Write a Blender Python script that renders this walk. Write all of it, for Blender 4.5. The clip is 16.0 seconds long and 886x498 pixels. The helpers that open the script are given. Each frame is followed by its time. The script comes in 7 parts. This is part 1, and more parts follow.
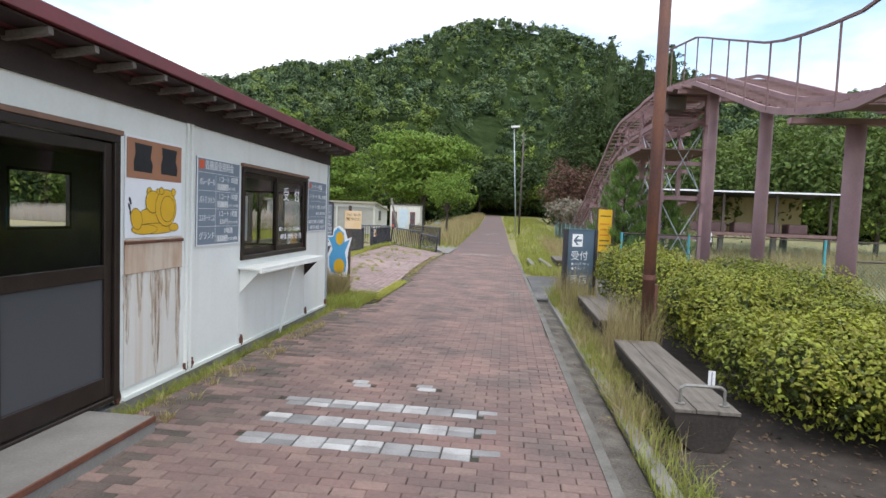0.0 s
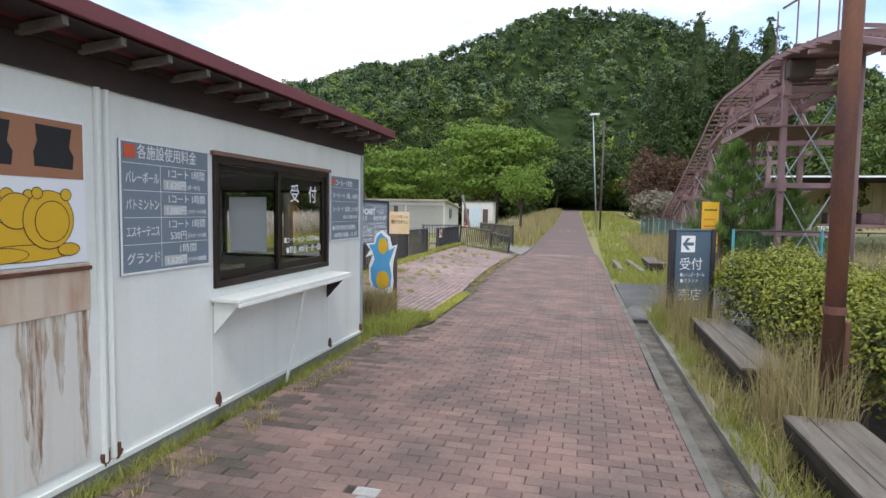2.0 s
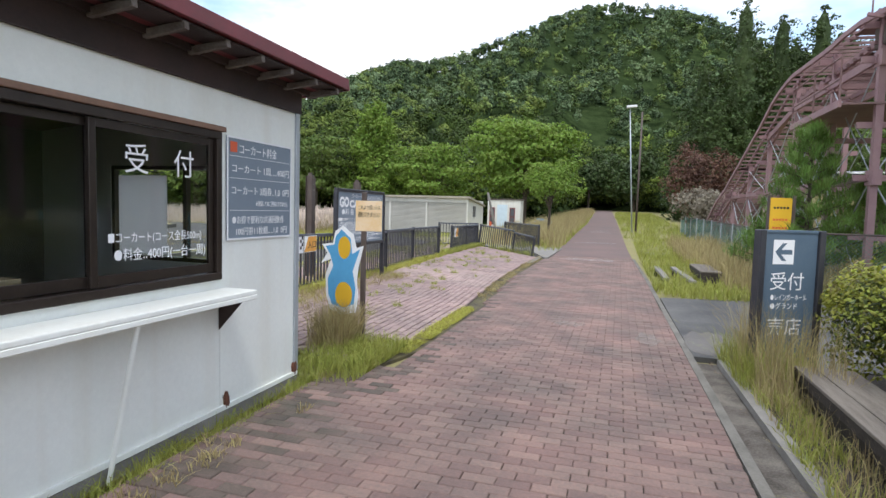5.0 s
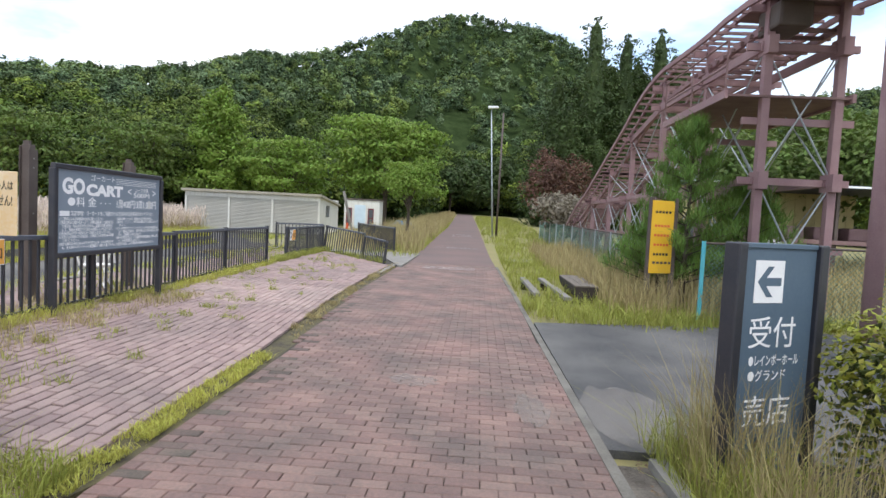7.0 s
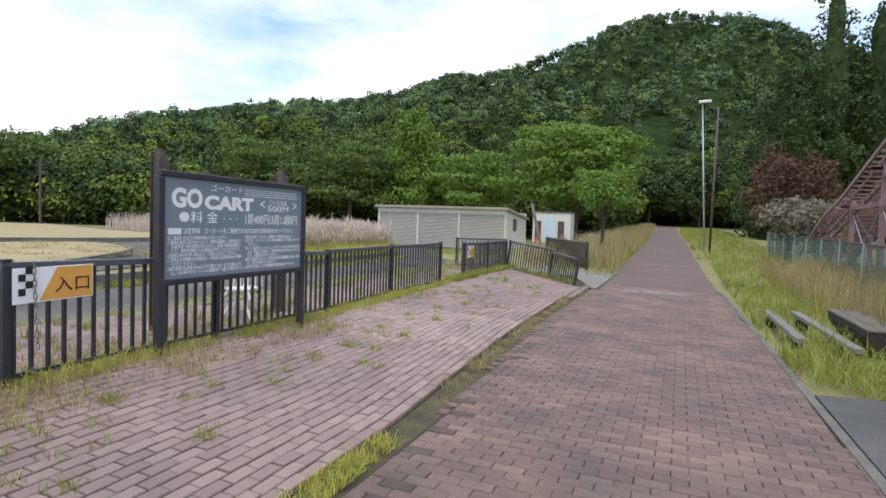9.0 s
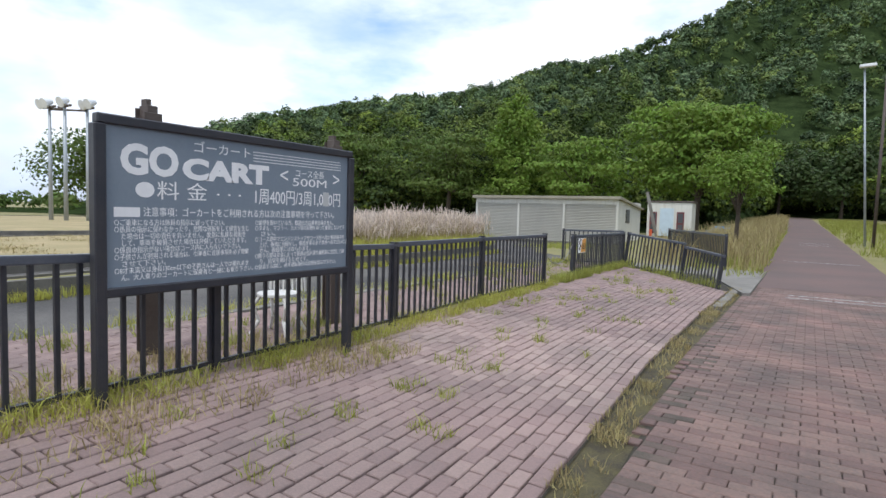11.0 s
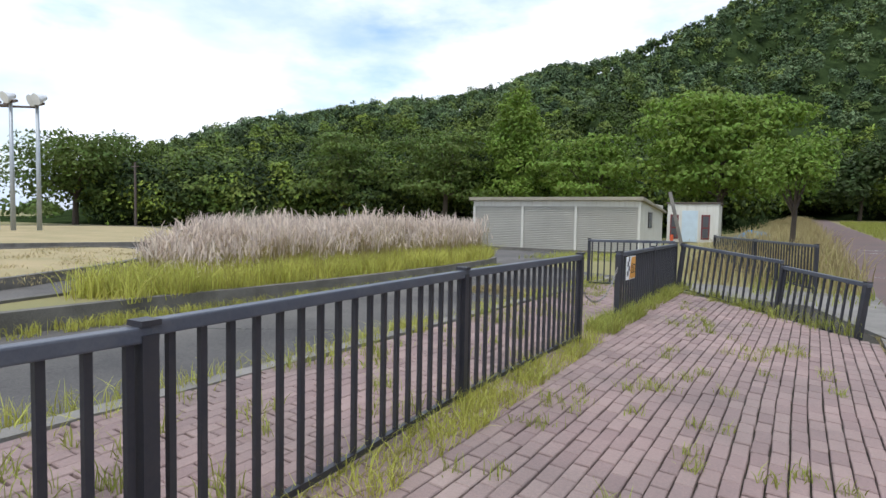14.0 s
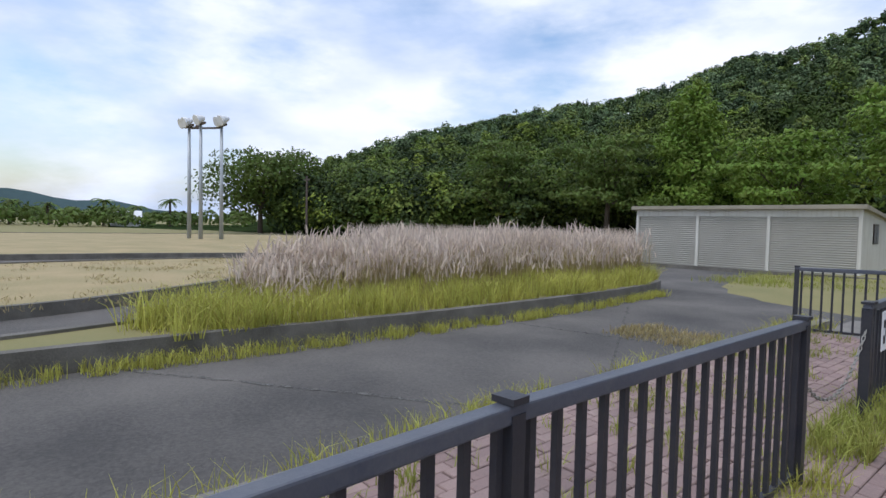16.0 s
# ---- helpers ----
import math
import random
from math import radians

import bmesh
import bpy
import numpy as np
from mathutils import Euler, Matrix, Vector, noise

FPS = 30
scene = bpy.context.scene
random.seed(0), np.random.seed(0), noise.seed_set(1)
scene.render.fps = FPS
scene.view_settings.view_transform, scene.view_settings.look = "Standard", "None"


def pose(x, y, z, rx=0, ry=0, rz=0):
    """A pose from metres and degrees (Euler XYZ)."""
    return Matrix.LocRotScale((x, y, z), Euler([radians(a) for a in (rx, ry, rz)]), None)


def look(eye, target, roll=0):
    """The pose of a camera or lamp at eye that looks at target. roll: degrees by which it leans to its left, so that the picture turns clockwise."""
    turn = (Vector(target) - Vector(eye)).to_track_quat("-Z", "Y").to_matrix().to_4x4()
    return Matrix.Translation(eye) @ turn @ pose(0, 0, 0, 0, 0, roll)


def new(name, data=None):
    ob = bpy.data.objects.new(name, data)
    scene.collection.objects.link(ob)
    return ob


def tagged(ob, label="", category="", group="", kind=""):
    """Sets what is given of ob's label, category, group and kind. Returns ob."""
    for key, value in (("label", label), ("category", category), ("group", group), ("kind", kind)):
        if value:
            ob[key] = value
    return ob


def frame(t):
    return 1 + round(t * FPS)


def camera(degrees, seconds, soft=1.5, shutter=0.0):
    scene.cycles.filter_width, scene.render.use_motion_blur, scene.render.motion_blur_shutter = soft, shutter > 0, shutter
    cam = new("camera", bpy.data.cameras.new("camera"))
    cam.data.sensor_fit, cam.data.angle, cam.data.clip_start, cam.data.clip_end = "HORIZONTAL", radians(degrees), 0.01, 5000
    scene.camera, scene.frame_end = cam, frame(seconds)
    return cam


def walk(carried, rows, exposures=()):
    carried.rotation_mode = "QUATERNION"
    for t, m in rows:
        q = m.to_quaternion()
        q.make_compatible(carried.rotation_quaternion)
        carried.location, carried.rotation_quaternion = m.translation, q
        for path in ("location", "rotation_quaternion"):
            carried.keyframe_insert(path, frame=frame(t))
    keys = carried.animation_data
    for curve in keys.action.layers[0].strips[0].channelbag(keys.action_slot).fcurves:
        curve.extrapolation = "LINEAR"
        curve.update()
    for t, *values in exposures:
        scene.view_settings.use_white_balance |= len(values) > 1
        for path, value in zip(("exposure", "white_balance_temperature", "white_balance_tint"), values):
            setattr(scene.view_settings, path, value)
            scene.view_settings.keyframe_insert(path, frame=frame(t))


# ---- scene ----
cam = camera(76.2, 16.0)
PATH = [
    (0, (0.164, 0.218, 1.682), (-0.061, 2.202, 1.566), 2.2),
    (0.5, (0.146, 0.867, 1.679), (-0.077, 2.851, 1.549), 1.8),
    (1, (0.069, 1.422, 1.662), (-0.175, 3.403, 1.528), 1.8),
    (1.5, (0.028, 1.958, 1.706), (-0.276, 3.93, 1.572), 1.6),
    (2, (0.04, 2.47, 1.747), (-0.448, 4.404, 1.612), 0.9),
    (2.5, (0.011, 2.82, 1.733), (-0.708, 4.682, 1.6), 0.6),
    (3, (-0.092, 3.27, 1.739), (-0.972, 5.061, 1.605), 0.4),
    (3.5, (-0.138, 3.632, 1.718), (-1.069, 5.398, 1.589), 0.3),
    (4, (-0.116, 4.014, 1.722), (-1.099, 5.752, 1.605), 0.3),
    (4.5, (-0.089, 4.415, 1.668), (-1.017, 6.182, 1.54), 0.8),
    (5, (-0.078, 5.087, 1.644), (-0.668, 6.993, 1.504), 1.6),
    (5.2, (-0.069, 5.374, 1.604), (-0.475, 7.326, 1.45), 2.0),
    (7.3, (-0.22, 8.616, 1.589), (-0.34, 10.61, 1.483), 2.9),
    (7.5, (-0.259, 8.856, 1.595), (-0.402, 10.848, 1.493), 2.9),
    (8, (-0.334, 9.497, 1.606), (-0.634, 11.472, 1.51), 2.4),
    (8.5, (-0.412, 10.033, 1.582), (-1.011, 11.939, 1.49), 2.0),
    (9, (-0.529, 10.562, 1.582), (-1.301, 12.405, 1.487), 2.0),
    (9.5, (-0.662, 11.067, 1.578), (-1.658, 12.798, 1.478), 1.6),
    (9.7, (-0.715, 11.243, 1.568), (-1.801, 12.919, 1.465), 1.6),
    (11.8, (-2.124, 13.813, 1.409), (-3.192, 15.497, 1.26), 1.9),
    (12, (-2.267, 14.081, 1.408), (-3.255, 15.813, 1.244), 1.8),
    (12.5, (-2.613, 14.722, 1.417), (-3.526, 16.492, 1.24), 1.8),
    (13, (-2.945, 15.317, 1.464), (-3.88, 17.078, 1.302), 1.7),
    (13.5, (-3.27, 16.04, 1.484), (-4.294, 17.753, 1.355), 1.1),
    (14, (-3.597, 16.791, 1.467), (-4.688, 18.464, 1.357), 1.1),
    (14.5, (-3.811, 17.498, 1.523), (-4.909, 19.167, 1.415), 1.1),
    (15, (-4.029, 18.111, 1.585), (-5.203, 19.728, 1.486), 0.9),
    (15.5, (-4.287, 18.633, 1.617), (-5.649, 20.095, 1.528), 0.8),
    (16, (-4.579, 19.044, 1.608), (-6.098, 20.341, 1.518), 1.2),
]
EXPOSURE = ((0, 0.74, 6290, 11), (1.5, 0.7, 6270, 11), (2.5, 0.58, 6230, 11), (4, 0.62, 6230, 11), (5, 0.78, 6260, 11), (7.5, 0.78, 6260, 11), (8.5, 0.58, 6220, 10), (9.5, 0.4, 6160, 10), (12, 0.38, 6160, 10), (13.5, 0.45, 6200, 10), (15, 0.22, 6050, 12), (16, 0.02, 5950, 13))
walk(cam, exposures=EXPOSURE, rows=[(t, look(eye, target, roll)) for t, eye, target, roll in PATH])

# ---- light ----
world = bpy.data.worlds.new("sky_world")
scene.world = world
world.use_nodes = True
wn, wl = world.node_tree.nodes, world.node_tree.links
wn.clear()
SUN_EL, SUN_AZ = radians(58), radians(200)
w_out, w_bg = wn.new("ShaderNodeOutputWorld"), wn.new("ShaderNodeBackground")
w_sky = wn.new("ShaderNodeTexSky")
w_sky.sky_type, w_sky.sun_disc = "NISHITA", False
w_sky.sun_elevation, w_sky.sun_rotation = SUN_EL, SUN_AZ
w_sky.dust_density, w_sky.air_density = 2.0, 1.2
w_co, w_map = wn.new("ShaderNodeTexCoord"), wn.new("ShaderNodeMapping")
w_map.inputs["Scale"].default_value = (1.0, 1.0, 2.6)
w_map.inputs["Location"].default_value = (0.35, 0.1, 0.2)
w_n = wn.new("ShaderNodeTexNoise")
w_n.inputs["Scale"].default_value, w_n.inputs["Detail"].default_value = 2.1, 7.0
w_n.inputs["Roughness"].default_value = 0.55
w_r = wn.new("ShaderNodeValToRGB")
w_r.color_ramp.elements[0].position, w_r.color_ramp.elements[1].position = 0.36, 0.53
w_n2 = wn.new("ShaderNodeTexNoise")
w_n2.inputs["Scale"].default_value, w_n2.inputs["Detail"].default_value = 3.3, 5.0
w_r2 = wn.new("ShaderNodeValToRGB")
w_r2.color_ramp.elements[0].position, w_r2.color_ramp.elements[1].position = 0.32, 0.6
w_r2.color_ramp.elements[0].color, w_r2.color_ramp.elements[1].color = (0.66, 0.78, 1.0, 1), (1.14, 1.155, 1.18, 1)
w_gain = wn.new("ShaderNodeMix")
w_gain.data_type, w_gain.blend_type = "RGBA", "MULTIPLY"
w_gain.inputs[0].default_value = 1.0
w_gain.inputs[7].default_value = (0.2, 0.2, 0.2, 1)
w_mix = wn.new("ShaderNodeMix")
w_mix.data_type = "RGBA"
wl.new(w_co.outputs["Generated"], w_map.inputs["Vector"])
wl.new(w_map.outputs["Vector"], w_n.inputs["Vector"])
wl.new(w_map.outputs["Vector"], w_n2.inputs["Vector"])
wl.new(w_n.outputs["Fac"], w_r.inputs["Fac"])
wl.new(w_n2.outputs["Fac"], w_r2.inputs["Fac"])
wl.new(w_sky.outputs["Color"], w_gain.inputs[6])
wl.new(w_r.outputs["Color"], w_mix.inputs[0])
wl.new(w_gain.outputs[2], w_mix.inputs[6])
wl.new(w_r2.outputs["Color"], w_mix.inputs[7])
wl.new(w_mix.outputs[2], w_bg.inputs["Color"])
w_bg.inputs["Strength"].default_value = 0.9
wl.new(w_bg.outputs["Background"], w_out.inputs["Surface"])
sun = new("sun", bpy.data.lights.new("sun", "SUN"))
sun.data.energy, sun.data.angle, sun.data.color = 1.35, radians(12), (1.0, 0.96, 0.9)
sun.matrix_world = look((0, 0, 60), (-12, 28, 0))
tagged(sun, kind="structure")

# ---- materials ----


def mat(name, base, rough=0.8, alt=None, amount=0.5, scale=3.0, fine=40.0, bump=0.15, metal=0.0, island=0.0, obrand=0.0, spec=0.4, stretch=(1, 1, 1), trans=0.0):
    """Two-scale noise between two colours, fine relief, and brightness varied piece by piece."""
    m = bpy.data.materials.new(name)
    m.use_nodes = True
    n, l = m.node_tree.nodes, m.node_tree.links
    bsdf = n["Principled BSDF"]
    geo = n.new("ShaderNodeNewGeometry")
    mp = n.new("ShaderNodeMapping")
    mp.inputs["Scale"].default_value = stretch
    l.new(geo.outputs["Position"], mp.inputs["Vector"])
    big, small = n.new("ShaderNodeTexNoise"), n.new("ShaderNodeTexNoise")
    big.inputs["Scale"].default_value, big.inputs["Detail"].default_value = scale, 4
    small.inputs["Scale"].default_value, small.inputs["Detail"].default_value = fine, 6
    small.inputs["Roughness"].default_value = 0.7
    for q in (big, small):
        l.new(mp.outputs["Vector"], q.inputs["Vector"])
    add = n.new("ShaderNodeMath")
    add.operation = "MULTIPLY_ADD"
    add.inputs[1].default_value = 0.8
    l.new(small.outputs["Fac"], add.inputs[0])
    l.new(big.outputs["Fac"], add.inputs[2])
    ramp = n.new("ShaderNodeMapRange")
    ramp.inputs["From Min"].default_value, ramp.inputs["From Max"].default_value = 0.68, 1.12
    ramp.inputs["To Max"].default_value = amount
    l.new(add.outputs[0], ramp.inputs["Value"])
    mix = n.new("ShaderNodeMix")
    mix.data_type = "RGBA"
    alt = alt or tuple(c * 0.6 for c in base)
    mix.inputs[6].default_value, mix.inputs[7].default_value = (*base, 1), (*alt, 1)
    l.new(ramp.outputs["Result"], mix.inputs[0])
    colour = mix.outputs[2]
    for k, src in ((island, "Random Per Island"), (obrand, "Random")):
        if k:
            src_node = geo if src == "Random Per Island" else n.new("ShaderNodeObjectInfo")
            mr = n.new("ShaderNodeMapRange")
            mr.inputs["To Min"].default_value, mr.inputs["To Max"].default_value = 1 - k, 1 + k
            l.new(src_node.outputs[src], mr.inputs["Value"])
            hsv = n.new("ShaderNodeHueSaturation")
            l.new(mr.outputs["Result"], hsv.inputs["Value"])
            l.new(colour, hsv.inputs["Color"])
            hm = n.new("ShaderNodeMapRange")
            hm.inputs["To Min"].default_value, hm.inputs["To Max"].default_value = 0.5 - 0.045 * k, 0.5 + 0.045 * k
            l.new(src_node.outputs[src], hm.inputs["Value"])
            l.new(hm.outputs["Result"], hsv.inputs["Hue"])
            colour = hsv.outputs["Color"]
    l.new(colour, bsdf.inputs["Base Color"])
    bsdf.inputs["Roughness"].default_value, bsdf.inputs["Metallic"].default_value = rough, metal
    bsdf.inputs["Specular IOR Level"].default_value = spec
    if bump:
        b = n.new("ShaderNodeBump")
        b.inputs["Strength"].default_value, b.inputs["Distance"].default_value = bump, 0.01
        l.new(add.outputs[0], b.inputs["Height"])
        l.new(b.outputs["Normal"], bsdf.inputs["Normal"])
    if trans:
        bsdf.inputs["Transmission Weight"].default_value = 0
        tr, sh = n.new("ShaderNodeBsdfTranslucent"), n.new("ShaderNodeMixShader")
        sh.inputs["Fac"].default_value = trans
        l.new(colour, tr.inputs["Color"])
        l.new(bsdf.outputs[0], sh.inputs[1])
        l.new(tr.outputs[0], sh.inputs[2])
        l.new(sh.outputs[0], n["Material Output"].inputs["Surface"])
    return m


def streaked(name, base, stain, height_scale=0.5, amount=0.8, rough=0.6, low=0.5, high=0.68, across=9):
    """Painted sheet with thin stains that run down."""
    m = mat(name, base, rough, tuple(c * 0.82 for c in base), 0.5, 1.2, 30, 0.05)
    n, l = m.node_tree.nodes, m.node_tree.links
    bsdf = n["Principled BSDF"]
    src = bsdf.inputs["Base Color"].links[0].from_socket
    geo, mp, nz = n.new("ShaderNodeNewGeometry"), n.new("ShaderNodeMapping"), n.new("ShaderNodeTexNoise")
    mp.inputs["Scale"].default_value = (across, across, height_scale)
    nz.inputs["Scale"].default_value, nz.inputs["Detail"].default_value = 1.0, 5
    l.new(geo.outputs["Position"], mp.inputs["Vector"])
    l.new(mp.outputs["Vector"], nz.inputs["Vector"])
    r = n.new("ShaderNodeMapRange")
    r.inputs["From Min"].default_value, r.inputs["From Max"].default_value, r.inputs["To Max"].default_value = low, high, amount
    l.new(nz.outputs["Fac"], r.inputs["Value"])
    mix = n.new("ShaderNodeMix")
    mix.data_type = "RGBA"
    mix.inputs[7].default_value = (*stain, 1)
    l.new(r.outputs["Result"], mix.inputs[0])
    l.new(src, mix.inputs[6])
    l.new(mix.outputs[2], bsdf.inputs["Base Color"])
    return m


def glass(name, tint=(0.9, 0.93, 0.92), rough=0.02):
    m = bpy.data.materials.new(name)
    m.use_nodes = True
    n, l = m.node_tree.nodes, m.node_tree.links
    n.clear()
    out, mix = n.new("ShaderNodeOutputMaterial"), n.new("ShaderNodeMixShader")
    tr, gl, fr = n.new("ShaderNodeBsdfTransparent"), n.new("ShaderNodeBsdfGlossy"), n.new("ShaderNodeMath")
    lw, pw = n.new("ShaderNodeLayerWeight"), n.new("ShaderNodeMath")
    lw.inputs["Blend"].default_value = 0.5
    pw.operation, pw.inputs[1].default_value = "POWER", 4.0
    fr.operation = "MULTIPLY_ADD"
    fr.inputs[1].default_value, fr.inputs[2].default_value = 0.8, 0.03
    l.new(lw.outputs["Facing"], pw.inputs[0])
    l.new(pw.outputs[0], fr.inputs[0])
    tr.inputs["Color"].default_value = (*tint, 1)
    gl.inputs["Roughness"].default_value = rough
    l.new(fr.outputs[0], mix.inputs[0])
    l.new(tr.outputs[0], mix.inputs[1])
    l.new(gl.outputs[0], mix.inputs[2])
    l.new(mix.outputs[0], out.inputs[0])
    return m


M_ROADBRICK = mat("worn_red_brick", (0.218, 0.135, 0.117), 0.85, (0.112, 0.086, 0.077), 1.0, 1.3, 34, 1.0, island=0.15, obrand=0.15)
M_MOSSBRICK = mat("mossy_brick", (0.14, 0.099, 0.085), 0.9, (0.065, 0.058, 0.046), 1.0, 3, 50, 0.6, island=0.15, obrand=0.15)
M_WHITEBRICK = mat("white_brick", (0.31, 0.305, 0.295), 0.8, (0.16, 0.15, 0.145), 0.8, 4, 60, 0.2, obrand=0.45, island=0.3)
M_PATIO = mat("pale_pink_brick", (0.35, 0.25, 0.225), 0.88, (0.225, 0.175, 0.158), 0.9, 0.9, 60, 0.6, island=0.13, obrand=0.13)
M_JOINT = mat("dark_joint_soil", (0.05, 0.042, 0.033), 0.95, (0.045, 0.045, 0.03), 0.8, 6, 80, 0.5)
M_FARROAD = mat("far_red_paving", (0.165, 0.107, 0.095), 0.85, (0.118, 0.092, 0.084), 0.9, 0.6, 25, 0.2)
M_MOSS = mat("moss_gravel", (0.135, 0.118, 0.05), 0.95, (0.05, 0.042, 0.034), 1.0, 5, 70, 1.0)
M_DIRT = mat("gutter_dirt", (0.17, 0.15, 0.125), 0.95, (0.05, 0.042, 0.034), 1.0, 4, 60, 1.0)
M_SOIL = mat("dark_soil", (0.045, 0.036, 0.03), 0.95, (0.085, 0.068, 0.056), 0.9, 7, 140, 1.0)
M_GROUND = mat("grassy_ground", (0.2, 0.19, 0.075), 0.95, (0.26, 0.225, 0.1), 0.9, 0.7, 18, 0.6)
M_STRAW = mat("straw_ground", (0.4, 0.31, 0.17), 0.95, (0.24, 0.22, 0.1), 0.8, 0.6, 20, 0.7)
M_ASPHALT = mat("old_asphalt", (0.062, 0.059, 0.056), 0.92, (0.15, 0.139, 0.125), 1.0, 0.5, 32, 1.0)
M_APRON = mat("dark_asphalt", (0.05, 0.051, 0.053), 0.92, (0.14, 0.135, 0.128), 1.0, 0.9, 60, 1.0)
M_CONC = mat("weathered_concrete", (0.25, 0.235, 0.21), 0.9, (0.14, 0.13, 0.115), 0.8, 2.2, 60, 0.4)
M_KERB = mat("dark_kerb_concrete", (0.19, 0.178, 0.155), 0.92, (0.08, 0.075, 0.062), 0.8, 2.5, 60, 0.5)
M_WALL = streaked("white_painted_panel", (0.77, 0.785, 0.735), (0.58, 0.53, 0.42), 0.3, 0.3, 0.5, 0.5, 0.78, 5)
M_RUST = streaked("rust_stained_panel", (0.66, 0.64, 0.58), (0.45, 0.3, 0.19), 0.7, 0.6, 0.7, 0.5, 0.8, 14)
M_RUSTSOLID = mat("rust", (0.17, 0.065, 0.035), 0.85, (0.08, 0.035, 0.025), 0.9, 8, 60, 0.5)
M_ROOF = mat("dark_red_roof_steel", (0.17, 0.035, 0.04), 0.5, (0.10, 0.03, 0.03), 0.7, 3, 40, 0.1)
M_SOFFIT = mat("dark_brown_fascia", (0.045, 0.025, 0.022), 0.7, (0.02, 0.014, 0.012), 0.8, 3, 40, 0.15)
M_PURLIN = mat("weathered_rafter", (0.19, 0.165, 0.145), 0.8, (0.08, 0.06, 0.05), 0.9, 5, 50, 0.3)
M_BRONZE = mat("bronze_aluminium", (0.035, 0.026, 0.022), 0.35, (0.06, 0.045, 0.036), 0.6, 5, 50, 0.05, metal=0.5)
M_BROWNTRIM = mat("brown_trim", (0.23, 0.13, 0.085), 0.6, (0.14, 0.085, 0.06), 0.7, 4, 50, 0.1)
M_GLASS = glass("window_glass", (0.8, 0.83, 0.83))
M_FROST = mat("frosted_glass", (0.06, 0.062, 0.066), 0.3, (0.06, 0.068, 0.075), 0.8, 1.2, 20, 0.0, spec=0.6)
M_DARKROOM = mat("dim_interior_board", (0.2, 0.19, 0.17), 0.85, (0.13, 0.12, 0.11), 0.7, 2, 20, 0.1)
M_SIGNGREY = mat("slate_grey_sign", (0.17, 0.21, 0.255), 0.5, (0.215, 0.25, 0.29), 0.6, 2, 40, 0.03)
M_SIGNBLUE = mat("slate_blue_sign", (0.075, 0.115, 0.16), 0.5, (0.11, 0.15, 0.19), 0.6, 2, 40, 0.03)
M_WHITE = mat("white_lettering", (0.8, 0.8, 0.8), 0.6, (0.66, 0.67, 0.68), 0.5, 6, 60, 0.0)
M_PAPER = mat("white_sheet", (0.82, 0.83, 0.84), 0.7, (0.72, 0.73, 0.74), 0.5, 3, 40, 0.0)
M_BLIND = mat("white_translucent_sheet", (0.9, 0.9, 0.9), 0.8, (0.85, 0.85, 0.85), 0.5, 3, 40, 0.0, trans=0.75)
M_RUSTBOARD = streaked("rusted_backing_board", (0.6, 0.5, 0.39), (0.36, 0.19, 0.1), 1.6, 0.85, 0.8, 0.4, 0.75, 7)
M_LITTER = mat("dead_leaf", (0.2, 0.13, 0.075), 0.85, (0.12, 0.08, 0.05), 0.9, 8, 40, 0.0, island=0.4)
M_PATCH = mat("pale_patch_sticker", (0.5, 0.51, 0.5), 0.6, (0.42, 0.43, 0.42), 0.5, 6, 60, 0.0)
M_ORANGE = mat("orange_red_mark", (0.62, 0.11, 0.04), 0.6, (0.5, 0.09, 0.04), 0.5, 6, 60, 0.0)
M_TAN = mat("brown_poster_band", (0.36, 0.17, 0.09), 0.7, (0.3, 0.14, 0.08), 0.6, 4, 50, 0.02)
M_BLACK = mat("black_paint", (0.012, 0.012, 0.013), 0.6, (0.025, 0.024, 0.024), 0.6, 6, 50, 0.03)
M_YELLOW = mat("poster_yellow", (0.70, 0.42, 0.02), 0.6, (0.62, 0.36, 0.02), 0.5, 4, 40, 0.02)
M_SKYBLUE = mat("poster_blue", (0.1, 0.36, 0.62), 0.6, (0.07, 0.28, 0.52), 0.5, 4, 40, 0.02)
M_AMBER = mat("amber_sign", (0.72, 0.36, 0.07), 0.6, (0.62, 0.3, 0.07), 0.5, 4, 40, 0.02)
M_CREAMSIGN = mat("faded_orange_sign", (0.75, 0.52, 0.25), 0.7, (0.8, 0.66, 0.48), 0.9, 4, 40, 0.02)
M_FENCE = mat("dark_navy_fence_paint", (0.022, 0.024, 0.033), 0.45, (0.045, 0.042, 0.045), 0.7, 6, 60, 0.12, spec=0.5)
M_RAIL = mat("worn_fence_rail", (0.065, 0.075, 0.1), 0.4, (0.11, 0.115, 0.13), 0.8, 6, 60, 0.15, spec=0.5)
M_BROWNPOST = mat("brown_steel_post", (0.075, 0.055, 0.047), 0.6, (0.11, 0.09, 0.075), 0.7, 4, 40, 0.12)
M_WOOD = mat("grey_weathered_wood", (0.2, 0.175, 0.145), 0.9, (0.1, 0.085, 0.07), 0.9, 2.5, 30, 0.6, stretch=(9, 0.8, 9))
M_WOODDARK = mat("dark_end_grain", (0.028, 0.022, 0.018), 0.9, (0.065, 0.052, 0.042), 0.7, 5, 40, 0.6)
M_TIMBER = mat("brown_wood_post", (0.22, 0.13, 0.075), 0.9, (0.13, 0.08, 0.05), 0.9, 3, 30, 0.4, stretch=(9, 9, 0.8))
M_STEEL = mat("dull_steel", (0.3, 0.3, 0.28), 0.5, (0.2, 0.17, 0.13), 0.7, 8, 50, 0.1, metal=0.6)
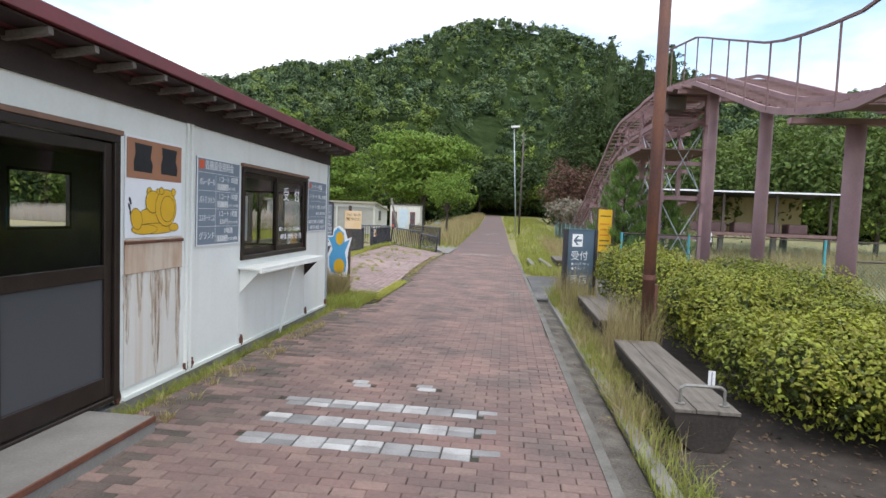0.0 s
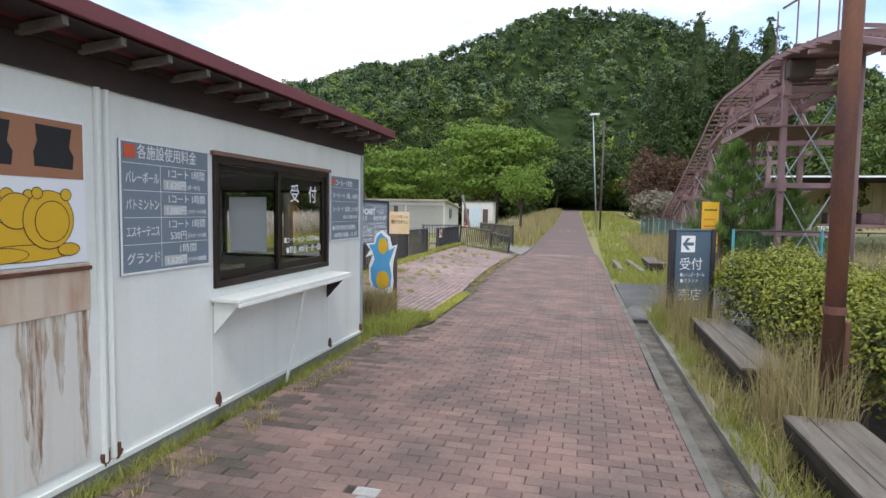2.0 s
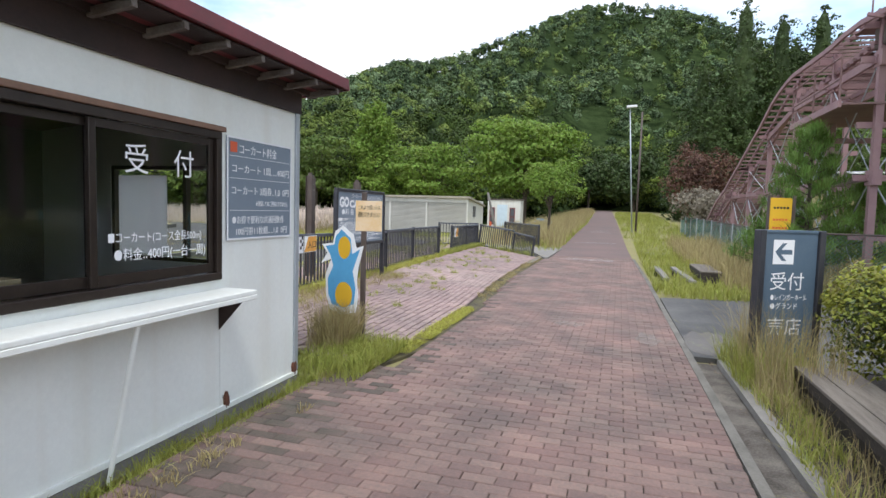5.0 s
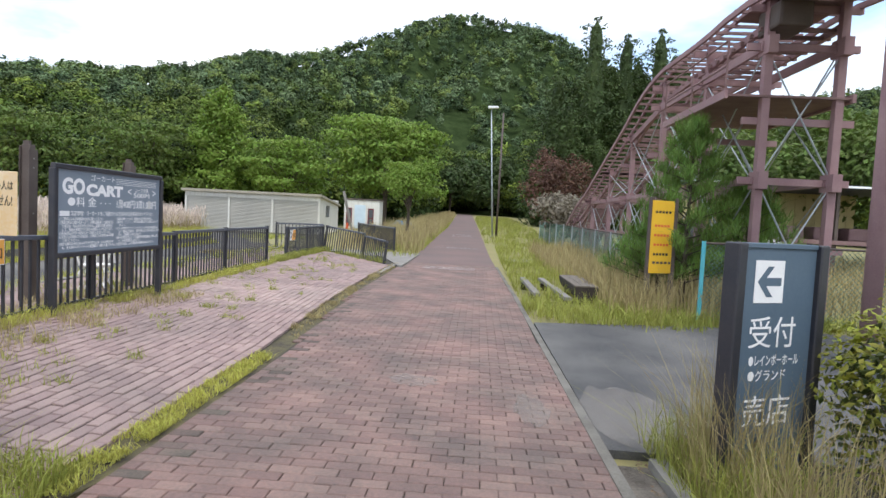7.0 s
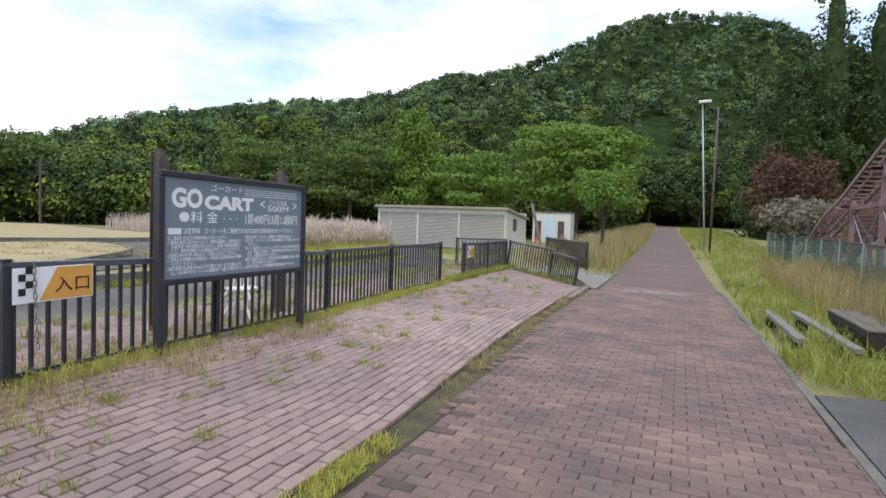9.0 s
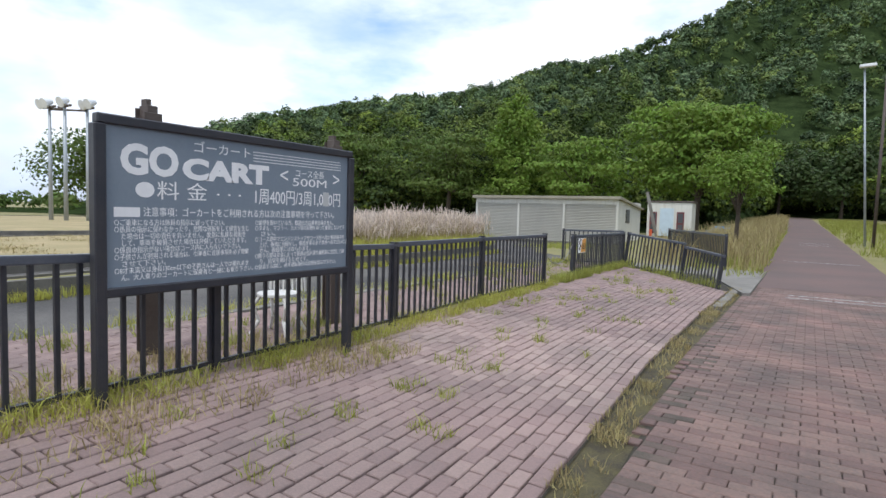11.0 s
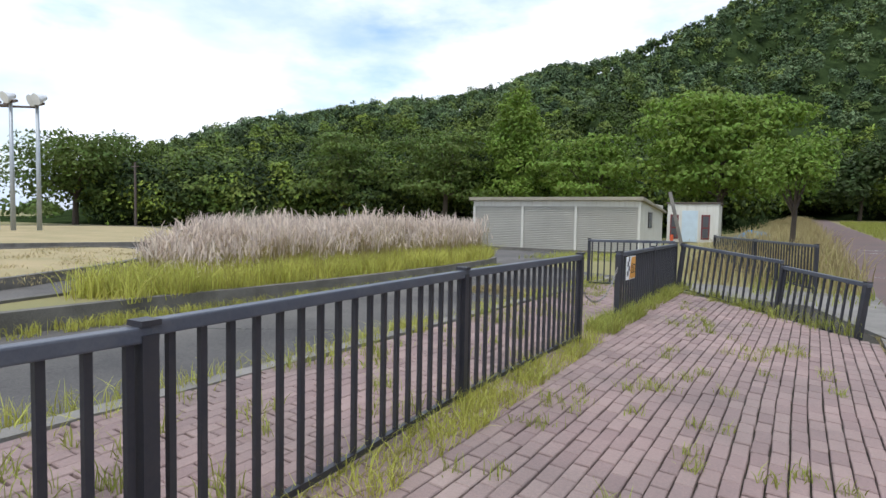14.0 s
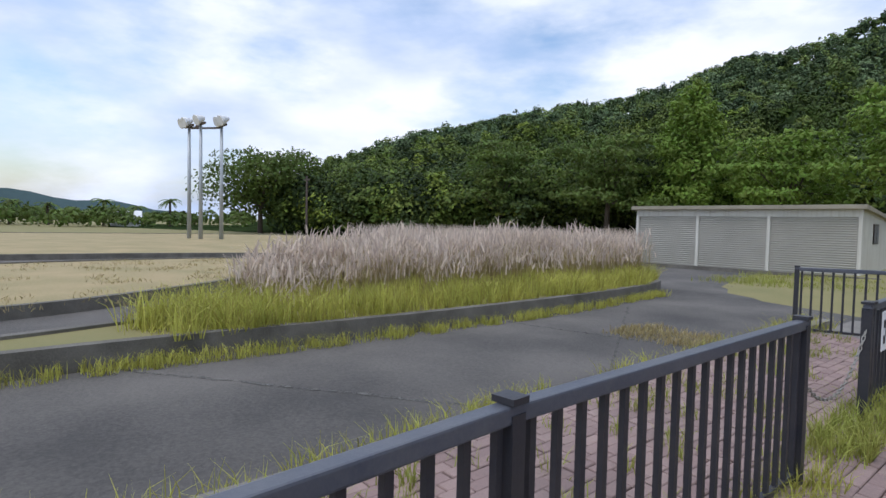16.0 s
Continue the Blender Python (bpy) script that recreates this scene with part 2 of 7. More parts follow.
M_GALV = mat("galvanised_steel", (0.42, 0.45, 0.47), 0.5, (0.3, 0.33, 0.36), 0.6, 3, 40, 0.05, metal=0.4)
M_POLE = mat("rusty_brown_pole", (0.095, 0.05, 0.045), 0.7, (0.21, 0.085, 0.045), 0.9, 1.6, 30, 0.25, stretch=(2, 2, 0.8))
M_PURPLE = mat("faded_purple_steel", (0.25, 0.15, 0.16), 0.75, (0.33, 0.22, 0.215), 0.8, 2, 40, 0.15)
M_PURPLEDK = mat("dark_purple_timber", (0.17, 0.1, 0.1), 0.85, (0.25, 0.17, 0.155), 0.8, 2, 40, 0.3)
M_HUT = streaked("cream_corrugated_wall", (0.62, 0.61, 0.55), (0.4, 0.37, 0.3), 0.5, 0.5, 0.7, 0.5, 0.75)
M_SHUTTER = mat("grey_roller_shutter", (0.42, 0.41, 0.36), 0.6, (0.34, 0.33, 0.29), 0.7, 1, 30, 0.05)
M_HUTROOF = mat("beige_roof_edge", (0.34, 0.31, 0.24), 0.7, (0.24, 0.22, 0.17), 0.7, 2, 30, 0.1)
M_DOORBLUE = mat("pale_blue_door", (0.5, 0.6, 0.66), 0.6, (0.42, 0.5, 0.55), 0.6, 3, 30, 0.05)
M_BLUE = mat("bright_blue_tarp", (0.03, 0.2, 0.42), 0.6, (0.04, 0.27, 0.5), 0.6, 3, 30, 0.3)
M_CYAN = mat("turquoise_paint", (0.07, 0.36, 0.42), 0.6, (0.12, 0.4, 0.43), 0.6, 5, 50, 0.1)
M_WIRE = mat("green_wire", (0.10, 0.19, 0.15), 0.6, (0.16, 0.22, 0.19), 0.6, 8, 50, 0.0)
M_YELLOWBLD = mat("faded_yellow_wall", (0.48, 0.41, 0.2), 0.8, (0.4, 0.33, 0.16), 0.7, 1, 20, 0.1)
M_CHAIR = mat("white_cast_metal", (0.72, 0.71, 0.68), 0.5, (0.55, 0.53, 0.48), 0.7, 8, 60, 0.2)
M_BARK = mat("bark", (0.09, 0.07, 0.055), 0.95, (0.05, 0.04, 0.03), 0.8, 6, 40, 0.7, stretch=(3, 3, 0.6))
LEAF = dict(rough=0.6, scale=0.25, fine=6, bump=0.0, spec=0.25, trans=0.25)
M_LEAF = mat("broad_leaf_green", (0.12, 0.165, 0.032), alt=(0.07, 0.112, 0.026), amount=0.9, island=0.35, **LEAF)
M_LEAFBRIGHT = mat("bright_leaf_green", (0.17, 0.25, 0.035), alt=(0.12, 0.195, 0.03), amount=0.9, island=0.3, **LEAF)
M_LEAFDARK = mat("dark_conifer_green", (0.068, 0.1, 0.027), alt=(0.04, 0.066, 0.022), amount=0.9, island=0.35, **LEAF)
M_LEAFDRY = mat("dry_red_brown_leaf", (0.15, 0.075, 0.05), alt=(0.1, 0.055, 0.04), amount=0.9, island=0.35, **LEAF)
M_TWIG = mat("grey_dry_twigs", (0.24, 0.21, 0.16), alt=(0.16, 0.14, 0.1), amount=0.9, island=0.3, **LEAF)
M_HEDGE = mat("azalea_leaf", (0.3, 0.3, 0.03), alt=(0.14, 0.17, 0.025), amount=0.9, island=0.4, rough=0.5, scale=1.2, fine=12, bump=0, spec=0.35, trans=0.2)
# darker azalea leaf: the shade inside the bush is put into its colour
M_HEDGESHADE = mat("hedge_shadow_leaf", (0.075, 0.1, 0.02), alt=(0.05, 0.07, 0.018), amount=0.9, island=0.35, rough=0.5, scale=1.2, fine=12, bump=0, trans=0.2)
M_PINE = mat("pine_needles", (0.17, 0.27, 0.055), alt=(0.1, 0.18, 0.04), amount=0.9, island=0.35, **LEAF)
# far crowns: slightly blue, with some distance haze painted into the leaf colour
M_FAR1 = mat("haze_tinted_mountain_foliage", (0.118, 0.166, 0.078), alt=(0.072, 0.11, 0.056), amount=1.0, rough=0.8, scale=0.02, fine=0.3, bump=0, island=0.4, spec=0.1)
M_FAR2 = mat("hill_foliage", (0.135, 0.182, 0.052), alt=(0.085, 0.125, 0.04), amount=1.0, rough=0.8, scale=0.04, fine=0.4, bump=0, island=0.4, spec=0.1)
# air haze over the far hills is mixed into this base colour
M_HAZE = mat("haze_blue_hill_foliage", (0.07, 0.105, 0.11), alt=(0.055, 0.085, 0.09), amount=1.0, rough=0.9, scale=0.01, fine=0.1, bump=0, spec=0.0)
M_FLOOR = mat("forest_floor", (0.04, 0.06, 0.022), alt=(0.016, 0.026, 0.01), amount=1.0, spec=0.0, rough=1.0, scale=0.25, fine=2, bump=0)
M_GRASS = mat("fresh_grass", (0.36, 0.37, 0.088), alt=(0.23, 0.26, 0.055), amount=0.9, island=0.3, rough=0.6, scale=1.0, fine=9, bump=0, spec=0.2, trans=0.3)
M_GRASSLIT = mat("yellow_green_grass", (0.5, 0.48, 0.11), alt=(0.34, 0.35, 0.075), amount=0.9, island=0.3, rough=0.6, scale=1.0, fine=9, bump=0, spec=0.2, trans=0.3)
M_GRASSDRY = mat("dry_grass", (0.42, 0.345, 0.17), alt=(0.3, 0.25, 0.12), amount=0.9, island=0.3, rough=0.7, scale=1.0, fine=9, bump=0, spec=0.2, trans=0.3)
M_PLUME = mat("pale_grass_plume", (0.7, 0.6, 0.52), alt=(0.58, 0.48, 0.39), amount=0.9, island=0.25, rough=0.8, scale=1.0, fine=9, bump=0, spec=0.1, trans=0.4)
M_LAMP = mat("lamp_head_white", (0.75, 0.76, 0.76), 0.5, (0.6, 0.61, 0.62), 0.5, 4, 40, 0.0)
M_NAVY = mat("navy_case", (0.03, 0.04, 0.07), 0.5, (0.04, 0.05, 0.08), 0.5, 5, 40, 0.05)
M_CARD = mat("cardboard", (0.5, 0.37, 0.22), 0.85, (0.42, 0.3, 0.18), 0.5, 5, 40, 0.05)



def tinted(m):
    """Lets each crown of a wood have a shade and hue of its own."""
    n, l = m.node_tree.nodes, m.node_tree.links
    at, hsv, hue = n.new("ShaderNodeAttribute"), n.new("ShaderNodeHueSaturation"), n.new("ShaderNodeMapRange")
    at.attribute_name = "tint"
    bsdf = n["Principled BSDF"]
    src = bsdf.inputs["Base Color"].links[0].from_socket
    hue.inputs["From Min"].default_value, hue.inputs["From Max"].default_value = 0.5, 1.5
    hue.inputs["To Min"].default_value, hue.inputs["To Max"].default_value = 0.515, 0.485
    l.new(at.outputs["Fac"], hsv.inputs["Value"])
    l.new(at.outputs["Fac"], hue.inputs["Value"])
    l.new(hue.outputs["Result"], hsv.inputs["Hue"])
    l.new(src, hsv.inputs["Color"])
    l.new(hsv.outputs["Color"], bsdf.inputs["Base Color"])
    return m


def holed(name, base, alt, scale, cover, stretch=(1, 1, 1), strength=1.0):
    """A broken smear: the colour shows only where its noise is high."""
    m = mat(name, base, 0.9, alt, 0.8, 5, 60, 0.2)
    n, l = m.node_tree.nodes, m.node_tree.links
    geo, nz, r, tr, sh = n.new("ShaderNodeNewGeometry"), n.new("ShaderNodeTexNoise"), n.new("ShaderNodeMapRange"), n.new("ShaderNodeBsdfTransparent"), n.new("ShaderNodeMixShader")
    nz.inputs["Scale"].default_value, nz.inputs["Detail"].default_value, nz.inputs["Roughness"].default_value = scale, 8, 0.7
    r.inputs["From Min"].default_value, r.inputs["From Max"].default_value = 0.62 - cover * 0.3, 0.72 - cover * 0.2
    r.inputs["To Max"].default_value = strength
    mp = n.new("ShaderNodeMapping")
    mp.inputs["Scale"].default_value = stretch
    l.new(geo.outputs["Position"], mp.inputs["Vector"])
    l.new(mp.outputs["Vector"], nz.inputs["Vector"])
    l.new(nz.outputs["Fac"], r.inputs["Value"])
    l.new(r.outputs["Result"], sh.inputs["Fac"])
    l.new(tr.outputs[0], sh.inputs[1])
    l.new(n["Principled BSDF"].outputs[0], sh.inputs[2])
    l.new(sh.outputs[0], n["Material Output"].inputs["Surface"])
    return m


M_SMEAR = holed("mortar_smear", (0.34, 0.31, 0.28), (0.22, 0.2, 0.18), 26.0, 0.95, (1, 1, 1), 0.38)
M_LINE = holed("broken_white_line", (0.45, 0.44, 0.42), (0.4, 0.37, 0.35), 9.0, 0.75)
M_RUNS = holed("rust_run_film", (0.36, 0.15, 0.06), (0.24, 0.09, 0.04), 60.0, 0.55, (1, 1, 0.05), 0.6)
M_RUSTPALE = holed("pale_rust_film", (0.5, 0.38, 0.25), (0.42, 0.29, 0.17), 35.0, 0.7, (1, 1, 0.08), 0.55)
M_RUSTFAINT = holed("faint_rust_film", (0.5, 0.38, 0.2), (0.42, 0.27, 0.12), 20.0, 0.9, (1, 1, 0.1), 0.45)
M_SEAM = holed("pale_seam", (0.13, 0.125, 0.115), (0.1, 0.1, 0.09), 9.0, 0.6)
W_MID = tinted(mat("wood_green", (0.098, 0.134, 0.028), 0.7, (0.056, 0.086, 0.021), 0.9, 0.2, 4, 0, island=0.25, spec=0.15))
W_BRIGHT = tinted(mat("wood_bright_green", (0.15, 0.205, 0.034), 0.7, (0.095, 0.145, 0.026), 0.9, 0.2, 4, 0, island=0.25, spec=0.15))
W_DARK = tinted(mat("wood_dark_green", (0.052, 0.078, 0.025), 0.7, (0.03, 0.05, 0.019), 0.9, 0.2, 4, 0, island=0.25, spec=0.15))
W_FAR = tinted(M_FAR1)
W_FARLIGHT = tinted(M_FAR2)

# ---- building helpers ----


def box(bm, x0, x1, y0, y1, z0, z1):
    vs = [bm.verts.new(p) for p in ((x0, y0, z0), (x1, y0, z0), (x1, y1, z0), (x0, y1, z0), (x0, y0, z1), (x1, y0, z1), (x1, y1, z1), (x0, y1, z1))]
    for f in ((3, 2, 1, 0), (4, 5, 6, 7), (0, 1, 5, 4), (1, 2, 6, 5), (2, 3, 7, 6), (3, 0, 4, 7)):
        bm.faces.new([vs[i] for i in f])
    return vs


def rounded(bm, width=0.008, seg=2):
    bmesh.ops.bevel(bm, geom=list(bm.edges), offset=width, segments=seg, affect="EDGES", profile=0.6)
    return bm


def cube(x0, x1, y0, y1, z0, z1, soft=0.0, seg=1):
    bm = bmesh.new()
    box(bm, x0, x1, y0, y1, z0, z1)
    return rounded(bm, soft, seg) if soft else bm


def tube(bm, a, b, r0, r1=None, seg=10):
    """A tapered round bar from a to b."""
    a, b = Vector(a), Vector(b)
    r1 = r0 if r1 is None else r1
    q = (b - a).to_track_quat("Z", "Y")
    rings = []
    for p, r in ((a, r0), (b, r1)):
        rings.append([bm.verts.new(p + q @ Vector((r * math.cos(2 * math.pi * i / seg), r * math.sin(2 * math.pi * i / seg), 0))) for i in range(seg)])
    for i in range(seg):
        j = (i + 1) % seg
        bm.faces.new((rings[0][i], rings[0][j], rings[1][j], rings[1][i]))
    bm.faces.new(rings[0][::-1])
    bm.faces.new(rings[1])
    return bm


def beam(bm, a, b, w, h):
    """A square bar from a to b, w wide and h high."""
    a, b = Vector(a), Vector(b)
    d = (b - a).normalized()
    side = d.cross(Vector((0, 0, 1)))
    side = side.normalized() if side.length > 1e-4 else Vector((1, 0, 0))
    up = side.cross(d)
    vs = [bm.verts.new(p + side * (sx * w / 2) + up * (sy * h / 2)) for p in (a, b) for sx, sy in ((-1, -1), (1, -1), (1, 1), (-1, 1))]
    for f in ((3, 2, 1, 0), (4, 5, 6, 7), (0, 1, 5, 4), (1, 2, 6, 5), (2, 3, 7, 6), (3, 0, 4, 7)):
        bm.faces.new([vs[i] for i in f])
    return bm


def sweep(pts, w, h, closed=False):
    """One continuous bar along a line of points."""
    bm = bmesh.new()
    pts = [Vector(p) for p in pts]
    n = len(pts)
    rings = []
    for i, p in enumerate(pts):
        q0, q1 = (pts[i - 1], pts[(i + 1) % n]) if closed else (pts[max(0, i - 1)], pts[min(n - 1, i + 1)])
        d = (q1 - q0).normalized()
        side = d.cross(Vector((0, 0, 1)))
        side = side.normalized() if side.length > 1e-3 else Vector((1, 0, 0))
        up = side.cross(d)
        rings.append([bm.verts.new(p + side * (sx * w / 2) + up * (sy * h / 2)) for sx, sy in ((-1, -1), (1, -1), (1, 1), (-1, 1))])
    for k in range(n if closed else n - 1):
        r0, r1 = rings[k], rings[(k + 1) % n]
        for i in range(4):
            j = (i + 1) % 4
            bm.faces.new((r0[i], r0[j], r1[j], r1[i]))
    if not closed:
        bm.faces.new(rings[0][::-1])
        bm.faces.new(rings[-1])
    return bm


def bar(a, b, r0, r1=None, seg=10):
    return tube(bmesh.new(), a, b, r0, r1, seg)


def sq(a, b, w, h):
    return beam(bmesh.new(), a, b, w, h)


def mesh_of(bm, name, material):
    me = bpy.data.meshes.new(name)
    bmesh.ops.recalc_face_normals(bm, faces=bm.faces)
    bm.to_mesh(me)
    bm.free()
    me.materials.append(material)
    return me


def part(name, bm, material, parent, label="", smooth=False):
    """One bmesh (or a mesh) as one object under a thing or a part."""
    me = mesh_of(bm, name, material) if isinstance(bm, bmesh.types.BMesh) else bm
    if smooth:
        me.shade_smooth()
    ob = new(name, me)
    ob.parent = parent
    return tagged(ob, label)


def thing(name, label, category, group="", at=(0, 0, 0), rz=0.0):
    ob = new(name)
    ob.empty_display_size = 0.1
    ob.matrix_world = pose(*at, 0, 0, rz)
    return tagged(ob, label, category, group)


def solid(name, bm, material, label, category, kind="", group=""):
    me = mesh_of(bm, name, material) if isinstance(bm, bmesh.types.BMesh) else bm
    return tagged(new(name, me), label, category, group, kind)


def arrays_mesh(name, verts, faces, material):
    me = bpy.data.meshes.new(name)
    me.from_pydata(verts.tolist() if hasattr(verts, "tolist") else verts, [], faces.tolist() if hasattr(faces, "tolist") else faces)
    me.materials.append(material)
    return me


def lettering(body, size, m, material, parent, name="lettering", align="LEFT", width=None, bold=0.0):
    """Raised letters; m puts the text's x along the line and z out of the board."""
    cu = bpy.data.curves.new("letters", "FONT")
    cu.offset = bold
    cu.body, cu.size, cu.extrude, cu.align_x, cu.resolution_u = body, size, 0.0012, align, 3
    tmp = bpy.data.objects.new("letters", cu)
    me = bpy.data.meshes.new_from_object(tmp)
    bpy.data.objects.remove(tmp)
    bpy.data.curves.remove(cu)
    xs = [v.co.x for v in me.vertices]
    k = width / (max(xs) - min(xs)) if width and xs else 1
    me.transform(m @ Matrix.Diagonal((k, 1, 1, 1)))
    me.materials.clear()
    me.materials.append(material)
    ob = new(name, me)
    ob.parent = parent
    return ob


def face_m(origin, along, up=(0, 0, 1)):
    """Matrix with x along a board, y up it, z out of it."""
    x, y = Vector(along).normalized(), Vector(up).normalized()
    z = x.cross(y).normalized()
    r = Matrix((x, y, z)).transposed().to_4x4()
    return Matrix.Translation(origin) @ r


def plate(m, x0, x1, y0, y1, t=0.004, z0=0.0, soft=0.0):
    bm = cube(x0, x1, y0, y1, z0, z0 + t, soft)
    bmesh.ops.transform(bm, matrix=m, verts=bm.verts)
    return bm


def sheet(name, pts, z, thick, material, label, category, zf=None):
    """A flat polygon with thickness; zf(x, y) adds height."""
    bm = bmesh.new()
    top = [bm.verts.new((x, y, z + (zf(x, y) if zf else 0))) for x, y in pts]
    bot = [bm.verts.new((x, y, z - thick + (zf(x, y) if zf else 0))) for x, y in pts]
    bm.faces.new(top)
    bm.faces.new(bot[::-1])
    for i in range(len(pts)):
        j = (i + 1) % len(pts)
        bm.faces.new((top[i], bot[i], bot[j], top[j]))
    return solid(name, bm, material, label, category, "structure")


def lerp_table(table, v):
    xs, ys = zip(*table)
    return float(np.interp(v, xs, ys))


# ---- plan ----
def rise(y):
    return max(0.0, y - 30) * 0.023 if y < 160 else 2.99


ROAD_R = ((0, 0.9), (4, 0.87), (12, 0.75), (20, 0.63), (33, 0.32), (60, -0.2), (160, -2.3))
ROAD_L = ((0, -2.74), (10.3, -2.74), (10.5, -2.2), (14.5, -2.25), (16.5, -2.38), (18.5, -2.5), (22, -2.56), (28, -2.55), (60, -2.9), (160, -5.6))


def land(x, y):
    """Ground height: the road climbs ahead, the track field on the west stays level."""
    k = min(1.0, max(0.0, (x + 14) / 8.0))
    return rise(y) * k


def patio_z(x, y=20.0):
    k = min(1.0, max(0.0, (-2.5 - x) / 2.7))
    return 0.012 + (0.125 + 0.12 * min(1.0, max(0.0, (17.0 - y) / 3.5))) * k

# ---- ground ----
gx = np.concatenate([-np.geomspace(2500, 60, 14), np.linspace(-56, 40, 49), np.geomspace(44, 2500, 14)])
gy = np.concatenate([-np.geomspace(2500, 25, 12), np.linspace(-20, 165, 75), np.geomspace(175, 2500, 12)])
gv = [(x, y, land(x, y) - 0.06) for y in gy for x in gx]
nx = len(gx)
gf = [(j * nx + i, j * nx + i + 1, (j + 1) * nx + i + 1, (j + 1) * nx + i) for j in range(len(gy) - 1) for i in range(nx - 1)]
tagged(new("ground", arrays_mesh("ground", gv, gf, M_GROUND)), "rough grassy ground with weeds and bare soil", "ground", kind="structure")

# road bed and far paving
bm = bmesh.new()
ys = list(np.arange(-6, 10, 3.0)) + [10.3, 10.5] + list(np.arange(12, 27.01, 3.0))
prev = None
for y in ys:
    row = [bm.verts.new((lerp_table(ROAD_L, y), y, -0.018)), bm.verts.new((lerp_table(ROAD_R, y), y, -0.018))]
    if prev:
        bm.faces.new((prev[0], prev[1], row[1], row[0]))
    prev = row
road = solid("road", bm, M_JOINT, "narrow lane paved with worn red brick", "road", "structure")
bm = bmesh.new()
prev = None
for y in list(np.arange(27.0, 165, 4.0)):
    row = [bm.verts.new((lerp_table(ROAD_L, y), y, rise(y) + 0.004)), bm.verts.new((lerp_table(ROAD_R, y), y, rise(y) + 0.004))]
    if prev:
        bm.faces.new((prev[0], prev[1], row[1], row[0]))
    prev = row
solid("road_far", bm, M_FARROAD, "red paved lane climbing towards the woods", "road", "structure")

# edge strips on the east side of the lane
def strip(name, x0, x1, y0, y1, z0, z1, material, label, category="kerb", xf=None, step=1.0):
    bm = bmesh.new()
    prev = None
    for y in np.arange(y0, y1 + 1e-6, step):
        dx = xf(y) if xf else 0
        row = [bm.verts.new(p) for p in ((x0 + dx, y, z0), (x1 + dx, y, z0), (x1 + dx, y, z1), (x0 + dx, y, z1))]
        if prev:
            for i in range(4):
                j = (i + 1) % 4
                bm.faces.new((prev[i], prev[j], row[j], row[i]))
        else:
            bm.faces.new(row[::-1])
        prev = row
    bm.faces.new(prev)
    return solid(name, bm, material, label, category, "structure")


edge = lambda y: lerp_table(ROAD_R, y)
strip("kerb_east", 0.0, 0.08, -4, 27, -0.15, 0.008, M_KERB, "thin concrete edging beside the brick lane", xf=edge)
strip("gutter_east", 0.08, 0.30, -4, 12.2, -0.15, -0.02, M_DIRT, "dirt-filled gutter with dead leaves", "gutter", xf=edge)
strip("kerb_planter", 0.30, 0.42, -4, 12.2, -0.15, 0.045, M_CONC, "weathered concrete planter kerb", xf=edge)
sheet("planting_bed", [(1.2, -4), (9, -4), (9, 12.1), (1.1, 12.1)], 0.01, 0.1, M_SOIL, "dark soil bed under the shrubs", "soil")
sheet("apron", [(0.83, 12.2), (9.5, 12.2), (9.5, 17.6), (3.6, 17.7), (0.78, 17.1)], 0.004, 0.1, M_APRON, "cracked dark asphalt apron beside the lane", "asphalt")

# gutter and kerb between lane and forecourt
edge_l = lambda y: lerp_table(ROAD_L, y)
strip("gutter_west", -0.3, 0.0, 10.4, 27, -0.15, -0.022, M_MOSS, "mossy gravel gutter between lane and forecourt", "gutter", xf=edge_l)
strip("kerb_lane", -0.24, -0.1, 23.0, 31.0, -0.15, 0.03, M_CONC, "pale broken concrete kerb beside the lane", xf=edge_l)
strip("booth_verge", -0.3, 0.0, -4, 10.0, -0.2, -0.06, M_MOSS, "mossy verge with weeds along the booth", "gutter", xf=edge_l)

# forecourt bed
bm = bmesh.new()
xs = (-7.45, -6.4, -5.2, -4.0, None)
rows = [[bm.verts.new((x, y, patio_z(x, y) - 0.03)) for x in xs[:-1] + (lerp_table(ROAD_L, y) - 0.27,)] for y in (10.4, 13.5, 14.5, 15.5, 16.5, 17.5, 18.5, 20, 22, 24, 28.6)]
for a, b in zip(rows, rows[1:]):
    for i in range(len(xs) - 1):
        bm.faces.new((a[i], a[i + 1], b[i + 1], b[i]))
forecourt = solid("forecourt", bm, M_JOINT, "sloping forecourt paved with pale pink brick and weeds", "pavement", "structure")
sheet("forecourt_end", [(-2.55, 25.2), (-2.42, 25.2), (-2.45, 31), (-7.4, 31), (-7.4, 28.6), (-3.6, 28.6)], 0.05, 0.2, M_CONC, "concrete strip at the end of the forecourt", "pavement")
strip("kerb_forecourt", -7.62, -7.45, 4, 30, -0.15, 0.15, M_CONC, "pale concrete kerb between forecourt and kart track")

# kart track
sheet("kart_track", [(-7.6, -10), (-7.6, 30), (-4.2, 31.5), (-5.8, 37.5), (-9, 42.6), (-22, 42), (-40, 44), (-60, 46), (-60, -10)], -0.02, 0.1, M_ASPHALT, "grey asphalt kart track with cracks", "road")


